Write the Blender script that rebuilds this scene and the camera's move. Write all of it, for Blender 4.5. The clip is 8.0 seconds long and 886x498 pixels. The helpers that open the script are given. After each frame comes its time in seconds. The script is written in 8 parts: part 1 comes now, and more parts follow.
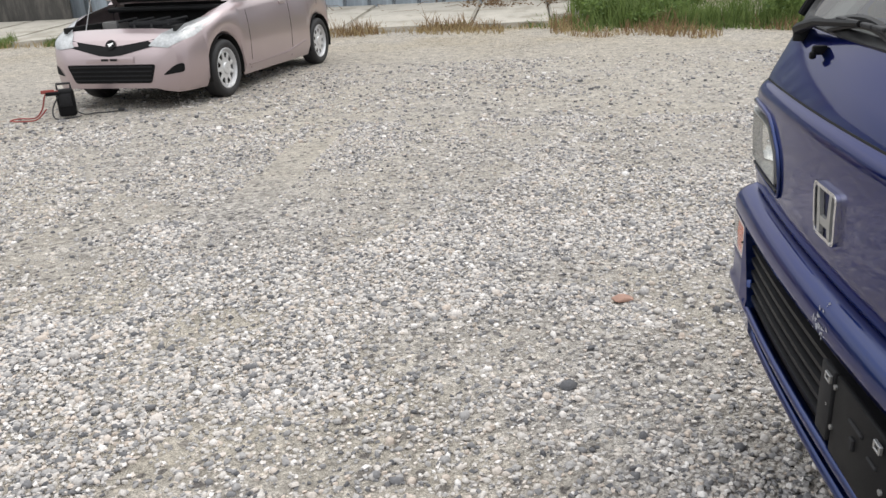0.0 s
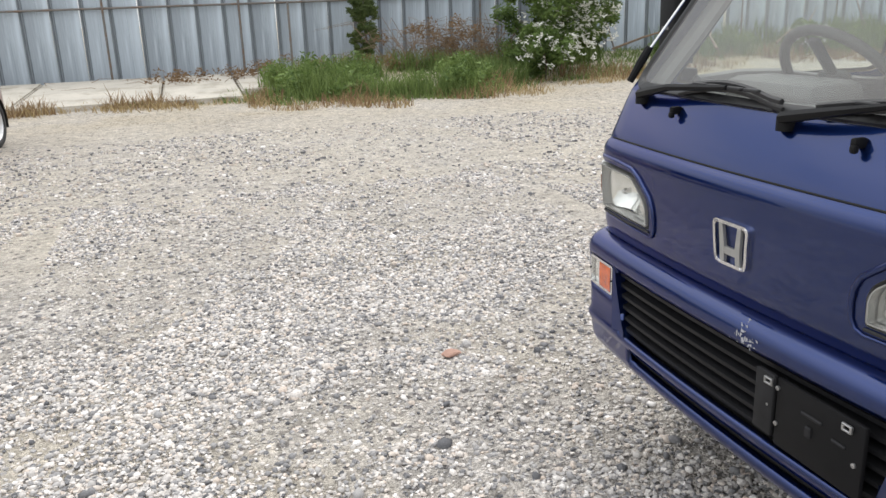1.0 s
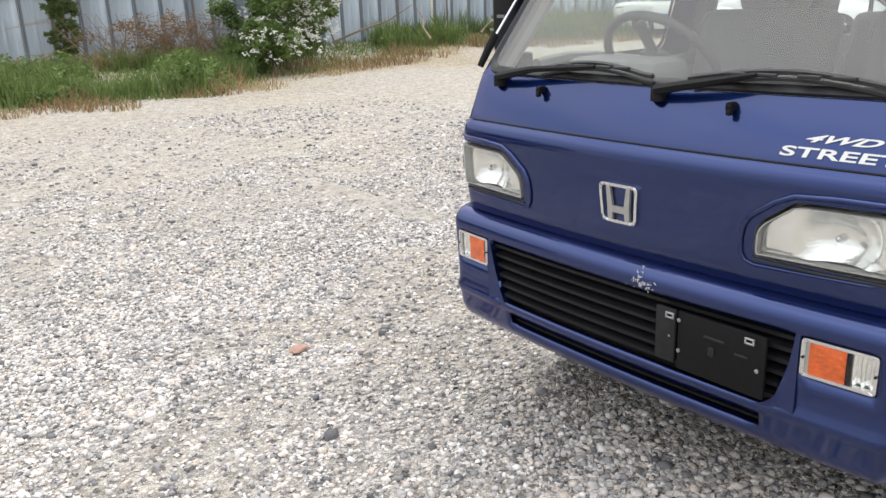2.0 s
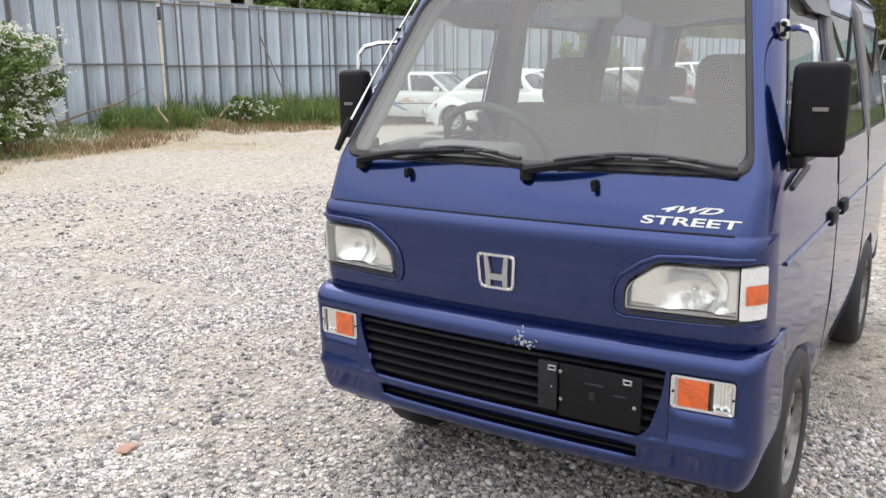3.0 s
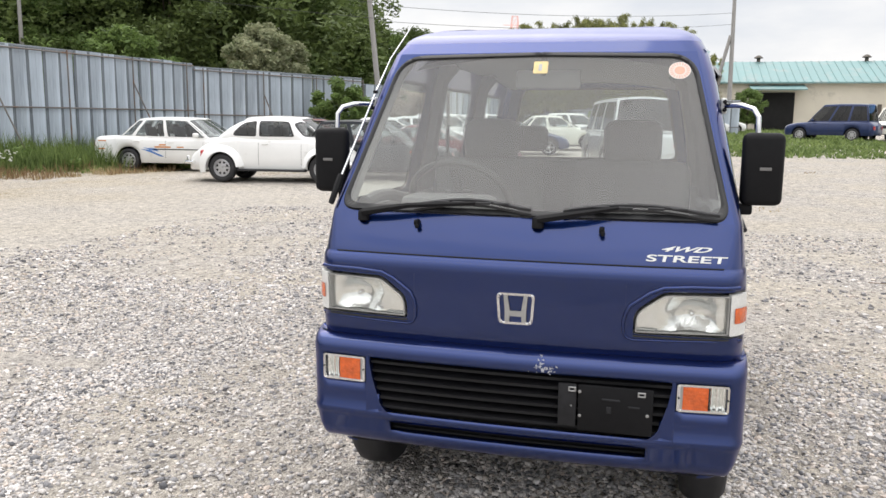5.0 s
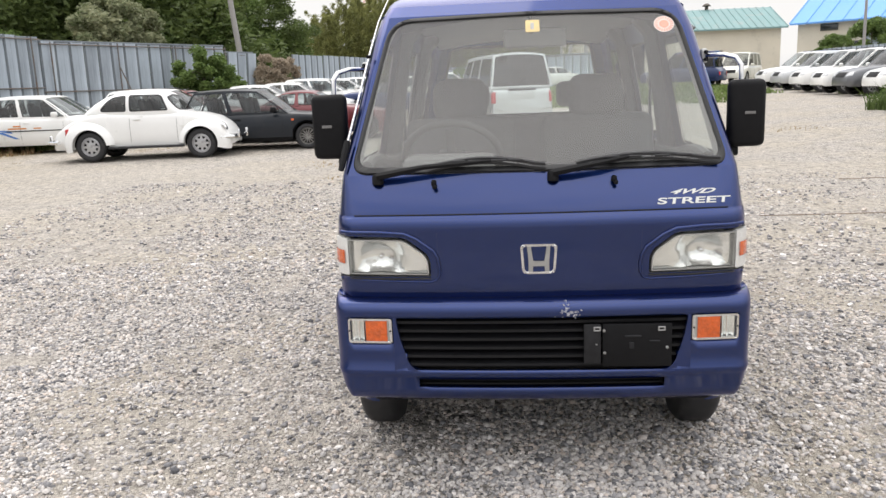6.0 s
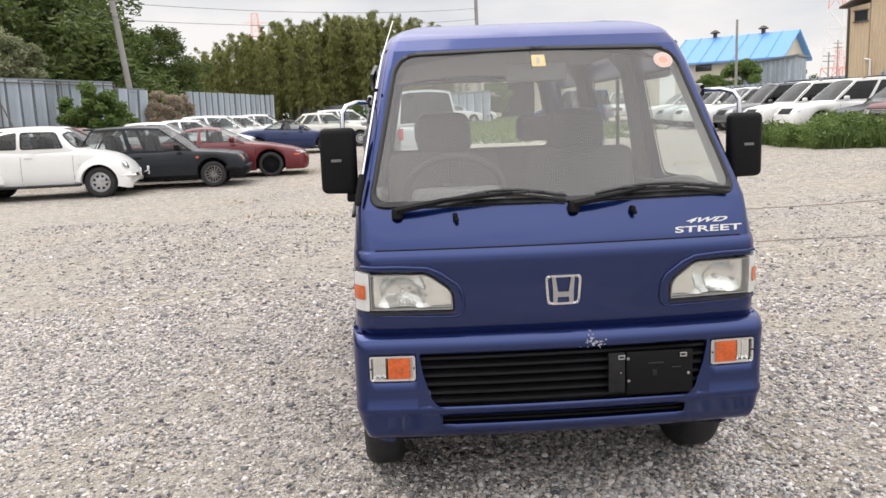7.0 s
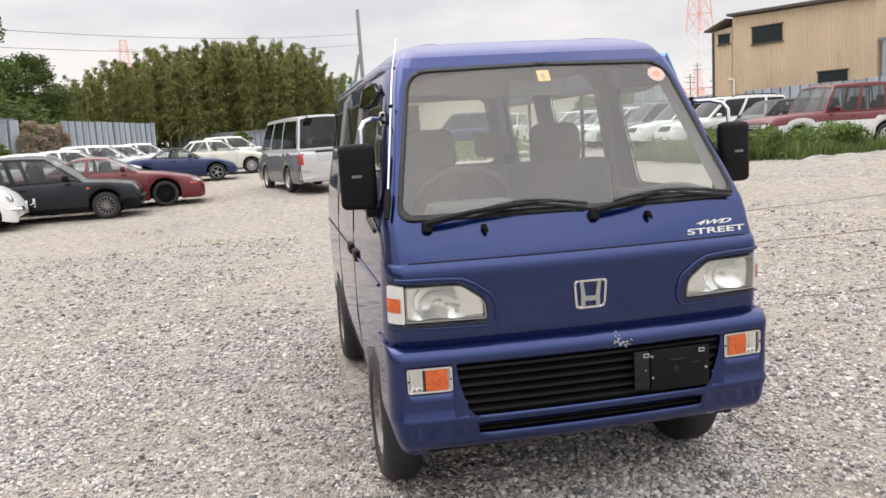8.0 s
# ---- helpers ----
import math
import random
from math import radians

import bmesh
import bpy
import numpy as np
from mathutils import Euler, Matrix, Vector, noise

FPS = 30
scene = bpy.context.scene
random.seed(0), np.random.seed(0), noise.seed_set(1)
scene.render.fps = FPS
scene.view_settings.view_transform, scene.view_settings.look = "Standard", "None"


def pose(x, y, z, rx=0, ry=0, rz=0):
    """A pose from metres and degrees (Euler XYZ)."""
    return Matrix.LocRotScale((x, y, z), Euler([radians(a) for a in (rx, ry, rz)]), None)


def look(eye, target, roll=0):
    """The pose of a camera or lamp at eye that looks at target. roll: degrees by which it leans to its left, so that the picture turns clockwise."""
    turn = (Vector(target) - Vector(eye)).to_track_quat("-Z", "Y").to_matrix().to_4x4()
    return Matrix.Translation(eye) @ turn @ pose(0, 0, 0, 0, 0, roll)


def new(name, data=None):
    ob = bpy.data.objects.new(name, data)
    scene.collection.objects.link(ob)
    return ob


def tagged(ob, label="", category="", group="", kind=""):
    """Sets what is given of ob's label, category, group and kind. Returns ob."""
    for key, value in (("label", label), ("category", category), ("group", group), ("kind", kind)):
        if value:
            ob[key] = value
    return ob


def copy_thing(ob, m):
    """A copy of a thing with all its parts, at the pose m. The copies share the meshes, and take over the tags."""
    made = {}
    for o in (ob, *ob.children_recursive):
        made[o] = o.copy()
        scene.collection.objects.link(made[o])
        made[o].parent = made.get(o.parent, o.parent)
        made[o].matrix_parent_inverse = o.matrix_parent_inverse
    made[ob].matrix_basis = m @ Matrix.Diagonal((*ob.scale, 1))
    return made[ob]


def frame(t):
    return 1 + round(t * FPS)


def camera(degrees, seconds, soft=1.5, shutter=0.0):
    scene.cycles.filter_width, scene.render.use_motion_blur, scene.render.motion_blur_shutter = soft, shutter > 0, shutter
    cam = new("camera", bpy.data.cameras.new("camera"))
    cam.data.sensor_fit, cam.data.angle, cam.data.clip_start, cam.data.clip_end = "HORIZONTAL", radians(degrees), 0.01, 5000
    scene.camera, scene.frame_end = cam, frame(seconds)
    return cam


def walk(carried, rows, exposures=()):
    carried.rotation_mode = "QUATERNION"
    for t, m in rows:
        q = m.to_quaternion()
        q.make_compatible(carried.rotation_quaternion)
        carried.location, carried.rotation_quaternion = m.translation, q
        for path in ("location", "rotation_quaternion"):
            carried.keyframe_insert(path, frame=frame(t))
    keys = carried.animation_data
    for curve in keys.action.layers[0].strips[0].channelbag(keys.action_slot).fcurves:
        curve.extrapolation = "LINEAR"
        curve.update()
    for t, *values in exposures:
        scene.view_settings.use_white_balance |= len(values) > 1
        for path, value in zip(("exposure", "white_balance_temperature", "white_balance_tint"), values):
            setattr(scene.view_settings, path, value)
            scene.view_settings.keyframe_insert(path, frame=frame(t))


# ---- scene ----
cam = camera(57.9, 8.0)
PATH = [
    (0, (-0.49, -1.461, 1.338), (-0.711, 0.401, 0.641), -2.9),
    (0.5, (-0.763, -1.43, 1.357), (-0.73, 0.455, 0.688), -3.9),
    (1, (-1.035, -1.413, 1.356), (-0.479, 0.424, 0.793), -2.1),
    (1.5, (-1.286, -1.401, 1.38), (-0.456, 0.324, 0.802), -2.3),
    (2, (-1.467, -1.266, 1.363), (-0.315, 0.254, 0.761), -2.6),
    (2.2, (-1.523, -1.21, 1.358), (-0.234, 0.206, 0.781), -0.7),
    (3.3, (-1.923, -0.945, 1.404), (-0.232, 0.039, 0.992), -2.6),
    (3.5, (-1.965, -0.85, 1.418), (-0.257, 0.101, 0.994), -4.0),
    (4, (-2.132, -0.682, 1.423), (-0.314, 0.07, 1.063), -1.5),
    (4.5, (-2.328, -0.553, 1.445), (-0.477, 0.094, 1.051), -2.5),
    (4.7, (-2.358, -0.495, 1.435), (-0.478, 0.084, 1.077), -0.9),
    (5.8, (-2.503, 0.001, 1.422), (-0.552, 0.249, 1.057), -1.1),
    (6, (-2.543, 0.092, 1.432), (-0.592, 0.26, 1.026), -2.2),
    (6.5, (-2.551, 0.299, 1.414), (-0.579, 0.309, 1.08), -3.6),
    (7, (-2.517, 0.521, 1.433), (-0.546, 0.422, 1.106), -2.2),
    (7.5, (-2.566, 0.788, 1.445), (-0.615, 0.497, 1.114), -4.6),
    (8, (-2.501, 1.008, 1.421), (-0.558, 0.624, 1.139), -3.4),
]
EXPOSURES = [(0.0, -0.18, 6480, 9), (0.5, -0.03, 6480, 9), (1.0, 0.06, 6500, 9), (1.5, 0.13, 6500, 9), (2.0, 0.26, 6480, 10), (3.5, 0.32, 6500, 11), (4.5, 0.26, 6560, 11), (6.5, 0.11, 6670, 12), (8.0, 0.09, 6740, 13)]
walk(cam, [(t, look(eye, target, roll)) for t, eye, target, roll in PATH], EXPOSURES)

# ---- world and sun: a bright overcast sky ----
SUN_ELEVATION, SUN_AZIMUTH = 56.0, 40.0
world = bpy.data.worlds.new("overcast_sky")
scene.world = world
world.use_nodes = True
wn, wl = world.node_tree.nodes, world.node_tree.links
wn.clear()
w_out = wn.new("ShaderNodeOutputWorld")
w_bg = wn.new("ShaderNodeBackground")
w_sky = wn.new("ShaderNodeTexSky")
w_sky.sky_type = "NISHITA"
w_sky.sun_disc = False
w_sky.sun_elevation, w_sky.sun_rotation = radians(SUN_ELEVATION), radians(90 - SUN_AZIMUTH)
w_scale = wn.new("ShaderNodeVectorMath")
w_scale.operation = "SCALE"
w_scale.inputs["Scale"].default_value = 0.085
w_tc = wn.new("ShaderNodeTexCoord")
w_map = wn.new("ShaderNodeMapping")
w_map.inputs["Scale"].default_value = (1.0, 1.0, 3.2)
w_noise = wn.new("ShaderNodeTexNoise")
w_noise.inputs["Scale"].default_value = 2.6
w_noise.inputs["Detail"].default_value = 6.0
w_noise.inputs["Roughness"].default_value = 0.55
w_ramp = wn.new("ShaderNodeValToRGB")
w_ramp.color_ramp.elements[0].position, w_ramp.color_ramp.elements[0].color = 0.36, (0.70, 0.735, 0.785, 1)
w_ramp.color_ramp.elements[1].position, w_ramp.color_ramp.elements[1].color = 0.58, (0.925, 0.925, 0.92, 1)
w_mix = wn.new("ShaderNodeMix")
w_mix.data_type = "RGBA"
w_mix.inputs["Factor"].default_value = 0.93
wl.new(w_sky.outputs["Color"], w_scale.inputs[0])
wl.new(w_tc.outputs["Generated"], w_map.inputs["Vector"])
wl.new(w_map.outputs["Vector"], w_noise.inputs["Vector"])
wl.new(w_noise.outputs["Fac"], w_ramp.inputs["Fac"])
wl.new(w_scale.outputs["Vector"], w_mix.inputs["A"])
wl.new(w_ramp.outputs["Color"], w_mix.inputs["B"])
# an overcast sky is brighter overhead than at the horizon
w_sep, w_up, w_lum = wn.new("ShaderNodeSeparateXYZ"), wn.new("ShaderNodeMapRange"), wn.new("ShaderNodeVectorMath")
w_up.inputs["From Min"].default_value, w_up.inputs["From Max"].default_value = 0.15, 0.85
w_up.inputs["To Min"].default_value, w_up.inputs["To Max"].default_value = 0.98, 2.45
w_lum.operation = "SCALE"
wl.new(w_tc.outputs["Generated"], w_sep.inputs["Vector"])
wl.new(w_sep.outputs["Z"], w_up.inputs["Value"])
wl.new(w_mix.outputs["Result"], w_lum.inputs[0])
wl.new(w_up.outputs["Result"], w_lum.inputs["Scale"])
wl.new(w_lum.outputs["Vector"], w_bg.inputs["Color"])
w_bg.inputs["Strength"].default_value = 1.0
wl.new(w_bg.outputs["Background"], w_out.inputs["Surface"])

sun = new("sun", bpy.data.lights.new("sun", "SUN"))
sun.data.energy, sun.data.angle, sun.data.color = 1.3, radians(55), (1.0, 0.96, 0.9)
_a, _e = radians(SUN_AZIMUTH), radians(SUN_ELEVATION)
sun.matrix_world = look((60 * math.cos(_a) * math.cos(_e), 60 * math.sin(_a) * math.cos(_e), 60 * math.sin(_e)), (0, 0, 0))

# ---- materials ----
def mat(name, color, rough=0.6, metal=0.0, vary=0.12, grain=40.0, patch=2.5, bump=0.0, bump_scale=200.0, coat=0.0, spec=0.5,
        stain=None, stain_scale=3.0, stain_at=0.62, each=0.0, stretch=(1, 1, 1)):
    """A node material with variation at two scales, an optional stain colour, relief and object-to-object change."""
    m = bpy.data.materials.new(name)
    m.use_nodes = True
    n, l = m.node_tree.nodes, m.node_tree.links
    b = n["Principled BSDF"]
    b.inputs["Metallic"].default_value, b.inputs["Roughness"].default_value = metal, rough
    b.inputs["Coat Weight"].default_value, b.inputs["Coat Roughness"].default_value = coat, 0.06
    b.inputs["Specular IOR Level"].default_value = spec
    tc = n.new("ShaderNodeTexCoord")
    mp = n.new("ShaderNodeMapping")
    mp.inputs["Scale"].default_value = stretch
    l.new(tc.outputs["Object"], mp.inputs["Vector"])
    fine, broad = n.new("ShaderNodeTexNoise"), n.new("ShaderNodeTexNoise")
    for node, s, d in ((fine, grain, 4), (broad, patch, 5)):
        node.inputs["Scale"].default_value, node.inputs["Detail"].default_value = s, d
        l.new(mp.outputs["Vector"], node.inputs["Vector"])
    add = n.new("ShaderNodeMath")
    add.operation = "ADD"
    l.new(fine.outputs["Fac"], add.inputs[0]), l.new(broad.outputs["Fac"], add.inputs[1])
    rng = n.new("ShaderNodeMapRange")
    rng.inputs["From Min"].default_value, rng.inputs["From Max"].default_value = 0.65, 1.35
    rng.inputs["To Min"].default_value, rng.inputs["To Max"].default_value = 1 - vary, 1 + vary
    l.new(add.outputs[0], rng.inputs["Value"])
    hsv = n.new("ShaderNodeHueSaturation")
    hsv.inputs["Color"].default_value = (*color, 1)
    value = rng.outputs["Result"]
    if each:
        info = n.new("ShaderNodeObjectInfo")
        r2 = n.new("ShaderNodeMapRange")
        r2.inputs["To Min"].default_value, r2.inputs["To Max"].default_value = 1 - each, 1 + each
        l.new(info.outputs["Random"], r2.inputs["Value"])
        mul = n.new("ShaderNodeMath")
        mul.operation = "MULTIPLY"
        l.new(value, mul.inputs[0]), l.new(r2.outputs["Result"], mul.inputs[1])
        value = mul.outputs[0]
    l.new(value, hsv.inputs["Value"])
    out = hsv.outputs["Color"]
    if stain:
        st = n.new("ShaderNodeTexNoise")
        st.inputs["Scale"].default_value, st.inputs["Detail"].default_value, st.inputs["Roughness"].default_value = stain_scale, 8, 0.65
        l.new(mp.outputs["Vector"], st.inputs["Vector"])
        sr = n.new("ShaderNodeMapRange")
        sr.inputs["From Min"].default_value, sr.inputs["From Max"].default_value = stain_at - 0.08, stain_at + 0.08
        l.new(st.outputs["Fac"], sr.inputs["Value"])
        mx = n.new("ShaderNodeMix")
        mx.data_type = "RGBA"
        l.new(sr.outputs["Result"], mx.inputs["Factor"])
        l.new(out, mx.inputs["A"])
        mx.inputs["B"].default_value = (*stain, 1)
        out = mx.outputs["Result"]
    l.new(out, b.inputs["Base Color"])
    rr = n.new("ShaderNodeMapRange")
    rr.inputs["To Min"].default_value, rr.inputs["To Max"].default_value = max(0.02, rough * 0.82), min(1, rough * 1.2)
    l.new(broad.outputs["Fac"], rr.inputs["Value"])
    l.new(rr.outputs["Result"], b.inputs["Roughness"])
    if bump:
        bn = n.new("ShaderNodeTexNoise")
        bn.inputs["Scale"].default_value, bn.inputs["Detail"].default_value = bump_scale, 5
        l.new(mp.outputs["Vector"], bn.inputs["Vector"])
        bp = n.new("ShaderNodeBump")
        bp.inputs["Strength"].default_value, bp.inputs["Distance"].default_value = bump, 0.01
        l.new(bn.outputs["Fac"], bp.inputs["Height"])
        l.new(bp.outputs["Normal"], b.inputs["Normal"])
    return m


def glass_mat(name, tint=(0.9, 0.95, 0.93), dust_veil=0.1, dust_veil_color=(0.42, 0.41, 0.39), gloss=0.03):
    """Thin automotive glass: clear to light, reflecting at grazing angles, with a dusty film that can also carry a
    painted sky veil.
    """
    m = bpy.data.materials.new(name)
    m.use_nodes = True
    n, l = m.node_tree.nodes, m.node_tree.links
    n.remove(n["Principled BSDF"])
    out = n["Material Output"]
    clear, shine, film = n.new("ShaderNodeBsdfTransparent"), n.new("ShaderNodeBsdfGlossy"), n.new("ShaderNodeBsdfDiffuse")
    clear.inputs["Color"].default_value = (*tint, 1)
    shine.inputs["Roughness"].default_value = gloss
    film.inputs["Color"].default_value = (*dust_veil_color, 1)
    lw, pw, fr = n.new("ShaderNodeLayerWeight"), n.new("ShaderNodeMath"), n.new("ShaderNodeMapRange")
    lw.inputs["Blend"].default_value = 0.5
    pw.operation = "POWER"
    pw.inputs[1].default_value = 5.0
    fr.inputs["To Min"].default_value, fr.inputs["To Max"].default_value = 0.045, 0.85
    l.new(lw.outputs["Facing"], pw.inputs[0]), l.new(pw.outputs[0], fr.inputs["Value"])
    a, c = n.new("ShaderNodeMixShader"), n.new("ShaderNodeMixShader")
    l.new(fr.outputs["Result"], a.inputs["Fac"])
    tc, no, mr = n.new("ShaderNodeTexCoord"), n.new("ShaderNodeTexNoise"), n.new("ShaderNodeMapRange")
    no.inputs["Scale"].default_value, no.inputs["Detail"].default_value = 3.0, 7
    mr.inputs["From Min"].default_value, mr.inputs["From Max"].default_value = 0.3, 0.7
    mr.inputs["To Min"].default_value, mr.inputs["To Max"].default_value = dust_veil * 0.92, dust_veil * 1.1
    l.new(tc.outputs["Object"], no.inputs["Vector"]), l.new(no.outputs["Fac"], mr.inputs["Value"])
    l.new(mr.outputs["Result"], c.inputs["Fac"])
    l.new(clear.outputs[0], c.inputs[1]), l.new(film.outputs[0], c.inputs[2])
    l.new(c.outputs[0], a.inputs[1]), l.new(shine.outputs[0], a.inputs[2])
    l.new(a.outputs[0], out.inputs["Surface"])
    return m


M = {}
M["paint_blue"] = mat("blue_metallic_paint", (0.0088, 0.0255, 0.121), 0.30, 0.9, 0.06, 900, 1.5, coat=1.0)
M["paint_blue"].node_tree.nodes["Principled BSDF"].inputs["Specular Tint"].default_value = (0.2, 0.3, 0.65, 1)
# roof base colour is lightened to stand in for its sky reflection
M["paint_roof"] = mat("sky_paled_blue_roof_paint", (0.115, 0.130, 0.290), 0.46, 0.2, 0.08, 300, 1.2, coat=0.5, spec=0.35, stain=(0.16, 0.175, 0.34), stain_scale=2.0, stain_at=0.60)
M["seal"] = mat("dark_rubber_seal", (0.011, 0.011, 0.012), 0.5, vary=0.25)
M["rubber"] = mat("black_rubber", (0.018, 0.018, 0.02), 0.62, vary=0.2, bump=0.1, stain=(0.05, 0.048, 0.045), stain_scale=5, stain_at=0.66)
M["plastic"] = mat("black_plastic", (0.0075, 0.0075, 0.0085), 0.55, vary=0.2, spec=0.16, bump=0.08, bump_scale=600)
M["slat_black"] = mat("grey_black_slat_plastic", (0.010, 0.010, 0.0115), 0.50, vary=0.25, spec=0.24)
M["plastic_grey"] = mat("grey_interior_plastic", (0.17, 0.165, 0.16), 0.6, vary=0.12, bump=0.08, bump_scale=500)
M["fabric"] = mat("grey_seat_fabric", (0.085, 0.083, 0.082), 0.9, vary=0.2, grain=60)
M["lining"] = mat("beige_headlining", (0.30, 0.29, 0.275), 0.85, vary=0.08)
M["chrome"] = mat("chrome", (0.72, 0.72, 0.72), 0.12, 1.0, 0.05)
M["steel"] = mat("dull_steel", (0.42, 0.42, 0.42), 0.42, 0.9, 0.15)
M["bezel"] = mat("lamp_bezel_grey", (0.38, 0.38, 0.37), 0.4, 0.5, 0.1)
M["reflector"] = mat("silvered_reflector", (0.90, 0.90, 0.88), 0.14, 0.92, 0.05, bump=0.10, bump_scale=35)
M["amber"] = mat("amber_lens", (0.60, 0.095, 0.006), 0.22, 0, 0.30, 60, 22, coat=0.8, bump=0.5, bump_scale=90)
M["lamp_clear"] = mat("clear_lamp_cluster", (0.42, 0.43, 0.44), 0.3, 0.35, 0.3, 40, 9.0, coat=0.6)
M["rim_dull"] = mat("dusty_steel_rim", (0.24, 0.235, 0.225), 0.5, 0.4, 0.2, stain=(0.10, 0.09, 0.08), stain_scale=14, stain_at=0.55)
M["white_lens"] = mat("clear_ribbed_lens", (0.70, 0.70, 0.68), 0.35, 0.1, 0.15, 140, coat=0.4)
M["red_lens"] = mat("red_lens", (0.45, 0.02, 0.02), 0.2, 0, 0.12, 100, coat=0.5)
# the windscreen's pale film is part dirt, part painted haze of reflected sky
M["glass"] = glass_mat("dusty_sky_veiled_windscreen_glass", dust_veil=0.150, dust_veil_color=(0.69, 0.665, 0.65))
M["glass_side"] = glass_mat("side_window_glass", dust_veil=0.08)
M["glass_dark"] = glass_mat("tinted_rear_glass", tint=(0.10, 0.10, 0.11), dust_veil=0.004)
M["lens_clear"] = glass_mat("clear_signal_glass", tint=(0.97, 0.98, 0.97), dust_veil=0.02, dust_veil_color=(0.70, 0.70, 0.66))
M["lens"] = glass_mat("headlamp_glass", tint=(0.97, 0.98, 0.97), dust_veil=0.07, dust_veil_color=(0.70, 0.70, 0.66))
M["silver_print"] = mat("silver_decal", (0.62, 0.62, 0.60), 0.4, 0.2, 0.05)
M["sticker_yellow"] = mat("yellow_sticker", (0.72, 0.56, 0.28), 0.6)
M["sticker_red"] = mat("orange_red_sticker", (0.82, 0.36, 0.27), 0.6)
M["sticker_white"] = mat("white_sticker", (0.78, 0.76, 0.72), 0.6)
M["scrape"] = mat("scraped_paint", (0.42, 0.43, 0.48), 0.7, vary=0.3)
# near-black colour that stands in for missing light in hollows and gaps
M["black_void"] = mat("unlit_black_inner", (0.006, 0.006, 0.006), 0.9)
M["alloy"] = mat("silver_wheel_paint", (0.50, 0.50, 0.51), 0.35, 0.6, 0.1, stain=(0.16, 0.15, 0.14), stain_scale=8, stain_at=0.64)


# ---- mesh helpers ----
def part(name, bm, material, parent=None, label="", smooth=32, doubles=True):
    """Links a bmesh as one mesh object under a thing or a part."""
    if doubles:
        bmesh.ops.remove_doubles(bm, verts=bm.verts, dist=0.0001)
        bmesh.ops.recalc_face_normals(bm, faces=bm.faces)
    me = bpy.data.meshes.new(name)
    bm.to_mesh(me)
    bm.free()
    me.materials.append(M[material] if isinstance(material, str) else material)
    if smooth:
        me.polygons.foreach_set("use_smooth", [True] * len(me.polygons))
        me.set_sharp_from_angle(angle=radians(smooth))
    ob = new(name, me)
    if parent:
        ob.parent = parent
    return tagged(ob, label)


def raw(name, verts, faces, material, parent=None, label="", smooth=False):
    """The same from plain arrays, for large meshes."""
    me = bpy.data.meshes.new(name)
    me.from_pydata(verts if isinstance(verts, list) else verts.tolist(), [], faces if isinstance(faces, list) else faces.tolist())
    me.materials.append(M[material] if isinstance(material, str) else material)
    if smooth:
        me.polygons.foreach_set("use_smooth", [True] * len(me.polygons))
    ob = new(name, me)
    if parent:
        ob.parent = parent
    return tagged(ob, label)


def thing(name, label, category, group="", m=None, kind=""):
    ob = new(name)
    ob.empty_display_size = 0.2
    if m:
        ob.matrix_basis = m
    return tagged(ob, label, category, group, kind)


def box(bm, c, s, bevel=0.0, m=None, seg=2):
    """A box of centre c and size s, with rounded edges."""
    tmp = bmesh.new()
    bmesh.ops.create_cube(tmp, size=1)
    bmesh.ops.scale(tmp, vec=s, verts=tmp.verts)
    if bevel:
        bmesh.ops.bevel(tmp, geom=tmp.edges[:], offset=bevel, segments=seg, profile=0.5, affect="EDGES")
    t = Matrix.Translation(c)
    bmesh.ops.transform(tmp, matrix=(m @ t) if m else t, verts=tmp.verts)
    join(bm, tmp)


def join(bm, tmp):
    vs = [bm.verts.new(v.co) for v in tmp.verts]
    tmp.verts.index_update()
    for f in tmp.faces:
        try:
            bm.faces.new([vs[v.index] for v in f.verts])
        except ValueError:
            pass
    tmp.free()


def tube(bm, pts, r, n=8, cap=True):
    """A tube along a line of points; r is one radius or one for each point."""
    pts = [Vector(p) for p in pts]
    rs = r if isinstance(r, (list, tuple)) else [r] * len(pts)
    rings, side = [], None
    for i, p in enumerate(pts):
        d = (pts[min(i + 1, len(pts) - 1)] - pts[max(i - 1, 0)]).normalized()
        if side is None:
            side = d.orthogonal().normalized()
        side = (side - d * side.dot(d)).normalized()
        up = d.cross(side)
        rings.append([bm.verts.new(p + rs[i] * (math.cos(2 * math.pi * k / n) * side + math.sin(2 * math.pi * k / n) * up)) for k in range(n)])
    for a, b in zip(rings, rings[1:]):
        for k in range(n):
            bm.faces.new((a[k], a[(k + 1) % n], b[(k + 1) % n], b[k]))
    if cap:
        bm.faces.new(rings[0][::-1]), bm.faces.new(rings[-1])


def lathe(bm, profile, centre, axis="y", n=28):
    """A body of revolution: profile of (radius, along) about an axis through centre."""
    rings = []
    for r, h in profile:
        ring = []
        for k in range(n):
            a = 2 * math.pi * k / n
            u, v = r * math.cos(a), r * math.sin(a)
            p = {"y": (u, h, v), "x": (h, u, v), "z": (u, v, h)}[axis]
            ring.append(bm.verts.new(Vector(centre) + Vector(p)))
        rings.append(ring)
    for a, b in zip(rings, rings[1:]):
        for k in range(n):
            bm.faces.new((a[k], a[(k + 1) % n], b[(k + 1) % n], b[k]))
    return rings


def extrude_poly(bm, pts, d):
    """A flat polygon of 3D points given depth along the vector d."""
    a = [bm.verts.new(p) for p in pts]
    b = [bm.verts.new(Vector(p) + Vector(d)) for p in pts]
    bm.faces.new(a), bm.faces.new(b[::-1])
    for i in range(len(a)):
        j = (i + 1) % len(a)
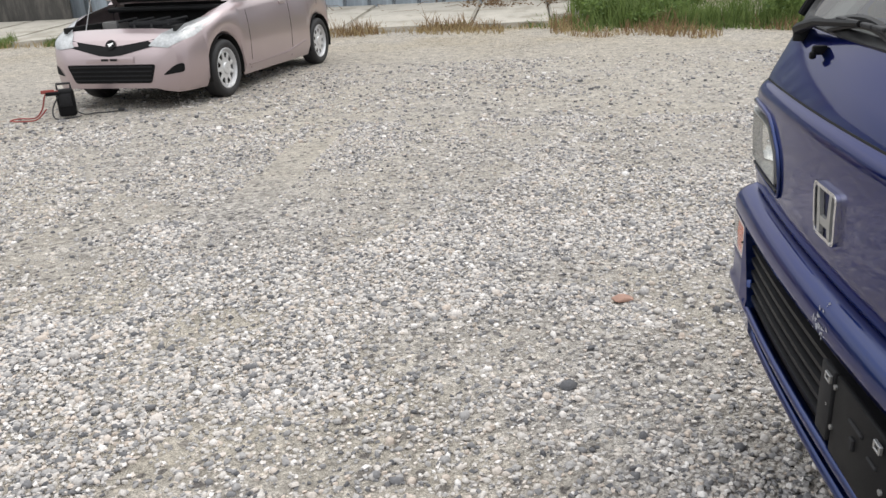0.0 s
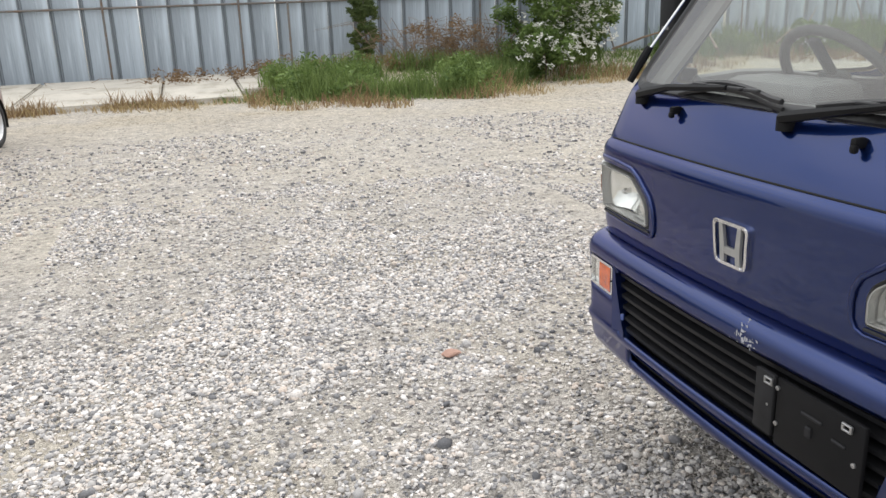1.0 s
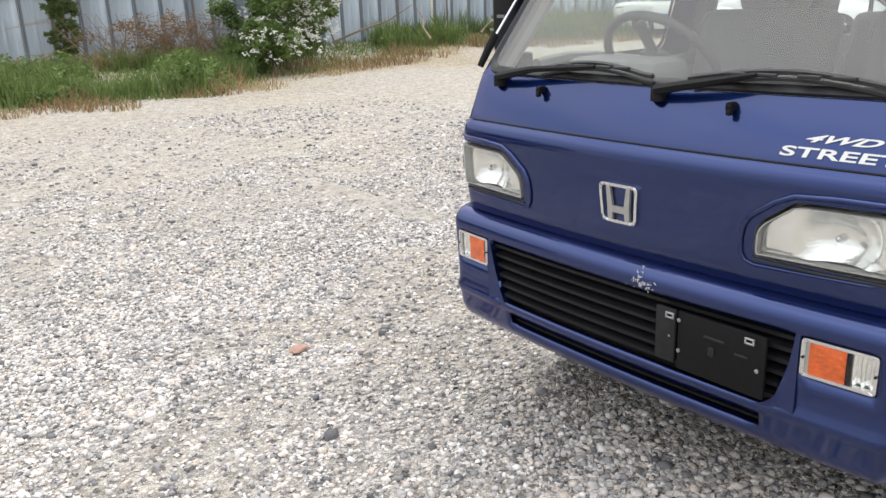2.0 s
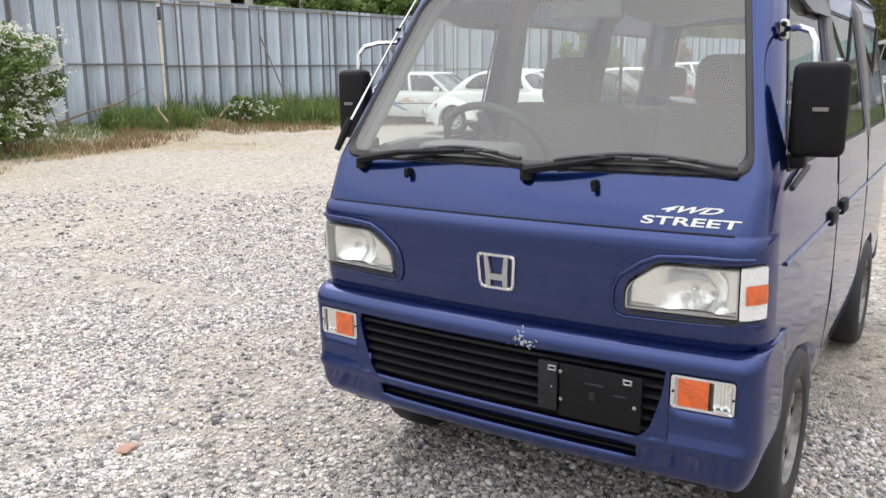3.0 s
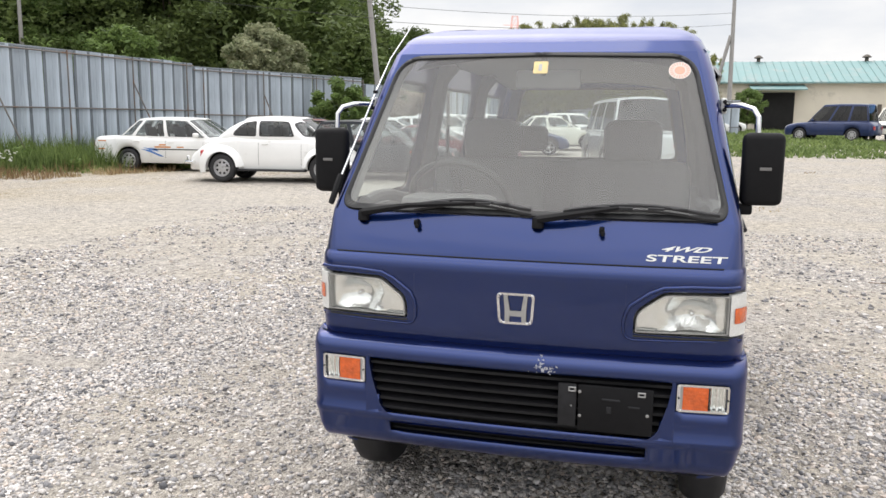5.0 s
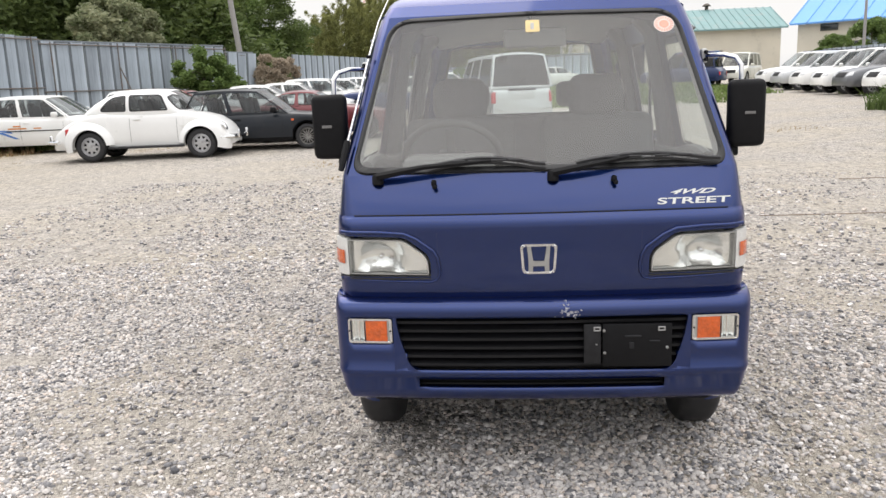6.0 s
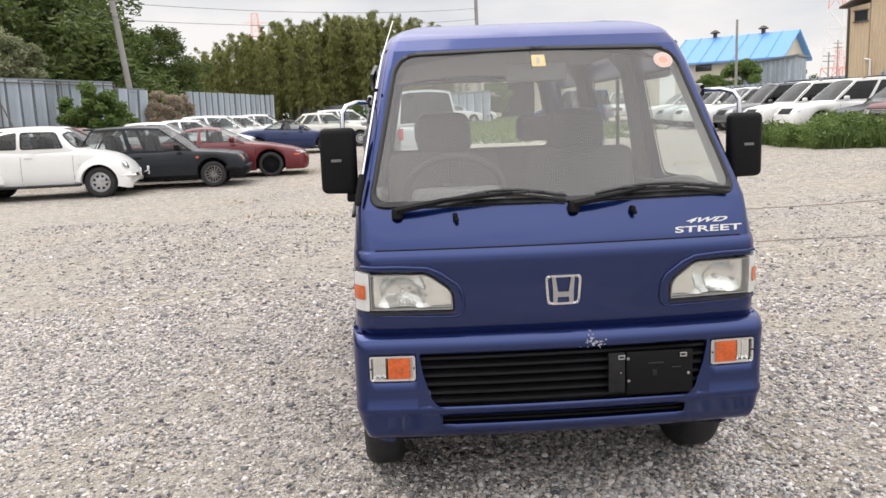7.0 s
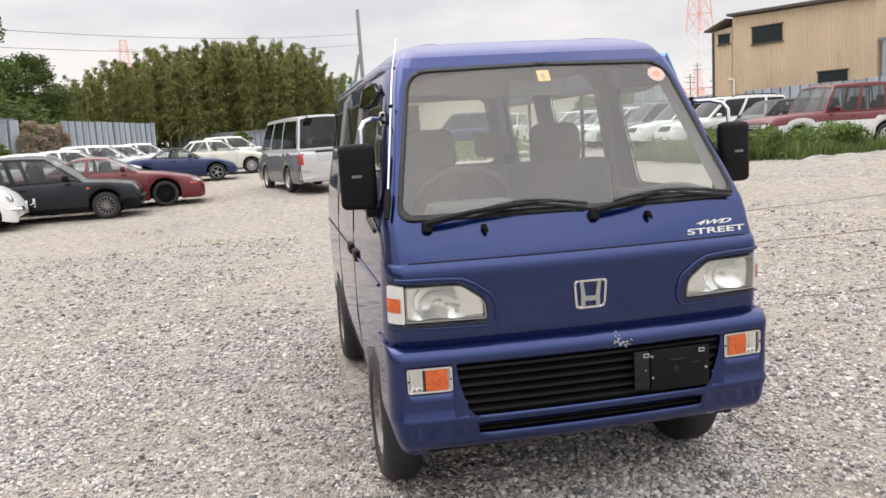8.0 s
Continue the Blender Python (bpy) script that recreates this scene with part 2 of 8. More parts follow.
        bm.faces.new((a[i], b[i], b[j], a[j]))


def round_poly(pts, r, n=5):
    """A 2D polygon with rounded corners."""
    out = []
    for i, p in enumerate(pts):
        p, a, b = np.array(p, float), np.array(pts[i - 1], float), np.array(pts[(i + 1) % len(pts)], float)
        ri = r[i] if isinstance(r, (list, tuple)) else r
        u, v = a - p, b - p
        ri = min(ri, 0.45 * np.linalg.norm(u), 0.45 * np.linalg.norm(v))
        u, v = u / np.linalg.norm(u), v / np.linalg.norm(v)
        for k in range(n + 1):
            t = k / n
            out.append(tuple(p + ri * ((1 - t) ** 2 * u + t ** 2 * v)))
    return out


def polar(poly, c, angles):
    """Where rays from c at those angles leave a star-shaped polygon."""
    P = np.array(poly, float) - c
    Q = np.roll(P, -1, axis=0)
    res = []
    for a in angles:
        d = np.array((math.cos(a), math.sin(a)))
        e = Q - P
        den = d[0] * e[:, 1] - d[1] * e[:, 0]
        den = np.where(abs(den) < 1e-12, 1e-12, den)
        t = (P[:, 0] * e[:, 1] - P[:, 1] * e[:, 0]) / den
        s = (P[:, 0] * d[1] - P[:, 1] * d[0]) / den
        ok = (t > 0) & (s > -1e-6) & (s < 1 + 1e-6)
        res.append(c + d * (t[ok].min() if ok.any() else 0))
    return res


def angles_of(c, *polys):
    a = [math.atan2(q[1] - c[1], q[0] - c[0]) % (2 * math.pi) for p in polys for q in p]
    a += [2 * math.pi * k / 40 for k in range(40)]
    a = sorted(a)
    return [x for i, x in enumerate(a) if i == 0 or x - a[i - 1] > 1e-4]


def strip(bm, outer, inner, c, place, place_in=None):
    """The band between two star-shaped outlines, laid on a surface by place(u, v)."""
    c = np.array(c, float)
    an = angles_of(c, outer, inner)
    A = [bm.verts.new(place(*p)) for p in polar(outer, c, an)]
    B = [bm.verts.new((place_in or place)(*p)) for p in polar(inner, c, an)]
    for i in range(len(an)):
        j = (i + 1) % len(an)
        bm.faces.new((A[i], A[j], B[j], B[i]))


def fill(bm, outline, c, place, steps=5):
    """A surface inside a star-shaped outline."""
    c = np.array(c, float)
    an = angles_of(c, outline)
    P = polar(outline, c, an)
    rings = [[bm.verts.new(place(*(c + (p - c) * k / steps))) for p in P] for k in range(steps, 0, -1)]
    mid = bm.verts.new(place(*c))
    for a, b in zip(rings, rings[1:]):
        for i in range(len(an)):
            j = (i + 1) % len(an)
            bm.faces.new((a[i], a[j], b[j], b[i]))
    for i in range(len(an)):
        bm.faces.new((rings[-1][i], rings[-1][(i + 1) % len(an)], mid))


def split_grid(P, key, closed=False):
    """Quads of a grid of points, sorted into bmeshes by key(row, column)."""
    out, made = {}, {}
    R, N = len(P), len(P[0])
    for i in range(R - 1):
        for j in range(N if closed else N - 1):
            k = key(i, j)
            if k is None:
                continue
            bm = out.setdefault(k, bmesh.new())
            vs = made.setdefault(k, {})
            face = []
            for a, b in ((i, j), (i, (j + 1) % N), (i + 1, (j + 1) % N), (i + 1, j)):
                if (a, b) not in vs:
                    vs[(a, b)] = bm.verts.new(P[a][b])
                face.append(vs[(a, b)])
            bm.faces.new(face)
    return out


def wheel(parent, c, r, w, rim_r, side, spokes=8, style="slots", rim="alloy", tyre="rubber", name="wheel", label=""):
    """A wheel with tyre and rim at c; side is the way its face looks along y."""
    hub = new(name)
    hub.parent = parent
    hub.location = c
    tagged(hub, label)
    s, h = side, w / 2
    bm = bmesh.new()
    lathe(bm, [(rim_r, -h * 0.9 * s), (r * 0.9, -h * s), (r * 0.98, -h * 0.75 * s), (r, -h * 0.45 * s), (r, h * 0.45 * s), (r * 0.98, h * 0.75 * s), (r * 0.9, h * s),
               (rim_r * 1.06, h * 0.96 * s), (rim_r, h * 0.8 * s)], (0, 0, 0), n=36)
    part("tyre", bm, tyre, hub, smooth=50)
    bm = bmesh.new()
    face = h * 0.62 * s
    lathe(bm, [(rim_r * 1.01, h * 0.85 * s), (rim_r * 0.96, h * 0.9 * s), (rim_r * 0.92, h * 0.7 * s), (rim_r * 0.88, h * 0.2 * s)], (0, 0, 0), n=36)
    if style == "slots":
        lathe(bm, [(rim_r * 0.9, face * 0.75), (rim_r * 0.80, face), (rim_r * 0.76, face), ], (0, 0, 0), n=36)
        lathe(bm, [(rim_r * 0.52, face * 1.02), (rim_r * 0.3, face * 1.12), (rim_r * 0.26, face * 1.3), (0.004, face * 1.32)], (0, 0, 0), n=24)
        for k in range(spokes):
            m = Matrix.Rotation(2 * math.pi * k / spokes, 4, "Y")
            box(bm, (rim_r * 0.65, face, 0), (rim_r * 0.30, w * 0.05, rim_r * 1.9 / spokes), 0.002, m, 1)
    else:
        for k in range(spokes):
            m = Matrix.Rotation(2 * math.pi * k / spokes, 4, "Y")
            box(bm, (rim_r * 0.55, face, 0), (rim_r * 0.80, w * 0.08, rim_r * 0.13), 0.004, m, 1)
        lathe(bm, [(rim_r * 0.24, face * 0.9), (rim_r * 0.22, face * 1.15), (0.004, face * 1.2)], (0, 0, 0), n=20)
    part("rim", bm, rim, hub, smooth=40)
    bm = bmesh.new()
    lathe(bm, [(rim_r * 0.9, h * 0.1 * s), (0.01, h * 0.1 * s)], (0, 0, 0), n=24)
    part("brake_disc", bm, "black_void", hub)
    return hub

# ---- ground ----
def gravel_mat():
    m = bpy.data.materials.new("grey_gravel_ground")
    m.use_nodes = True
    n, l = m.node_tree.nodes, m.node_tree.links
    b = n["Principled BSDF"]
    b.inputs["Roughness"].default_value = 0.95
    b.inputs["Specular IOR Level"].default_value = 0.25
    tc = n.new("ShaderNodeTexCoord")

    def noise_node(scale, detail, rough=0.6):
        q = n.new("ShaderNodeTexNoise")
        q.inputs["Scale"].default_value, q.inputs["Detail"].default_value, q.inputs["Roughness"].default_value = scale, detail, rough
        l.new(tc.outputs["Object"], q.inputs["Vector"])
        return q.outputs["Fac"]

    def stones(scale):
        v = n.new("ShaderNodeTexVoronoi")
        v.inputs["Scale"].default_value = scale
        warp = n.new("ShaderNodeVectorMath")
        warp.operation = "ADD"
        wn_ = n.new("ShaderNodeTexNoise")
        wn_.inputs["Scale"].default_value = scale * 0.9
        l.new(tc.outputs["Object"], wn_.inputs["Vector"])
        sc = n.new("ShaderNodeVectorMath")
        sc.operation = "SCALE"
        sc.inputs["Scale"].default_value = 0.5 / scale
        l.new(wn_.outputs["Color"], sc.inputs[0])
        l.new(tc.outputs["Object"], warp.inputs[0]), l.new(sc.outputs["Vector"], warp.inputs[1])
        l.new(warp.outputs["Vector"], v.inputs["Vector"])
        return v

    def ramp(value, stops):
        r = n.new("ShaderNodeValToRGB")
        while len(r.color_ramp.elements) < len(stops):
            r.color_ramp.elements.new(0.5)
        for e, (p, c) in zip(r.color_ramp.elements, stops):
            e.position, e.color = p, (*c, 1)
        l.new(value, r.inputs["Fac"])
        return r.outputs["Color"]

    def mix(f, a, c, kind="MIX"):
        x = n.new("ShaderNodeMix")
        x.data_type, x.blend_type = "RGBA", kind
        if isinstance(f, float):
            x.inputs["Factor"].default_value = f
        else:
            l.new(f, x.inputs["Factor"])
        l.new(a, x.inputs["A"]), l.new(c, x.inputs["B"])
        return x.outputs["Result"]

    def span(value, lo, hi, a=0.0, c=1.0):
        r = n.new("ShaderNodeMapRange")
        for k, q in (("From Min", lo), ("From Max", hi), ("To Min", a), ("To Max", c)):
            r.inputs[k].default_value = q
        l.new(value, r.inputs["Value"])
        return r.outputs["Result"]

    big, small = stones(46.0), stones(110.0)
    stops = [(0.0, (0.11, 0.104, 0.1)), (0.14, (0.27, 0.254, 0.244)), (0.45, (0.48, 0.445, 0.413)), (0.75, (0.585, 0.542, 0.504)), (1.0, (0.74, 0.694, 0.655))]

    def cell_value(v):
        s = n.new("ShaderNodeSeparateColor")
        l.new(v.outputs["Color"], s.inputs["Color"])
        return s.outputs[0]

    c_big, c_small = ramp(cell_value(big), stops), ramp(cell_value(small), stops)
    which = span(noise_node(1.1, 6), 0.42, 0.58)
    col = mix(which, c_big, c_small)
    sand = ramp(noise_node(60, 6), [(0.3, (0.44, 0.389, 0.321)), (0.7, (0.62, 0.561, 0.472))])
    bare = span(noise_node(0.55, 7, 0.62), 0.41, 0.60, 0.05, 0.85)
    col = mix(bare, col, sand)
    straw = ramp(noise_node(30, 5), [(0.3, (0.38, 0.30, 0.185)), (0.7, (0.56, 0.47, 0.32))])
    sep = n.new("ShaderNodeSeparateXYZ")
    l.new(tc.outputs["Object"], sep.inputs[0])
    far = span(sep.outputs["Y"], 8.0, 13.5)
    patchy = span(noise_node(0.35, 6), 0.40, 0.62, 0.0, 0.8)
    mul = n.new("ShaderNodeMath")
    mul.operation = "MULTIPLY"
    l.new(far, mul.inputs[0]), l.new(patchy, mul.inputs[1])
    # pale dust washed over the open yard, away from the loose gravel round the van
    pale = ramp(noise_node(45, 7, 0.7), [(0.3, (0.47, 0.425, 0.365)), (0.7, (0.70, 0.645, 0.57))])
    open_ = n.new("ShaderNodeMath")
    open_.operation = "MAXIMUM"
    l.new(span(sep.outputs["Y"], 1.8, 6.0), open_.inputs[0]), l.new(span(sep.outputs["X"], 2.5, 8.0, 0.0, 0.5), open_.inputs[1])
    dusty = n.new("ShaderNodeMath")
    dusty.operation = "MULTIPLY"
    l.new(open_.outputs[0], dusty.inputs[0]), l.new(span(noise_node(0.8, 6, 0.65), 0.36, 0.60, 0.30, 0.80), dusty.inputs[1])
    col = mix(dusty.outputs[0], col, pale)
    col = mix(mul.outputs[0], col, straw)
    # single darker and paler stones standing out of the mass
    for scale, lo, tone in ((23.0, 0.80, (0.42, 0.42, 0.45)), (31.0, 0.84, (1.45, 1.43, 1.40)), (14.0, 0.90, (0.50, 0.50, 0.52))):
        single = stones(scale)
        inside_ = span(single.outputs["Distance"], 0.30, 0.42, 1.0, 0.0)
        chosen = n.new("ShaderNodeMath")
        chosen.operation = "GREATER_THAN"
        chosen.inputs[1].default_value = lo
        l.new(cell_value(single), chosen.inputs[0])
        both = n.new("ShaderNodeMath")
        both.operation = "MULTIPLY"
        l.new(inside_, both.inputs[0]), l.new(chosen.outputs[0], both.inputs[1])
        tint = n.new("ShaderNodeMix")
        tint.data_type, tint.blend_type = "RGBA", "MULTIPLY"
        tint.inputs["B"].default_value = (*tone, 1)
        l.new(both.outputs[0], tint.inputs["Factor"]), l.new(col, tint.inputs["A"])
        col = tint.outputs["Result"]
    speck = n.new("ShaderNodeHueSaturation")
    l.new(span(noise_node(26.0, 6, 0.75), 0.32, 0.68, 0.72, 1.25), speck.inputs["Value"])
    l.new(col, speck.inputs["Color"])
    col = speck.outputs["Color"]
    # trodden, damp and dusty mottling between a hand's width and a stride
    mottle = n.new("ShaderNodeHueSaturation")
    l.new(span(noise_node(7.0, 9, 0.74), 0.33, 0.67, 0.66, 1.24), mottle.inputs["Value"])
    l.new(col, mottle.inputs["Color"])
    col = mottle.outputs["Color"]
    l.new(col, b.inputs["Base Color"])
    h = n.new("ShaderNodeMath")
    h.operation = "ADD"
    l.new(big.outputs["Distance"], h.inputs[0]), l.new(small.outputs["Distance"], h.inputs[1])
    bp = n.new("ShaderNodeBump")
    bp.invert = True
    bp.inputs["Strength"].default_value, bp.inputs["Distance"].default_value = 0.9, 0.02
    l.new(h.outputs[0], bp.inputs["Height"])
    l.new(bp.outputs["Normal"], b.inputs["Normal"])
    return m


M["gravel"] = gravel_mat()


def ground_z(x, y):
    """Height of the yard: nearly flat, rising gently away from the van and up to the fence, with faint ruts."""
    away = 0.021 * max(0.0, min(x, 60) - 13) * min(1.0, max(0.0, (13 - y) / 5))
    side = 0.40 * min(1.0, max(0.0, (-y - 5) / 6.5)) * min(1.0, max(0.0, (x - 4) / 8))
    away = max(away, side)
    bank = 0.30 * min(1.0, max(0.0, (y - 13.6) / 3.2)) * min(1.0, max(0.0, (34 - x) / 8)) * min(1.0, max(0.35, (x + 1.0) / 2.5))
    bed = 0.038 * math.exp(-((x - 1.5) / 1.7) ** 4 - (y / 1.15) ** 4)
    return away + bank + bed + 0.012 * noise.noise((x * 0.5, y * 0.5, 0)) + 0.006 * noise.noise((x * 1.7, y * 1.7, 3))


def build_ground():
    xs = sorted(set([-900, -400, -150, -60, -30, -20] + [round(-14 + 0.4 * i, 2) for i in range(185)] + [64, 80, 120, 250, 500, 900]))
    ys = sorted(set([-900, -400, -150, -80, -50, -30, -24] + [round(-20 + 0.4 * i, 2) for i in range(100)] + [22, 26, 40, 70, 150, 400, 900]))
    v = [(x, y, ground_z(x, y)) for y in ys for x in xs]
    k = len(xs)
    f = [(j * k + i, j * k + i + 1, (j + 1) * k + i + 1, (j + 1) * k + i) for j in range(len(ys) - 1) for i in range(k - 1)]
    return tagged(raw("ground", v, f, "gravel", smooth=True), "grey gravel yard with sandy and straw-coloured patches", "ground", kind="structure")


build_ground()

# ---- the blue microvan ----
VAN = thing("microvan", "metallic blue one-box microvan parked on the gravel, scraped bumper", "van")
Z_TAB = [0.30, 0.42, 0.60, 0.69, 0.715, 0.735, 0.76, 0.86, 0.945, 0.962, 0.974, 0.983, 0.990, 0.996, 1.001, 1.004, 1.02, 1.06, 1.10, 1.125, 1.13, 1.60, 1.675, 1.715]
XF_TAB = [0.16, 0.12, 0.090, 0.084, 0.073, 0.064, 0.058, 0.0500, 0.0462, 0.0464, 0.0480, 0.0515, 0.0560, 0.0615, 0.0680, 0.0690, 0.0755, 0.0965, 0.1185, 0.1325, 0.1360, 0.446, 0.500, 0.545]
F_TAB = [0.58, 0.60, 0.615, 0.62, 0.62, 0.62, 0.62, 0.62, 0.62, 0.62, 0.62, 0.62, 0.62, 0.62, 0.62, 0.62, 0.622, 0.628, 0.638, 0.642, 0.642, 0.539, 0.522, 0.50]
RC_TAB = [0.10, 0.12] + [0.14] * 19 + [0.15, 0.16, 0.20]
W_TAB = [0.66, 0.685, 0.697, 0.698, 0.698, 0.698, 0.698, 0.697, 0.694, 0.693, 0.693, 0.692, 0.692, 0.691, 0.690, 0.690, 0.688, 0.686, 0.682, 0.680, 0.679, 0.592, 0.570, 0.555]
XR_TAB = [3.22, 3.27] + [3.28] * 15 + [3.275, 3.27, 3.265, 3.26, 3.16, 3.14, 3.12]
BOW = 0.032


def van_at(tab, z):
    return float(np.interp(z, Z_TAB, tab))


def van_front(y, z):
    """The front skin, in the van's own metres."""
    return van_at(XF_TAB, z) + BOW * (y / 0.65) ** 2


S_FRONT = [-1, -0.92, -0.82, -0.70, -0.54, -0.40, -0.27, -0.13, 0, 0.13, 0.27, 0.40, 0.54, 0.70, 0.82, 0.92, 1]
NC = 6
X_SIDE = [0.12, 0.35, 0.62, 0.86]     # shares of the way from the corner to the B-pillar
X_FIX = [1.22, 1.27, 1.36, 1.5, 1.7, 1.9, 2.08, 2.14, 2.22, 2.26, 2.34, 2.42, 2.5, 2.58, 2.66, 2.74, 2.82, 2.9, 2.98, 3.04]
ARCHES = ((0.66, 0.335), (2.56, 0.335))


def van_ring(z, inset=(0, 0), lift=0.0):
    """One closed outline of the body at a height: front, corner, side, tail, side, corner."""
    zi = min(z, 1.715)
    xf, f, rc, w, xr = (van_at(t, zi) for t in (XF_TAB, F_TAB, RC_TAB, W_TAB, XR_TAB))
    ix, iy = inset
    k = 1 - iy / w
    pts = [(xf + BOW * (s * f / 0.65) ** 2 + ix, s * f * k) for s in S_FRONT]
    x0 = xf + BOW * (f / 0.65) ** 2
    half = [(x0 + rc * (1 - math.cos(a)) + ix * (1 - 0.5 * i / NC), (f + (w - f) * math.sin(a)) * k) for i in range(1, NC + 1) for a in (math.pi / 2 * i / NC,)]
    xa = half[-1][0]
    half += [(xa + (max(X_FIX[0], xa) - xa) * t, w * k) for t in X_SIDE]
    tail = xr - 0.6 * ix
    half += [(min(max(x, xa), tail - 0.101), w * k) for x in X_FIX]
    half += [(tail - 0.10, w * k - 0.004), (tail - 0.03, w * k - 0.03), (tail, (w - 0.09) * k)]
    back = [(tail + 0.015, y * w * k) for y in (0.62, 0.3, 0, -0.3, -0.62)]
    ring = [(x, y) for x, y in pts] + half + back + [(x, -y) for x, y in half[::-1]]
    out = []
    for x, y in ring:
        zz = z + lift
        if z < 0.75 and abs(y) > 0.6:
            for cx, r in ARCHES:
                if abs(x - cx) < r:
                    zz = max(zz, 0.27 + math.sqrt(max(0, r * r - (x - cx) ** 2)))
        out.append((x, y, zz))
    return out


ZR = [0.30, 0.36, 0.42, 0.48, 0.54, 0.60, 0.66, 0.69, 0.715, 0.735, 0.755, 0.775, 0.82, 0.86, 0.905, 0.948, 0.962, 0.974, 0.983, 0.990, 0.996, 1.001, 1.004, 1.02, 1.06, 1.10, 1.13, 1.25, 1.38, 1.50, 1.60, 1.675, 1.715]
ROOF = [(1.727, 0.012, 0.006), (1.744, 0.045, 0.022), (1.763, 0.10, 0.055), (1.781, 0.18, 0.11), (1.796, 0.30, 0.19), (1.808, 0.50, 0.29), (1.816, 0.75, 0.40), (1.819, 1.0, 0.48)]
van_rings = [van_ring(z) for z in ZR] + [van_ring(1.715, (ix, iy), z - 1.715) for z, ix, iy in ROOF]
NF = len(S_FRONT)
NS = NC + len(X_SIDE) + len(X_FIX) + 3          # points of one side
N_RING = NF + 2 * NS + 5


def van_col(j):
    """Which part of the outline a column of quads is in: (where, station)."""
    if j < NF - 1:
        return "front", j
    if j < NF + NS - 1:
        return "left", j - (NF - 1)
    if j < NF + NS + 5:
        return "tail", j - (NF + NS - 1)
    if j < N_RING - 1:
        return "right", (N_RING - 1) - j - 0
    return "right", 0


SIDE_WINDOWS = [(NC, NC + 4), (NC + 6, NC + 11), (NC + 13, NC + 23)]      # station ranges of the side glass


def van_key(i, j):
    if i >= len(ZR) - 1:
        return "roof"
    where, st = van_col(j)
    z0, z1 = ZR[i], ZR[i + 1]
    if where == "front":
        if z1 <= 0.60:
            return None
        if 1.13 <= z0 and z1 <= 1.675:
            return None
        s = S_FRONT[j]
        if 0.775 <= z0 and z1 <= 0.948 and (s >= 0.54 or s < -0.54):
            return None
    if where in ("left", "right"):
        if st < NC and z0 >= 0.775 and z1 <= 0.948 and st < 4:
            return None
        if 1.13 <= z0 and z1 <= 1.60:
            for a, b in SIDE_WINDOWS:
                if a <= st < b:
                    return None
        if z0 >= 0.36 and z1 <= 1.60 and NC <= st < NC + 4:
            return "front_door_" + where
        if z0 >= 0.36 and z1 <= 1.675 and NC + 5 <= st < NC + 12:
            return "sliding_door_" + where
    if where == "tail":
        if 1.13 <= z0 and z1 <= 1.675:
            return None
        if z0 >= 0.48 and z1 <= 1.675:
            return "tailgate"
    return "body"


meshes = split_grid(van_rings, van_key, closed=True)
top = meshes["roof"]
top.faces.new([top.verts.new(p) for p in ((1.50, -0.11, 1.8185), (2.60, -0.11, 1.8185), (2.60, 0.11, 1.8185), (1.50, 0.11, 1.8185))])
names = {"front_door_left": "front_door", "front_door_right": "front_door", "sliding_door_left": "sliding_door", "sliding_door_right": "sliding_door"}
for k, bm in meshes.items():
    bmesh.ops.dissolve_degenerate(bm, dist=0.0005, edges=bm.edges[:])
    ob = part(names.get(k, k), bm, "paint_roof" if k == "roof" else "paint_blue", VAN, "sun-faded roof panel" if k == "roof" else "", smooth=40)
    mid_ = Vector((1.65, 0, 1.0))
    if sum((p.center - mid_).dot(p.normal) * p.area for p in ob.data.polygons) < 0:
        ob.data.flip_normals()
    if k in ("body", "tailgate") or "door" in k:
        sol = ob.modifiers.new("thickness", "SOLIDIFY")
        sol.thickness, sol.offset, sol.use_rim = 0.012, -1, False

# windscreen: painted surround, rubber seal and glass on the front skin
def scr(y, v, out=0.0):
    return Vector((van_front(y, v) - out, y, v + 0.4 * out))


WS_RECT = [(-0.642, 1.13), (0.642, 1.13), (0.522, 1.675), (-0.522, 1.675)]
WS_A = round_poly([(-0.636, 1.133), (0, 1.131), (0.636, 1.133), (0.517, 1.666), (0, 1.674), (-0.517, 1.666)], [0.06, 0.02, 0.06, 0.085, 0.02, 0.085], 8)
WS_B = round_poly([(-0.612, 1.155), (0, 1.151), (0.612, 1.155), (0.503, 1.649), (0, 1.657), (-0.503, 1.649)], [0.05, 0.02, 0.05, 0.075, 0.02, 0.075], 8)
bm = bmesh.new()
strip(bm, WS_RECT, WS_A, (0, 1.4), scr)
part("windscreen_surround", bm, "paint_blue", VAN)
bm = bmesh.new()
WS_A2 = [(u * 0.988, 1.4 + (v - 1.4) * 0.988) for u, v in WS_A]
WS_B2 = [(u * 1.012, 1.4 + (v - 1.4) * 1.012) for u, v in WS_B]
strip(bm, WS_A, WS_A2, (0, 1.4), lambda u, v: scr(u, v, 0.001), lambda u, v: scr(u, v, 0.010))
strip(bm, WS_A2, WS_B2, (0, 1.4), lambda u, v: scr(u, v, 0.010))
strip(bm, WS_B2, WS_B, (0, 1.4), lambda u, v: scr(u, v, 0.010), lambda u, v: scr(u, v, 0.002))
part("windscreen_seal", bm, "seal", VAN, "black rubber windscreen seal", smooth=60)
bm = bmesh.new()
fill(bm, WS_B, (0, 1.4), lambda u, v: scr(u, v, 0.003), 6)
ws = part("windscreen", bm, "glass", VAN, "dusty clear windscreen glass")
ws.visible_shadow = False

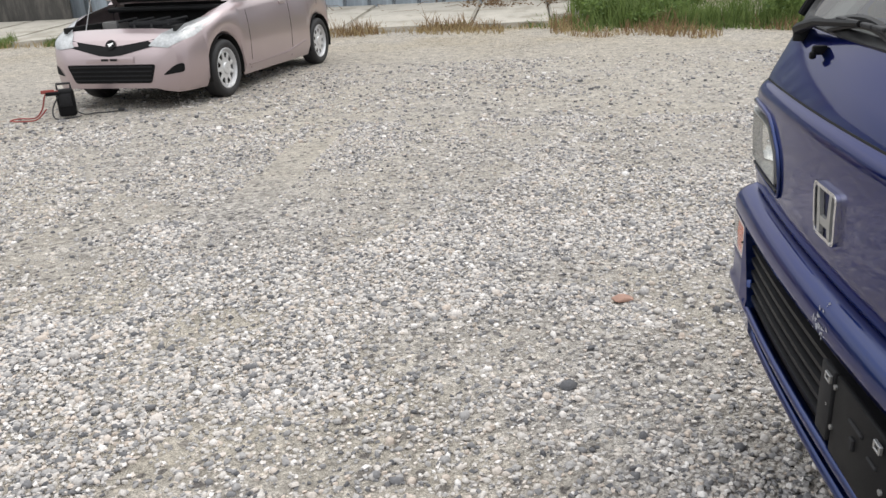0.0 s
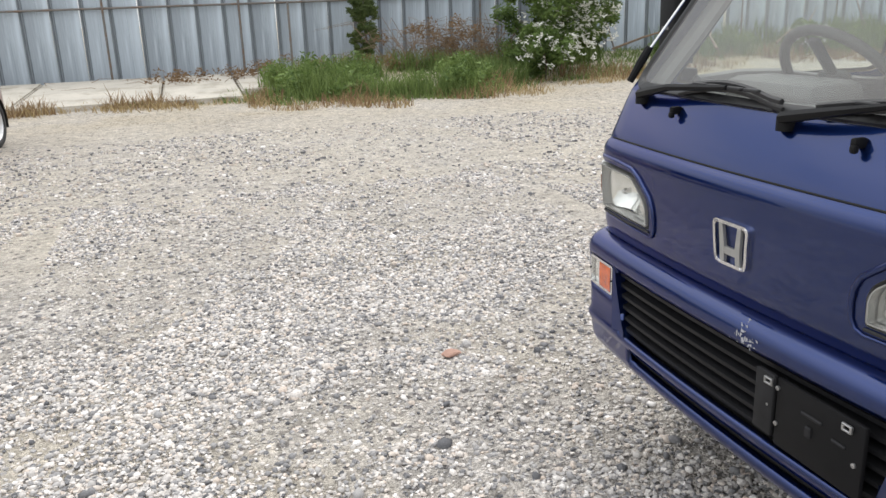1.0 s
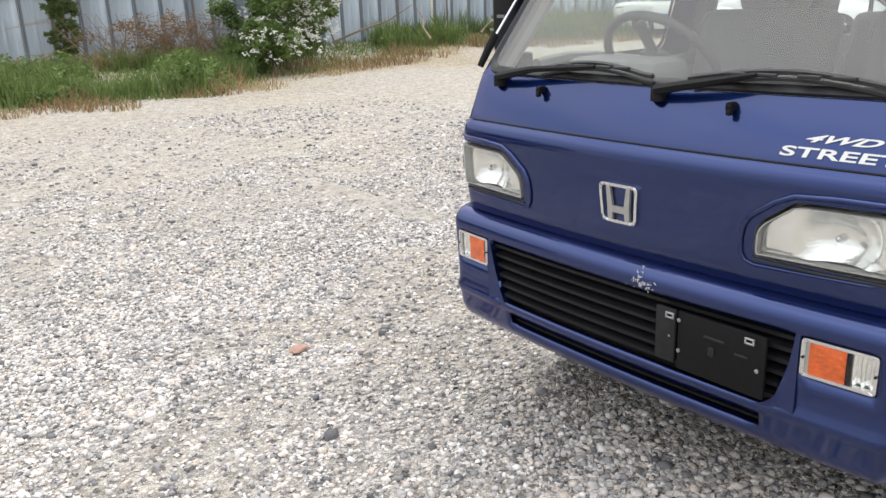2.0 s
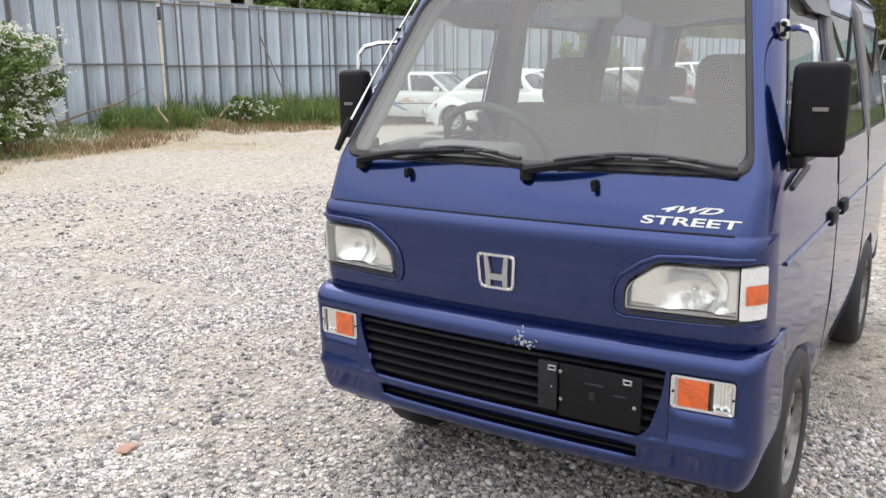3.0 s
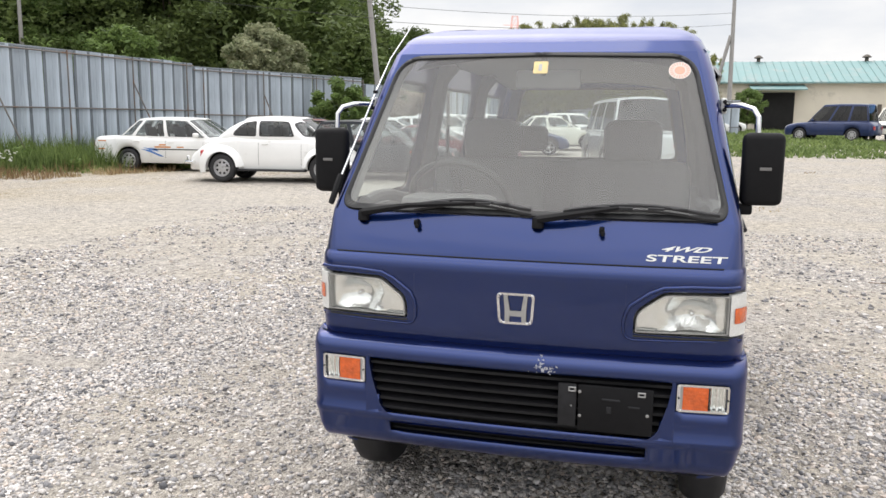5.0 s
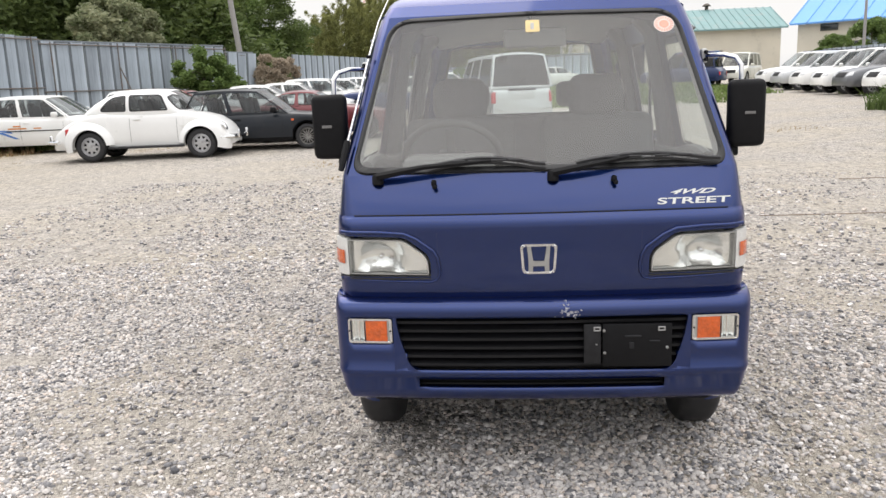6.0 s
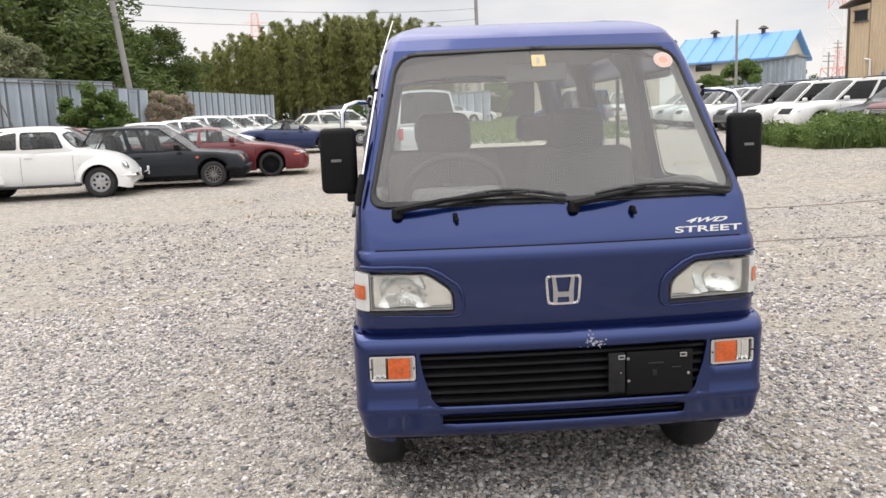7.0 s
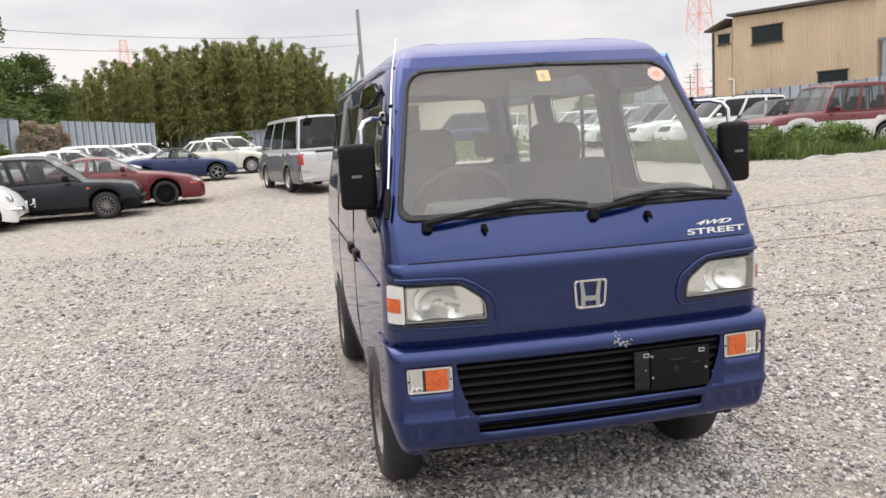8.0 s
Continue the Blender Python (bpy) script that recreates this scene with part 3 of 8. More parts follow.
# side and rear glass
for sgn in (1, -1):
    for a, b in SIDE_WINDOWS:
        lo, hi = van_ring(1.13), van_ring(1.60)
        i0, i1 = NF - 1 + a, NF - 1 + b
        rect = [(lo[i0][0], 1.13), (lo[i1][0], 1.13), (hi[i1][0], 1.60), (hi[i0][0], 1.60)]
        cx = sum(p[0] for p in rect) / 4
        ins = lambda k: [(cx + (x - cx) * k, 1.365 + (z - 1.365) * k) for x, z in rect]
        A, B = round_poly(ins(0.985), 0.05), round_poly(ins(0.93), 0.045)
        put = lambda u, v, o=0.0: Vector((u, sgn * (van_at(W_TAB, v) + o), v))
        bm = bmesh.new()
        strip(bm, rect, A, (cx, 1.365), put)
        part("window_surround", bm, "paint_blue", VAN)
        bm = bmesh.new()
        strip(bm, A, B, (cx, 1.365), lambda u, v: put(u, v, 0.003))
        part("window_seal", bm, "rubber", VAN)
        bm = bmesh.new()
        fill(bm, B, (cx, 1.365), put, 2)
        w_ = part("side_window", bm, "glass_side", VAN)
        w_.visible_shadow = False
        if b - a > 4:
            bm = bmesh.new()
            box(bm, (cx, sgn * (van_at(W_TAB, 1.365) - 0.004), 1.365), (0.03, 0.012, 0.44), 0.003, None, 1)
            part("window_divider", bm, "rubber", VAN)
    # visors over the door glass, drip rail, seams, handle
    bm = bmesh.new()
    pts = [(0.62, 1.60), (0.80, 1.645), (1.22, 1.645), (1.22, 1.56), (0.86, 1.56)]
    extrude_poly(bm, [(x, sgn * (van_at(W_TAB, z) + 0.012), z) for x, z in pts], (0, sgn * 0.012, 0))
    part("window_visor", bm, M["glass_dark"], VAN, "smoked rain visor")
    bm = bmesh.new()
    tube(bm, [(0.56, sgn * 0.545, 1.675), (0.75, sgn * 0.568, 1.69), (1.5, sgn * 0.57, 1.70), (3.08, sgn * 0.563, 1.70)], 0.011, 6)
    part("drip_rail", bm, "paint_blue", VAN)
    for x in (1.245, 2.18):
        bm = bmesh.new()
        tube(bm, [(x, sgn * (van_at(W_TAB, z) + 0.0005), z) for z in (0.40, 0.6, 0.9, 1.05, 1.12, 1.4, 1.62)], 0.0035, 4)
        part("door_seam", bm, "black_void", VAN)
    bm = bmesh.new()
    tube(bm, [(x, sgn * (van_at(W_TAB, 0.905) + 0.002), 0.905 - 0.004 * (x - 0.3)) for x in np.linspace(0.3, 3.1, 12)], 0.006, 6)
    part("side_crease", bm, "paint_blue", VAN)
    for hx in (1.12, 1.38):
        bm = bmesh.new()
        box(bm, (hx, sgn * 0.698, 0.905), (0.13, 0.022, 0.05), 0.008)
        part("door_handle", bm, "plastic", VAN, "black door handle")

tail_put = lambda u, v, o=0.0: Vector((van_at(XR_TAB, v) + 0.016 + o, u, v))
REAR = round_poly([(-0.56, 1.20), (0.56, 1.20), (0.47, 1.655), (-0.47, 1.655)], 0.05)
bm = bmesh.new()
strip(bm, [(-0.60, 1.13), (0.60, 1.13), (0.485, 1.675), (-0.485, 1.675)], REAR, (0, 1.4), tail_put)
part("rear_window_seal", bm, "rubber", VAN)
bm = bmesh.new()
fill(bm, REAR, (0, 1.4), tail_put, 2)
rw = part("rear_window", bm, "glass_side", VAN)
rw.visible_shadow = False
for sgn in (1, -1):
    bm = bmesh.new()
    box(bm, (3.285, sgn * 0.60, 0.80), (0.03, 0.12, 0.22), 0.01)
    part("tail_lamp", bm, "red_lens", VAN, "red tail lamp")
bm = bmesh.new()
box(bm, (3.29, 0, 0.42), (0.09, 1.36, 0.20), 0.03)
part("rear_bumper", bm, "paint_blue", VAN)

# headlamps with their painted lips
HL_HOLE = [(0.335, 0.775), (0.756, 0.775), (0.756, 0.948), (0.335, 0.948)]


def wrap(u, v, out=0.0):
    """The front skin carried round its corner: u is the way along it from the middle."""
    f, rc, w = van_at(F_TAB, v), van_at(RC_TAB, v), van_at(W_TAB, v)
    if u <= f:
        return Vector((van_front(u, v) - out, u, v))
    a = min(math.pi / 2, (u - f) / 0.136 * math.pi / 3)
    x0 = van_front(f, v)
    return Vector((x0 + rc * (1 - math.cos(a)) - out * math.cos(a), f + (w - f) * math.sin(a) + out * math.sin(a), v))


LAMP = round_poly([(0.366, 0.802), (0.646, 0.806), (0.646, 0.926), (0.448, 0.922), (0.380, 0.872), (0.368, 0.850)], [0.006, 0.004, 0.004, 0.02, 0.02, 0.01], 4)
MARK = round_poly([(0.652, 0.803), (0.750, 0.803), (0.750, 0.932), (0.652, 0.930)], 0.006, 3)
CLUSTER = round_poly([(0.360, 0.795), (0.754, 0.795), (0.754, 0.940), (0.445, 0.931), (0.372, 0.876), (0.360, 0.850)], [0.008, 0.004, 0.004, 0.02, 0.02, 0.01], 4)
LIP = [(0.700, 0.950), (0.62, 0.950), (0.53, 0.949), (0.445, 0.943), (0.405, 0.925), (0.350, 0.885), (0.336, 0.86), (0.330, 0.83), (0.331, 0.80), (0.340, 0.783), (0.360, 0.776), (0.45, 0.778), (0.60, 0.783), (0.72, 0.785)]
for sgn in (1, -1):
    mir = lambda p: Vector((p[0], sgn * p[1], p[2]))
    hc = (0.52, 0.865)
    lampset = new("headlamp")
    lampset.parent = VAN
    bm = bmesh.new()
    strip(bm, HL_HOLE, CLUSTER, hc, lambda u, v: mir(wrap(u, v)))
    part("headlamp_surround", bm, "paint_blue", lampset)
    bm = bmesh.new()
    strip(bm, CLUSTER, CLUSTER, hc, lambda u, v: mir(wrap(u, v)), lambda u, v: mir(wrap(u, v, -0.05)))
    fill(bm, CLUSTER, hc, lambda u, v: mir(wrap(u, v, -0.075)), 2)
    part("housing", bm, "bezel", lampset)
    bm = bmesh.new()
    inner = [(hc[0] - 0.02 + (u - hc[0] + 0.02) * 0.97, 0.865 + (v - 0.865) * 0.95) for u, v in LAMP]
    strip(bm, LAMP, inner, (0.52, 0.865), lambda u, v: mir(wrap(u, v, 0.006)))
    strip(bm, LAMP, LAMP, (0.52, 0.865), lambda u, v: mir(wrap(u, v, 0.006)), lambda u, v: mir(wrap(u, v, -0.03)))
    part("bezel", bm, "bezel", lampset)
    bm = bmesh.new()
    lamp_c = (0.53, 0.864)

    def bowl(u, v):
        d = math.hypot((u - lamp_c[0]) / 0.085, (v - lamp_c[1]) / 0.075)
        return mir(wrap(u, v, -0.068 + 0.052 * min(1.0, d * d)))

    fill(bm, inner, lamp_c, bowl, 8)
    part("reflector", bm, "reflector", lampset, "silvered reflector bowl", smooth=60)
    bm = bmesh.new()
    lathe(bm, [(0.009, 0.0), (0.009, -0.016), (0.006, -0.022), (0.001, -0.024)], mir((van_front(0.53, 0.864) + 0.035, 0.53, 0.864)), "x", 14)
    part("bulb_cap", bm, "chrome", lampset)
    bm = bmesh.new()
    fill(bm, inner, lamp_c, lambda u, v: mir(wrap(u, v, 0.005)), 6)
    ln = part("lens", bm, "lens", lampset, "hazy headlamp glass")
    ln.visible_shadow = False
    bm = bmesh.new()
    fill(bm, MARK, (0.70, 0.866), lambda u, v: mir(wrap(u, v, 0.006)), 3)
    strip(bm, MARK, MARK, (0.70, 0.866), lambda u, v: mir(wrap(u, v, 0.006)), lambda u, v: mir(wrap(u, v, -0.02)))
    part("side_marker", bm, "white_lens", lampset, "clear ribbed corner lamp")
    bm = bmesh.new()
    fill(bm, round_poly([(0.672, 0.842), (0.748, 0.842), (0.748, 0.890), (0.672, 0.890)], 0.004, 2), (0.71, 0.866), lambda u, v: mir(wrap(u, v, 0.009)), 3)
    part("amber_insert", bm, "amber", lampset)
    bm = bmesh.new()
    tube(bm, [mir(wrap(u, v, 0.002)) for u, v in LIP], [0.0065] * 7 + [0.006, 0.005, 0.0045, 0.004, 0.0035, 0.0035, 0.0035], 8)
    part("lamp_lip", bm, "paint_blue", lampset, smooth=60)
    bm = bmesh.new()
    tube(bm, [mir(wrap(u, v - 0.012, 0.0015)) for u, v in [(0.36, 0.801), (0.5, 0.799), (0.64, 0.802), (0.735, 0.802)]], 0.0035, 6)
    part("lamp_gasket", bm, "rubber", lampset)

# seam of the nose panel
bm = bmesh.new()
tube(bm, [(van_front(y, 1.0030) - 0.0004, y, 1.0030) for y in np.linspace(-0.615, 0.615, 25)], 0.0026, 5)
part("nose_seam", bm, "black_void", VAN)

# front bumper
ZB = [0.345, 0.360, 0.380, 0.402, 0.440, 0.452, 0.462, 0.474, 0.486, 0.53, 0.566, 0.590, 0.640, 0.648, 0.658, 0.668, 0.680, 0.691, 0.701, 0.709, 0.715, 0.719, 0.721]
XB = [0.085, 0.060, 0.045, 0.036, 0.032, 0.026, 0.021, 0.022, 0.030, 0.029, 0.027, 0.026, 0.024, 0.0235, 0.022, 0.0205, 0.0205, 0.0235, 0.0300, 0.0390, 0.0500, 0.0640, 0.0860]
YB = [0, 0.06, 0.14, 0.22, 0.30, 0.37, 0.415, 0.43, 0.452, 0.47, 0.484, 0.496, 0.52, 0.55, 0.60, 0.638, 0.652]


def bumper_ring(z, x):
    taper = 0.03 * max(0.0, (0.47 - z) / 0.12) ** 1.5
    pts = [(x + 0.030 * (y / 0.65) ** 2, y) for y in YB]
    x0 = pts[-1][0]
    w = 0.706 - taper
    half = [(x0 + 0.085 * (1 - math.cos(a)), 0.652 + (w - 0.652) * math.sin(a)) for a in (math.pi / 2 * i / 6 for i in range(1, 7))]
    half += [(0.20 + 0.04 * k, w) for k in range(0, 5)]
    ring = [(p, -q, z) for p, q in half[::-1]] + [(p, -q, z) for p, q in pts[::-1]] + [(p, q, z) for p, q in pts[1:]] + [(p, q, z) for p, q in half]
    out = []
    for px, py, pz in ring:
        if px > 0.19 and pz < 0.7:
            cx, r = ARCHES[0]
            if abs(px - cx) < r:
                pz = max(pz, 0.27 + math.sqrt(r * r - (px - cx) ** 2))
        out.append((px, py, pz))
    return out


bumper_rings = [bumper_ring(z, x) for z, x in zip(ZB, XB)]


def bumper_key(i, j):
    p, q = bumper_rings[i][j], bumper_rings[i][j + 1]
    y, z, x = (p[1] + q[1]) / 2, (ZB[i] + ZB[i + 1]) / 2, p[0]
    if x < 0.10:
        a = abs(y)
        if 0.474 < z < 0.658 and a < (0.452 if z < 0.53 else 0.470 if z < 0.566 else 0.484):
            return None
        if 0.402 < z < 0.440 and a < 0.415:
            return None
        if 0.566 < z < 0.658 and 0.496 < a < 0.652:
            return None
    return "bumper"


bm = split_grid(bumper_rings, bumper_key)["bumper"]
bmesh.ops.dissolve_degenerate(bm, dist=0.0005, edges=bm.edges[:])
bumper = part("front_bumper", bm, "paint_blue", VAN, "blue bumper with scraped paint above the grille", smooth=55)
sol = bumper.modifiers.new("thickness", "SOLIDIFY")
sol.thickness, sol.offset = 0.022, -1

for sgn in (1, -1):
    bm = bmesh.new()
    edge_ = [(0.4865, 0.661), (0.495, 0.661), (0.495, 0.468), (0.400, 0.468), (0.420, 0.474), (0.436, 0.484), (0.448, 0.500), (0.462, 0.545), (0.475, 0.590)]
    extrude_poly(bm, [(float(np.interp(z, ZB, XB)) + 0.030 * (y / 0.65) ** 2 - 0.0004, sgn * y, z) for y, z in edge_], (0.03, 0, 0))
    part("grille_corner", bm, "paint_blue", VAN)
# black sheet that paints the shade behind the bumper openings
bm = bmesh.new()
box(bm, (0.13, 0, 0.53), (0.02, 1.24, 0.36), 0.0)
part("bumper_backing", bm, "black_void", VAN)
bm = bmesh.new()
box(bm, (0.34, 0, 0.36), (0.44, 1.18, 0.07), 0.02)
part("underbody_tray", bm, "plastic", VAN)
for k in range(6):
    z = 0.484 + 0.0300 * k
    bm = bmesh.new()
    pts = [(van_x, y) for y in np.linspace(-0.484, 0.484, 15) for van_x in (0.040 + 0.030 * (y / 0.65) ** 2,)]
    vs = []
    for x, y in pts:
        vs.append([bm.verts.new((x, y, z)), bm.verts.new((x, y, z + 0.009)), bm.verts.new((x + 0.035, y, z + 0.019)), bm.verts.new((x + 0.035, y, z + 0.010))])
    for a, b in zip(vs, vs[1:]):
        for i in range(4):
            bm.faces.new((a[i], a[(i + 1) % 4], b[(i + 1) % 4], b[i]))
    part("grille_slat", bm, "slat_black", VAN)
for k in range(2):
    bm = bmesh.new()
    tube(bm, [(0.062 + 0.03 * (y / 0.65) ** 2, y, 0.413 + 0.014 * k) for y in np.linspace(-0.41, 0.41, 9)], 0.004, 5)
    part("lower_grille_bar", bm, "plastic", VAN)

# number plate bracket, with no plate
bracket = new("plate_bracket")
bracket.parent = VAN
bm = bmesh.new()
box(bm, (0.028, -0.318, 0.560), (0.012, 0.226, 0.148), 0.004)
part("bracket_panel", bm, "plastic", bracket, "black plate carrier without a plate")
bm = bmesh.new()
box(bm, (0.024, -0.172, 0.566), (0.012, 0.056, 0.136), 0.004)
M["worn_plastic"] = mat("worn_black_plastic", (0.020, 0.020, 0.022), 0.65, vary=0.3, spec=0.22)
part("bracket_upright", bm, "worn_plastic", bracket)
for c, s3 in (((0.023, -0.305, 0.592), (0.010, 0.055, 0.007)), ((0.023, -0.375, 0.575), (0.010, 0.035, 0.006)), ((0.023, -0.30, 0.560), (0.012, 0.016, 0.022))):
    bm = bmesh.new()
    box(bm, c, s3, 0.002, None, 1)
    part("bracket_rib", bm, "worn_plastic", bracket)
for y, z in ((-0.187, 0.619), (-0.396, 0.619)):
    bm = bmesh.new()
    for dy, dz, sy, sz in ((0, 0.0055, 0.024, 0.004), (0, -0.0055, 0.024, 0.004), (0.0095, 0, 0.005, 0.012), (-0.0095, 0, 0.005, 0.012)):
        box(bm, (0.016, y + dy, z + dz), (0.006, sy, sz), 0.001, None, 1)
    part("nut_clip", bm, "steel", bracket, "bare steel clip")
for y, z in ((-0.212, 0.535), (-0.415, 0.553), (-0.21, 0.612), (-0.185, 0.565)):
    bm = bmesh.new()
    lathe(bm, [(0.005, 0.022), (0.005, 0.0185), (0.001, 0.0175)], (0, y, z), "x", 10)
    part("screw", bm, "steel", bracket)

# turn signals in the bumper
for sgn in (1, -1):
    lamp = new("turn_signal")
    lamp.parent = VAN
    put = lambda u, v, o=0.0: Vector((0.0255 + 0.030 * (u / 0.65) ** 2 - o, sgn * u, v))
    OUT = round_poly([(0.499, 0.570), (0.651, 0.570), (0.651, 0.656), (0.499, 0.656)], 0.010, 4)
    INN = round_poly([(0.508, 0.577), (0.645, 0.577), (0.645, 0.649), (0.508, 0.649)], 0.005, 3)
    bm = bmesh.new()
    strip(bm, OUT, INN, (0.575, 0.613), lambda u, v: put(u, v, 0.004))
    strip(bm, OUT, OUT, (0.575, 0.613), lambda u, v: put(u, v, 0.004), lambda u, v: put(u, v, -0.03))
    strip(bm, INN, INN, (0.575, 0.613), lambda u, v: put(u, v, 0.004), lambda u, v: put(u, v, -0.01))
    part("lamp_frame", bm, "chrome", lamp, "thin bright lamp frame")
    bm = bmesh.new()
    fill(bm, [(0.516, 0.577), (0.590, 0.577), (0.590, 0.649), (0.516, 0.649)], (0.553, 0.613), lambda u, v: put(u, v, 0.003 - 0.9 * (v - 0.613) ** 2), 4)
    part("amber_lens", bm, "amber", lamp, "amber turn signal lens")
    CLEAR = [(0.592, 0.577), (0.645, 0.577), (0.645, 0.649), (0.592, 0.649)]
    for k in range(3):
        bm = bmesh.new()
        a, b = 0.592 + 0.0177 * k, 0.6097 + 0.0177 * k
        fill(bm, [(a, 0.577), (b, 0.577), (b, 0.649), (a, 0.649)], ((a + b) / 2, 0.613), lambda u, v: put(u, v, -0.014 + 0.008 * math.sin(math.pi * (u - a) / (b - a)) - 2.0 * (v - 0.613) ** 2), 4)
        part("lamp_reflector", bm, "reflector", lamp, smooth=60)
    bm = bmesh.new()
    fill(bm, CLEAR, (0.616, 0.613), lambda u, v: put(u, v, 0.004), 2)
    part("clear_lens", bm, "lens_clear", lamp, "clear side lamp lens").visible_shadow = False
    bm = bmesh.new()
    fill(bm, [(0.508, 0.577), (0.516, 0.577), (0.516, 0.649), (0.508, 0.649)], (0.512, 0.613), lambda u, v: put(u, v, 0.001), 1)
    part("lamp_rim_face", bm, "bezel", lamp)
    for u in (0.5045, 0.6475):
        bm = bmesh.new()
        lathe(bm, [(0.003, 0.0), (0.003, -0.003), (0.001, -0.004)], put(u, 0.613, 0.004), "x", 8)
        part("lamp_screw", bm, "plastic", lamp)

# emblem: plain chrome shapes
emblem = new("emblem")
emblem.parent = VAN
ex = lambda u, v, o: Vector((van_front(u, v) - o, u, v))
E_OUT = round_poly([(-0.054, 0.803), (0.054, 0.803), (0.061, 0.904), (-0.061, 0.904)], 0.016, 6)
E_IN = [(u * 0.86, 0.8535 + (v - 0.8535) * 0.85) for u, v in E_OUT]
bm = bmesh.new()
strip(bm, E_OUT, E_IN, (0, 0.8535), lambda u, v: ex(u, v, 0.009))
strip(bm, E_OUT, E_OUT, (0, 0.8535), lambda u, v: ex(u, v, 0.0), lambda u, v: ex(u, v, 0.009))
strip(bm, E_IN, E_IN, (0, 0.8535), lambda u, v: ex(u, v, 0.009), lambda u, v: ex(u, v, 0.0))
part("emblem_frame", bm, "chrome", emblem, "chrome emblem frame")
for s in (1, -1):
    bm = bmesh.new()
    extrude_poly(bm, [ex(s * u, v, 0.001) for u, v in [(0.038, 0.897), (0.026, 0.897), (0.018, 0.846), (0.020, 0.811), (0.034, 0.811), (0.034, 0.848)]], (-0.008, 0, 0))
    part("emblem_upright", bm, "bezel", emblem)
bm = bmesh.new()
extrude_poly(bm, [ex(u, v, 0.001) for u, v in [(-0.020, 0.829), (0.020, 0.829), (0.018, 0.846), (-0.018, 0.846)]], (-0.0075, 0, 0))
part("emblem_bar", bm, "bezel", emblem)

# lettering on the nose
for body, size, y, z, wide, shear in (("4WD", 0.0205, -0.432, 1.0490, 0.148, 0.9), ("STREET", 0.0265, -0.388, 1.0195, 0.238, 0.15)):
    cu = bpy.data.curves.new("lettering", "FONT")
    cu.body, cu.size, cu.shear, cu.extrude, cu.offset = body, size, shear * 0.6, 0.0006, 0.0005
    ob = new("lettering", cu)
    deps = bpy.context.evaluated_depsgraph_get()
    me = bpy.data.meshes.new_from_object(ob.evaluated_get(deps))
    bpy.data.objects.remove(ob)
    lo, hi = min(v.co.x for v in me.vertices), max(v.co.x for v in me.vertices)
    for v in me.vertices:
        u, h = (v.co.x - lo) / (hi - lo) * wide, v.co.y
        yy, zz = y - u, z + h
        v.co = (van_front(yy, zz) - 0.0018 - v.co.z, yy, zz)
    me.materials.clear()
    me.materials.append(M["silver_print"])
    ob = new("lettering", me)
    ob.parent = VAN
    tagged(ob, "silver decal lettering")

# scrape on the bumper crest
bm = bmesh.new()
rnd = random.Random(4)
for k in range(46):
    y, z = rnd.gauss(-0.10, 0.020), rnd.gauss(0.672, 0.008)
    if rnd.random() < 0.25:
        y, z = -0.088 + rnd.gauss(0, 0.004), rnd.uniform(0.68, 0.712)
    x = float(np.interp(z, ZB, XB)) + 0.03 * (y / 0.65) ** 2 - 0.0012
    s = rnd.uniform(0.0015, 0.005)
    a = rnd.uniform(0, 3.14)
    q = [(x, y + s * math.cos(a + b) * r, z + s * math.sin(a + b) * r) for b, r in ((0, 1.5), (1.5, 0.6), (3.0, 1.2), (4.6, 0.5))]
    bm.faces.new([bm.verts.new(p) for p in q])
part("paint_scrape", bm, "scrape", VAN, "flaked pale paint scrape", smooth=0, doubles=False)

# wipers and washer jets
for py, tip, blade in ((0.536, 0.05, (0.36, -0.03)), (-0.053, -0.40, (-0.13, -0.598))):
    wiper = new("wiper")
    wiper.parent = VAN
    g = lambda y, z, o: Vector((van_front(y, z) - o, y, z + 0.3 * o))
    bm = bmesh.new()
    lathe(bm, [(0.019, -0.012), (0.019, 0.014), (0.014, 0.022), (0.002, 0.024)], g(py, 1.112, 0.008), "z", 14)
    tube(bm, [g(py, 1.122, 0.024), g(py - 0.07, 1.132, 0.034), g(py - 0.16, 1.146, 0.042), g(tip + 0.10, 1.162, 0.040)], [0.013, 0.012, 0.009, 0.006], 6)
    part("wiper_arm", bm, "plastic", wiper, "black wiper arm")
    b0, b1 = blade
    bm = bmesh.new()
    n_ = 12
    for k in range(n_):
        t0, t1 = k / n_, (k + 1) / n_
        zt = lambda t: 1.146 + 0.022 * math.sin(math.pi * min(1, t * 1.05)) + 0.004
        tube(bm, [g(b0 + (b1 - b0) * t0, zt(t0), 0.026), g(b0 + (b1 - b0) * t1, zt(t1), 0.026)], 0.007, 5)
        tube(bm, [g(b0 + (b1 - b0) * t0, zt(t0) - 0.012, 0.014), g(b0 + (b1 - b0) * t1, zt(t1) - 0.012, 0.014)], 0.005, 5)
    for t in (0.25, 0.4, 0.6, 0.75):
        y = b0 + (b1 - b0) * t
        box(bm, g(y, 1.163, 0.034), (0.012, 0.05, 0.008), 0.002, None, 1)
    part("wiper_blade", bm, "rubber", wiper, "black wiper blade")
for y in (0.344, -0.252):
    bm = bmesh.new()
    box(bm, (van_front(y, 1.105) - 0.012, y, 1.104), (0.03, 0.016, 0.020), 0.005)
    box(bm, (van_front(y, 1.105) - 0.026, y - 0.004, 1.094), (0.014, 0.014, 0.016), 0.005)
    part("washer_jet", bm, "plastic", VAN, "black washer jet")

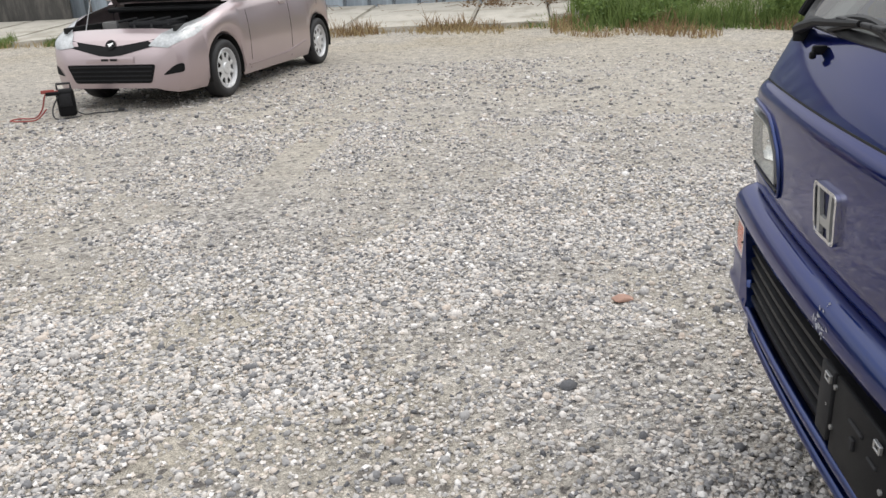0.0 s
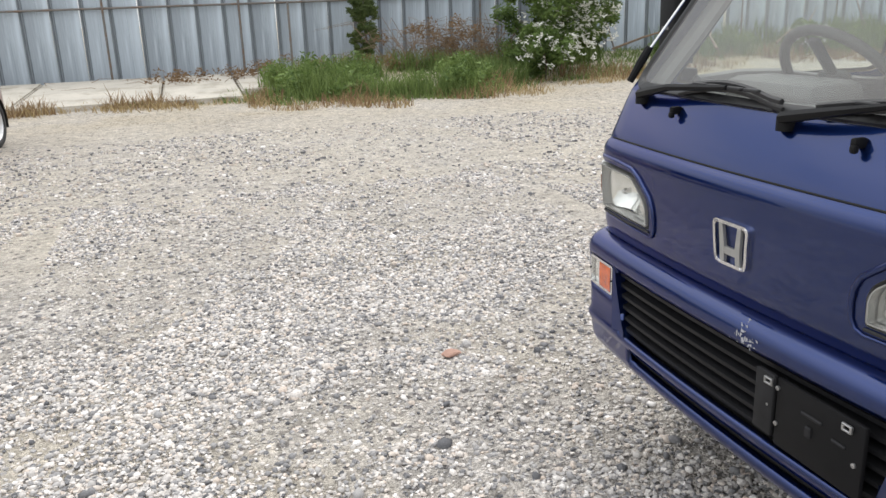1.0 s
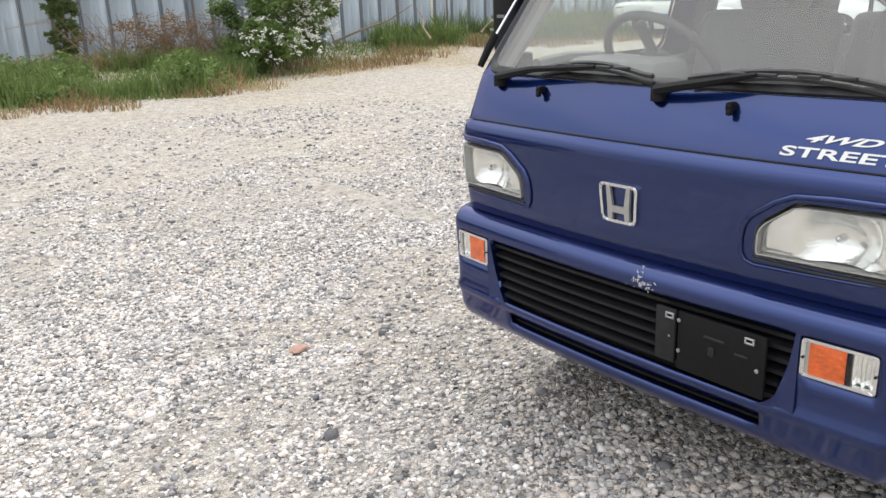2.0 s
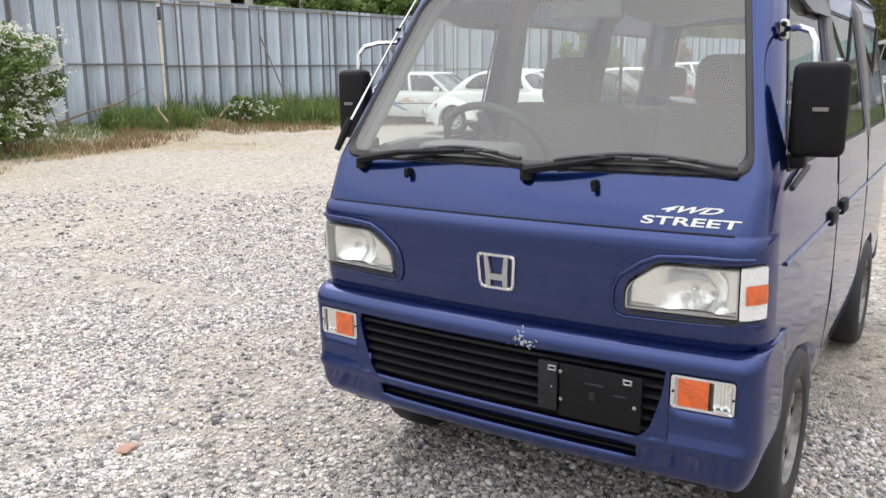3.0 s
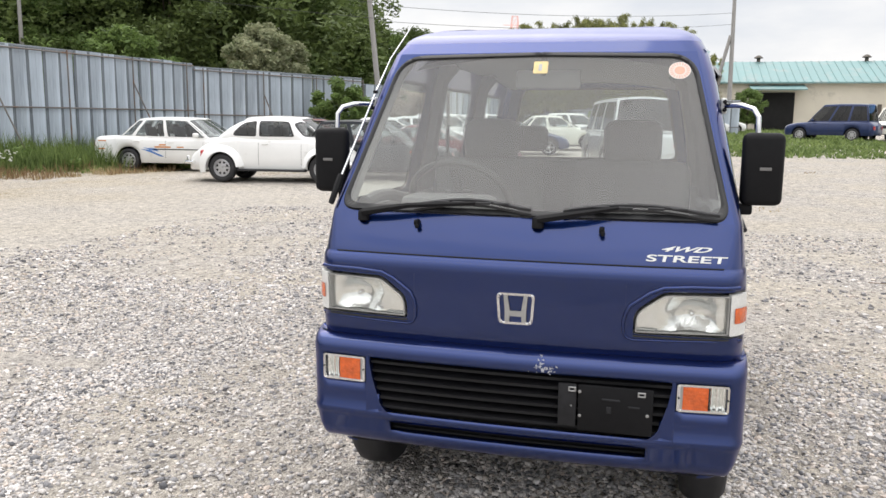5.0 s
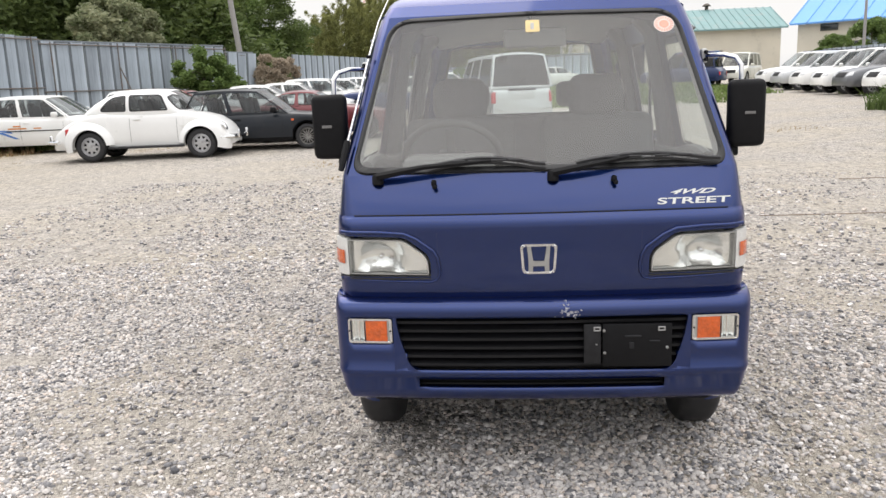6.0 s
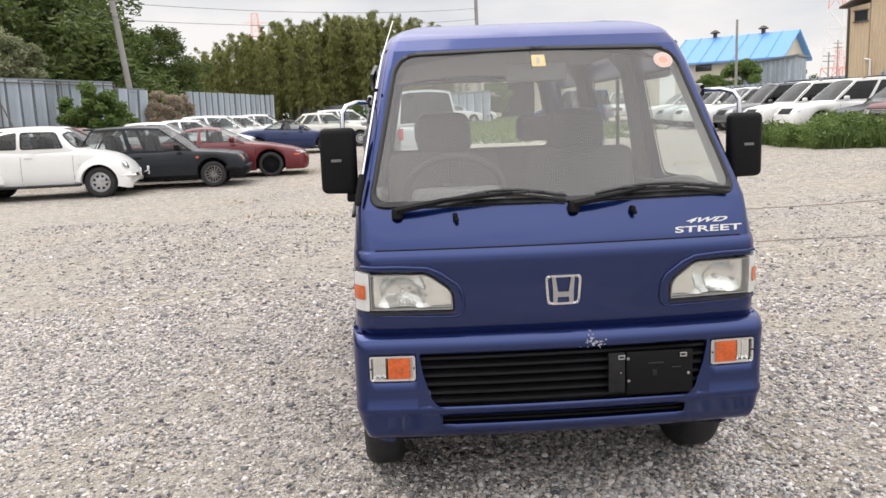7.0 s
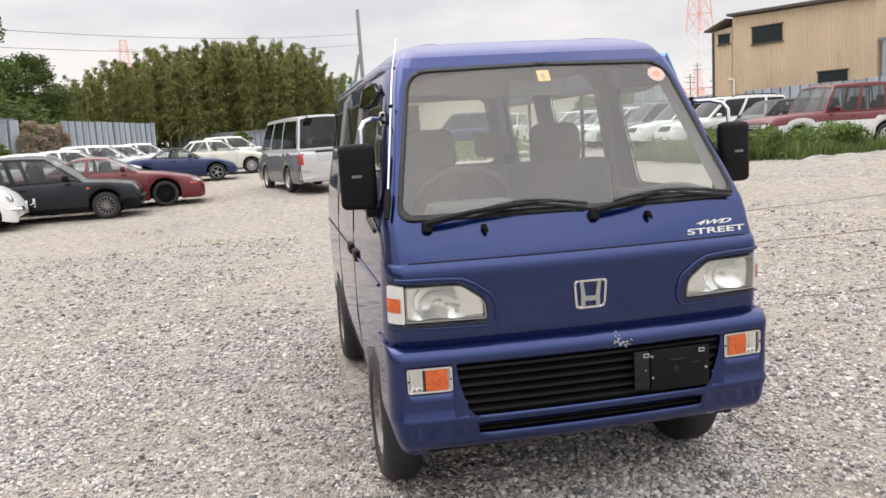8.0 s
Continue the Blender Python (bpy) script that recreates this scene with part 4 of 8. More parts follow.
# door mirrors on chrome stays
for sgn in (1, -1):
    mirror = new("door_mirror")
    mirror.parent = VAN
    bm = bmesh.new()
    box(bm, (0.0, 0, 0), (0.055, 0.130, 0.232), 0.022, None, 3)
    bmesh.ops.transform(bm, matrix=pose(0.36, sgn * 0.735, 1.290, 0, 0, sgn * -8), verts=bm.verts)
    part("mirror_shell", bm, "plastic", mirror, "black mirror shell", smooth=60)
    bm = bmesh.new()
    box(bm, (0.331, sgn * 0.742, 1.292), (0.004, 0.036, 0.010), 0.001, None, 1)
    part("mirror_mark", bm, M["plastic_grey"], mirror)
    bm = bmesh.new()
    box(bm, (0.390, sgn * 0.735, 1.290), (0.006, 0.105, 0.20), 0.002, pose(0, 0, 0), 1)
    part("mirror_glass", bm, "chrome", mirror)
    bm = bmesh.new()
    tube(bm, [(0.53, sgn * 0.602, 1.488), (0.47, sgn * 0.625, 1.492), (0.41, sgn * 0.668, 1.492), (0.375, sgn * 0.700, 1.480), (0.362, sgn * 0.714, 1.455), (0.360, sgn * 0.716, 1.40)], 0.0085, 10)
    part("mirror_stay", bm, "chrome", mirror, "chrome tube stay")
    bm = bmesh.new()
    box(bm, (0.49, sgn * 0.616, 1.492), (0.035, 0.02, 0.052), 0.006)
    part("stay_bracket", bm, "silver_print", mirror)
    for dz in (0.013, -0.013):
        bm = bmesh.new()
        lathe(bm, [(0.007, 0.0), (0.007, -0.016), (0.001, -0.018)], (0.475, sgn * 0.618, 1.492 + dz), "x", 8)
        part("bracket_bolt", bm, "plastic", mirror)
    bm = bmesh.new()
    box(bm, (0.375, sgn * 0.688, 1.160), (0.05, 0.05, 0.035), 0.008)
    part("mirror_foot", bm, "plastic", mirror)
    bm = bmesh.new()
    tube(bm, [(0.33, sgn * 0.692, 1.095), (0.55, sgn * 0.692, 1.128)], 0.008, 6)
    part("belt_trim", bm, "rubber", VAN)

# aerial along the pillar
aerial = new("aerial")
aerial.parent = VAN
bm = bmesh.new()
tube(bm, [(0.215, 0.652, 1.225), (0.43, 0.590, 1.54), (0.52, 0.565, 1.66), (0.66, 0.52, 1.80)], [0.0042, 0.0034, 0.0024, 0.0016], 8)
part("aerial_rod", bm, "chrome", aerial, "chrome telescopic rod")
bm = bmesh.new()
tube(bm, [(0.175, 0.668, 1.15), (0.205, 0.655, 1.21), (0.225, 0.650, 1.245)], [0.010, 0.013, 0.011], 8)
part("aerial_base", bm, "plastic", aerial)
bm = bmesh.new()
box(bm, (0.425, 0.592, 1.535), (0.016, 0.016, 0.012), 0.003, None, 1)
part("aerial_clip", bm, "plastic", aerial)

# stickers inside the glass
bm = bmesh.new()
fill(bm, round_poly([(-0.028, 1.597), (0.022, 1.597), (0.022, 1.640), (-0.028, 1.640)], 0.003, 2), (-0.003, 1.618), lambda u, v: scr(u, v, 0.0045), 1)
yst = part("inspection_sticker", bm, "sticker_yellow", VAN, "small yellow windscreen sticker")
bm = bmesh.new()
fill(bm, [(-0.008, 1.606), (0.004, 1.606), (0.004, 1.630), (-0.008, 1.630)], (-0.002, 1.618), lambda u, v: scr(u, v, 0.0055), 1)
part("sticker_print", bm, "bezel", yst)
disc = lambda r, n_=32, c=(-0.468, 1.606): [(c[0] + r * math.cos(2 * math.pi * k / n_), c[1] + 0.80 * r * math.sin(2 * math.pi * k / n_)) for k in range(n_)]
flat = lambda o: (lambda u, v: scr(u, v, o))
bm = bmesh.new()
fill(bm, disc(0.036), (-0.468, 1.606), flat(0.0045), 2)
rst = part("round_sticker", bm, "sticker_white", VAN, "round white and orange-red windscreen sticker")
bm = bmesh.new()
fill(bm, disc(0.0175), (-0.468, 1.606), flat(0.0055), 2)
for k in range(20):
    a = 2 * math.pi * k / 20
    q = [(-0.468 + r * math.cos(a + d), 1.606 + 0.8 * r * math.sin(a + d)) for r, d in ((0.021, -0.07), (0.0335, -0.09), (0.0335, 0.09), (0.021, 0.07))]
    fill(bm, q, np.mean(q, axis=0), flat(0.0055), 1)
part("sticker_print", bm, "sticker_red", rst)

# wheels
for x in (0.66, 2.56):
    for sgn in (1, -1):
        wheel(VAN, (x, sgn * 0.628, 0.303), 0.268, 0.150, 0.165, sgn, 8, "slots", rim="rim_dull", label="black tyre on a dusty steel wheel")
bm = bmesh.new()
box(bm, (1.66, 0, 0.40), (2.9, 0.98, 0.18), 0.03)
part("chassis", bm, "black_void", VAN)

# cabin
bm = bmesh.new()
box(bm, (1.75, 0, 0.60), (2.7, 1.24, 0.04), 0.0)
part("cabin_floor", bm, "plastic_grey", VAN)
bm = bmesh.new()
pts = [(0.19, 1.115), (0.34, 1.125), (0.47, 1.10), (0.53, 1.04), (0.50, 0.90), (0.46, 0.70), (0.20, 0.66)]
extrude_poly(bm, [(x, 0.60, z) for x, z in pts], (0, -1.20, 0))
box(bm, (0.43, 0.31, 1.135), (0.17, 0.34, 0.07), 0.03)
bmesh.ops.bevel(bm, geom=[e for e in bm.edges if e.calc_length() > 1.0], offset=0.02, segments=3, affect="EDGES")
part("dashboard", bm, "plastic_grey", VAN, "grey plastic dashboard")
M["wheel_grey"] = mat("dark_grey_steering_wheel", (0.055, 0.054, 0.052), 0.6)
steer = new("steering_wheel")
steer.parent = VAN
bm = bmesh.new()
pts = [(0.19 * math.cos(a), 0.19 * math.sin(a), 0) for a in np.linspace(0, 2 * math.pi, 33)]
tube(bm, pts, 0.014, 8, cap=False)
box(bm, (0, 0, -0.01), (0.12, 0.10, 0.03), 0.012)
box(bm, (0, 0, -0.01), (0.34, 0.035, 0.014), 0.004)
bmesh.ops.transform(bm, matrix=pose(0.60, 0.31, 1.135, 0, 52, 0), verts=bm.verts)
part("steering_rim", bm, "wheel_grey", steer, smooth=60)
bm = bmesh.new()
tube(bm, [(0.60, 0.31, 1.13), (0.45, 0.31, 1.0)], 0.03, 8)
part("steering_column", bm, "plastic_grey", steer)


def van_seat(x, y, w):
    seat = new("seat")
    seat.parent = VAN
    bm = bmesh.new()
    box(bm, (x, y, 0.80), (0.48, w, 0.16), 0.05, None, 3)
    part("seat_cushion", bm, "fabric", seat)
    bm = bmesh.new()
    box(bm, (0, 0, 0.21), (0.13, w, 0.46), 0.05, pose(x + 0.22, y, 0.84, 0, 12, 0), 3)
    part("seat_back", bm, "fabric", seat)
    k = 2 if w > 0.7 else 1
    for i in range(k):
        yy = y + (i - (k - 1) / 2) * 0.62
        bm = bmesh.new()
        box(bm, (0, 0, 0.095), (0.12, 0.25, 0.20), 0.058, pose(x + 0.325, yy, 1.255, 0, 10, 0), 5)
        part("headrest", bm, "fabric", seat)
        for d in (0.06, -0.06):
            bm = bmesh.new()
            tube(bm, [(x + 0.32, yy + d, 1.24), (x + 0.335, yy + d, 1.31)], 0.006, 6)
            part("headrest_post", bm, "chrome", seat)


van_seat(0.88, 0.31, 0.50)
van_seat(0.88, -0.31, 0.50)
bm = bmesh.new()
box(bm, (2.05, 0, 0.78), (0.46, 1.16, 0.16), 0.05, None, 3)
box(bm, (0, 0, 0.20), (0.13, 1.16, 0.44), 0.05, pose(2.28, 0, 0.80, 0, 12, 0), 3)
part("rear_bench", bm, "fabric", VAN)
for y in (0.31, -0.31):
    bm = bmesh.new()
    box(bm, (2.40, y, 1.34), (0.09, 0.22, 0.15), 0.04, None, 3)
    part("rear_headrest", bm, "fabric", VAN)
bm = bmesh.new()
roof_in = [[(x, y, z - 0.02 - 0.05 * (y / w) ** 2) for y in np.linspace(-w, w, 9)] for x, w, z in ((0.60, 0.49, 1.69), (0.9, 0.53, 1.74), (1.5, 0.55, 1.76), (2.4, 0.55, 1.76), (3.1, 0.54, 1.72))]
bm = split_grid(roof_in, lambda i, j: "l")["l"]
part("headlining", bm, "lining", VAN)
for sgn in (1, -1):
    bm = bmesh.new()
    box(bm, (1.85, sgn * 0.655, 0.86), (2.6, 0.02, 0.50), 0.006)
    part("door_card", bm, "plastic_grey", VAN)
    bm = bmesh.new()
    tube(bm, [(0.36, sgn * 0.61, 1.14), (0.50, sgn * 0.615, 1.15), (0.64, sgn * 0.61, 1.145), (0.80, sgn * 0.605, 1.12), (1.0, sgn * 0.60, 1.10), (1.22, sgn * 0.60, 1.10)], 0.022, 8)
    part("door_sill_trim", bm, "plastic_grey", VAN)
    bm = bmesh.new()
    tube(bm, [(0.235, sgn * 0.640, 1.12), (0.36, sgn * 0.618, 1.28), (0.47, sgn * 0.590, 1.44), (0.575, sgn * 0.552, 1.60), (0.63, sgn * 0.51, 1.68)], 0.026, 8)
    part("screen_pillar_trim", bm, "lining", VAN)
    for x0, x1 in ((1.26, 1.24), (2.19, 2.19)):
        bm = bmesh.new()
        tube(bm, [(x0, sgn * 0.645, 1.10), (x0, sgn * 0.615, 1.35), (x1, sgn * 0.565, 1.62), (x1, sgn * 0.50, 1.70)], 0.045, 8)
        part("pillar_trim", bm, "plastic_grey", VAN)
bm = bmesh.new()
box(bm, (0.58, -0.015, 1.585), (0.03, 0.235, 0.068), 0.012)
tube(bm, [(0.56, 0, 1.60), (0.57, 0, 1.67)], 0.008, 6)
part("rear_view_mirror", bm, "plastic_grey", VAN)

# ---- cars ----
from mathutils.bvhtree import BVHTree

M["paint_pink"] = mat("pale_pink_metallic_paint", (0.45, 0.365, 0.375), 0.32, 0.60, 0.05, 700, 1.2, coat=0.9)
M["paint_white"] = mat("white_paint", (0.80, 0.80, 0.785), 0.38, 0, 0.05, 90, 1.5, coat=0.5, stain=(0.52, 0.51, 0.47), stain_scale=2.2, stain_at=0.70)
M["paint_black"] = mat("dull_charcoal_paint", (0.007, 0.010, 0.015), 0.34, 0.0, 0.2, 120, 1.4, coat=0.2, spec=0.3, stain=(0.014, 0.016, 0.020), stain_scale=2.0, stain_at=0.62)
M["paint_red"] = mat("dark_red_paint", (0.135, 0.008, 0.013), 0.36, 0.15, 0.1, 300, 1.4, coat=0.5)
M["paint_navy"] = mat("deep_blue_paint", (0.008, 0.022, 0.090), 0.32, 0.3, 0.08, 300, 1.4, coat=0.6)
M["paint_silver"] = mat("silver_paint", (0.58, 0.59, 0.60), 0.40, 0.45, 0.06, 600, 1.3, coat=0.5)
M["paint_grey"] = mat("grey_metallic_paint", (0.15, 0.155, 0.165), 0.38, 0.5, 0.08, 600, 1.3, coat=0.5)
M["paint_cream"] = mat("cream_paint", (0.70, 0.69, 0.62), 0.4, 0, 0.06, 90, 1.5, coat=0.4)
M["hub_silver"] = mat("silver_hub_cap", (0.66, 0.66, 0.67), 0.35, 0.4, 0.06)
M["seat_dark"] = mat("dark_seat_fabric", (0.045, 0.045, 0.05), 0.9, vary=0.2)
M["soft_top"] = mat("black_canvas_hood", (0.016, 0.016, 0.018), 0.9, vary=0.25, bump=0.2, bump_scale=500)
M["car_glass"] = glass_mat("car_window_glass", tint=(0.62, 0.66, 0.66), dust_veil=0.06)
M["stripe_blue"] = mat("blue_vinyl", (0.08, 0.20, 0.50), 0.5)
M["stripe_orange"] = mat("orange_vinyl", (0.62, 0.24, 0.06), 0.5)


def smoothstep(a, b, x):
    t = min(1.0, max(0.0, (x - a) / (b - a)))
    return t * t * (3 - 2 * t)


def car(name, label, at, yaw, L, W, H, wb, front, tyre, deck, cowl, rear, roof, paint, category="car", group="", sill=0.24, pillars=(0.5,), wr=0.72, rim_r=None,
        rim_style="slots", spokes=8, belt_w=0.93, lamps=None, grille=None, tails=None, crown=0.045, lower=None, cabin_paint=None, glass="car_glass", rear_glass=None,
        bonnet_open=False, bumper="same", mirrors=True, rim="alloy", rack=False, spoiler=False, fascia=0.80, z=0.0, plan=0.07):
    """A parked car: lofted body with wheel arches, cabin frame with panes, wheels, lamps and trim. Forward is +x in its own metres."""
    root = thing(name, label, category, group, pose(at[0], at[1], z, 0, 0, yaw))
    xa, xb = wb / 2, -wb / 2
    xf, xr = xa + front, xa + front - L
    hw = W / 2
    arch = tyre + 0.055
    cuts = {round(v, 4) for v in np.linspace(xr, xf, 46)} | {round(c + arch * math.cos(a), 4) for c in (xa, xb) for a in np.linspace(0, math.pi, 15)}
    cuts |= {xf - 0.03, xf - 0.09, xf - 0.18, xr + 0.03, xr + 0.09, xr + 0.18, cowl[0], rear[0]}
    xs = sorted(cuts)
    dx, dz = [p[0] for p in deck], [p[1] for p in deck]
    top_at = lambda x: float(np.interp(x, dx, dz))

    def half(x):
        f, r = (x - xa) / (xf - xa), (xb - x) / (xb - xr)
        k = 1 - plan * max(0, f) ** 2 - plan * 0.8 * max(0, r) ** 2
        e = min(xf - x, x - xr)
        return hw * k * (fascia + (1 - fascia) * (1 - max(0.0, 1 - e / 0.20) ** 2.4) if e < 0.20 else k / k)

    rows = []
    for x in xs:
        w, zt = half(x), top_at(x)
        e = min(xf - x, x - xr)
        zl = sill + 0.05 * max(0.0, 1 - e / 0.10) ** 2
        zt -= 0.10 * max(0.0, 1 - e / 0.16) ** 2.2
        for c in (xa, xb):
            if abs(x - c) < arch:
                zl = max(zl, tyre + math.sqrt(max(0, arch * arch - (x - c) ** 2)))
        h = max(0.02, zt - zl)
        side = [(w * 0.93, zl), (w * 0.985, zl + 0.14 * h), (w, zl + 0.42 * h), (w * 0.992, zl + 0.66 * h), (w * 0.965, zl + 0.86 * h), (w * 0.93, zl + 0.955 * h), (w * 0.86, zt), (w * 0.45, zt + 0.018), (0, zt + 0.024)]
        rows.append([(x, y, zz) for y, zz in side] + [(x, -y, zz) for y, zz in side[-2::-1]])
    n = len(rows[0])
    bay = (cowl[0] - 0.02, xf - 0.22)

    def key(i, j):
        xm = (xs[i] + xs[i + 1]) / 2
        if bonnet_open and bay[0] < xm < bay[1] and 6 <= j <= n - 8:
            return None
        if rear[0] + 0.10 < xm < cowl[0] - 0.10 and 6 <= j <= n - 8:
            return None
        if lower and isinstance(lower[1], int):
            return "lower" if j < lower[1] or j >= n - 1 - lower[1] else "body"
        if lower and rows[i][j][2] < lower[1] and rows[i][(j + 1) % n][2] <= lower[1] + 0.06:
            return "lower"
        return "body"

    meshes = split_grid(rows, key)
    whole = split_grid(rows, lambda i, j: "a")["a"]
    for row in (rows[0], rows[-1]):
        for bm_ in (meshes["body"], whole):
            bm_.faces.new([bm_.verts.new(p) for p in row])
    bmesh.ops.recalc_face_normals(whole, faces=whole.faces)
    tree = BVHTree.FromBMesh(whole)
    whole.free()
    for k, bm in meshes.items():
        bmesh.ops.dissolve_degenerate(bm, dist=0.0005, edges=bm.edges[:])
        part("body" if k == "body" else "lower_body", bm, paint if k == "body" else lower[0], root, smooth=45)

    def cast(o, d, off):
        hit = tree.ray_cast(Vector(o), Vector(d))
        p = hit[0] if hit[0] else Vector(o) + Vector(d) * 2.0
        return p - Vector(d) * off

    on_front = lambda off=0.006: (lambda y, zz: cast((xf + 2, y, zz), (-1, 0, 0), off))
    on_rear = lambda off=0.006: (lambda y, zz: cast((xr - 2, y, zz), (1, 0, 0), off))
    on_side = lambda s, off=0.006: (lambda x, zz: cast((x, s * 3, zz), (0, -s, 0), off))

    def patch(nm, poly, place, material, lab="", steps=3, parent=root):
        bm = bmesh.new()
        c = np.mean(poly, axis=0)
        fill(bm, poly, c, place, steps)
        return part(nm, bm, material, parent, lab, doubles=False)

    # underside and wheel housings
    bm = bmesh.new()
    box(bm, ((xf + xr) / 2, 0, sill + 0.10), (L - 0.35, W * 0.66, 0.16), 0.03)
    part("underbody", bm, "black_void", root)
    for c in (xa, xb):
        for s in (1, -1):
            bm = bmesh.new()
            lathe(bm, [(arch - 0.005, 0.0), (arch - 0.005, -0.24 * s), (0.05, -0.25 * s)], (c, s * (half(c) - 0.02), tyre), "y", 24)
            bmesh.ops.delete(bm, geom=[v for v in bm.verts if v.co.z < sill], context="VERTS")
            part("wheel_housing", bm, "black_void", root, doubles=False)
            wheel(root, (c, s * (hw - 0.115), tyre), tyre, 0.19, rim_r or tyre * 0.64, s, spokes, rim_style, rim)

    # cabin: pillars, panes and roof
    bw = hw * belt_w
    wt = hw * wr
    zc, zrb = top_at(cowl[0]), top_at(rear[0])
    belt_z = lambda x: top_at(x) - 0.01
    roof_z = lambda x, y: H - crown + crown * (1 - (y / wt) ** 2) - 0.03 * (2 * (x - (roof[0] + roof[1]) / 2) / (roof[0] - roof[1])) ** 2
    cols = [0.0] + list(pillars) + [1.0]
    base_x = lambda t: cowl[0] + (rear[0] - cowl[0]) * t
    roof_x = lambda t: roof[0] + (roof[1] - roof[0]) * t
    cp = cabin_paint or paint

    def side_place(s, off=0.0):
        def f(t, v):
            b = Vector((base_x(t), s * (bw + off) * (1 if 0.02 < t < 0.98 else 0.985), belt_z(base_x(t))))
            r = Vector((roof_x(t), s * (wt + off), roof_z(roof_x(t), wt)))
            p = b.lerp(r, v)
            p.y += s * 0.02 * math.sin(math.pi * v)
            return p
        return f

    def end_place(a, r_x, off=0.0):
        bow = 0.10 if a == cowl[0] else -0.05
        def f(u, v):
            y0, y1 = u * bw * 0.985, u * wt
            b = Vector((a + bow * (1 - u * u), y0, top_at(a) - 0.005 + 0.012 * (1 - u * u)))
            r = Vector((r_x + bow * 0.25 * (1 - u * u), y1, roof_z(r_x, y1)))
            p = b.lerp(r, v)
            p.x += math.copysign(0.025 * math.sin(math.pi * v) + off, bow)
            return p
        return f

    panes = []
    for s in (1, -1):
        for a, b in zip(cols, cols[1:]):
            g = 0.05 / max(0.3, abs(base_x(b) - base_x(a)))
            rect = [(a, 0), (b, 0), (b, 1), (a, 1)]
            inner = round_poly([(a + (b - a) * g * 1.1, 0.06), (b - (b - a) * g * 1.1, 0.06), (b - (b - a) * g * 1.3, 0.90), (a + (b - a) * g * 1.3, 0.90)], 0.06 * (b - a), 4)
            c = ((a + b) / 2, 0.5)
            bm = bmesh.new()
            strip(bm, rect, inner, c, side_place(s))
            part("pillar_frame", bm, cp, root)
            bm = bmesh.new()
            fill(bm, inner, c, side_place(s, -0.008), 2)
            panes.append(part("side_window", bm, glass, root))
    for nm, a, r_x, gl in (("windscreen", cowl[0], roof[0], "car_glass" if glass == "glass_dark" else glass), ("rear_window", rear[0], roof[1], rear_glass or glass)):
        rect = [(-1, 0), (0, 0), (1, 0), (1, 1), (0, 1), (-1, 1)]
        inner = round_poly([(-0.93, 0.05), (0.93, 0.05), (0.92, 0.94), (-0.92, 0.94)], 0.06, 4)
        bm = bmesh.new()
        strip(bm, rect, inner, (0, 0.5), end_place(a, r_x))
        part("window_frame", bm, cp, root)
        bm = bmesh.new()
        fill(bm, inner, (0, 0.5), end_place(a, r_x, -0.008), 3)
        panes.append(part(nm, bm, gl, root))
    for p in panes:
        p.visible_shadow = False
    gx, gy = np.linspace(roof[1], roof[0], 9), np.linspace(-wt, wt, 9)
    grid = [[(x + (0.025 * (1 - (y / wt) ** 2) if x == gx[-1] else 0), y, roof_z(x, y)) for y in gy] for x in gx]
    part("roof", split_grid(grid, lambda i, j: "r")["r"], cp, root, smooth=60)

    # seats and floor seen through the glass
    mid = (cowl[0] + rear[0]) / 2
    zf = sill + 0.12
    for sx in ((0.10, -0.75) if abs(rear[0] - cowl[0]) > 2.0 else (-0.15,)):
        for s in (1, -1):
            bm = bmesh.new()
            x0 = mid + 0.30 + sx
            box(bm, (x0 + 0.18, s * hw * 0.42, zf + 0.22), (0.46, 0.46, 0.18), 0.05)
            box(bm, (0, 0, 0.30), (0.14, 0.46, 0.60), 0.05, pose(x0 - 0.06, s * hw * 0.42, zf + 0.28, 0, -12, 0))
            box(bm, (x0 - 0.24, s * hw * 0.42, min(zf + 0.92, H - 0.28)), (0.10, 0.25, 0.17), 0.04)
            part("seat", bm, "seat_dark", root)
    bm = bmesh.new()
    box(bm, (cowl[0] - 0.28, 0, zc - 0.05), (0.36, bw * 1.7, 0.20), 0.06)
    part("dashboard", bm, "plastic", root)
    bm = bmesh.new()
    box(bm, (mid, 0, zf), (abs(rear[0] - cowl[0]) * 0.95, bw * 1.75, 0.04), 0.0)
    part("cabin_floor", bm, "plastic", root)

    # seams, handles, mirrors
    for s in (1, -1):
        for t in [0.06] + list(pillars)[:2]:
            x = base_x(t) - (0.02 if t > 0.1 else -0.02)
            zs = np.linspace(sill + 0.06, belt_z(x) - 0.01, 8)
            keep = [zz for zz in zs if min(abs(x - xb), abs(x - xa)) > arch or zz > tyre + arch]
            if len(keep) > 2:
                bm = bmesh.new()
                tube(bm, [on_side(s, 0.0)(x, zz) for zz in keep], 0.004, 4)
                part("door_seam", bm, "black_void", root, doubles=False)
        for t in pillars[:2]:
            x = base_x(t) + 0.14
            bm = bmesh.new()
            box(bm, on_side(s, 0.008)(x, top_at(x) - 0.13), (0.16, 0.03, 0.035), 0.01)
            part("door_handle", bm, cp if bumper == "same" else "plastic", root)
        if mirrors:
            bm = bmesh.new()
            box(bm, (cowl[0] - 0.30, s * (hw + 0.07), belt_z(cowl[0] - 0.3) + 0.09), (0.12, 0.19, 0.13), 0.04, None, 3)
            part("door_mirror", bm, paint if bumper == "same" else "plastic", root, smooth=60)

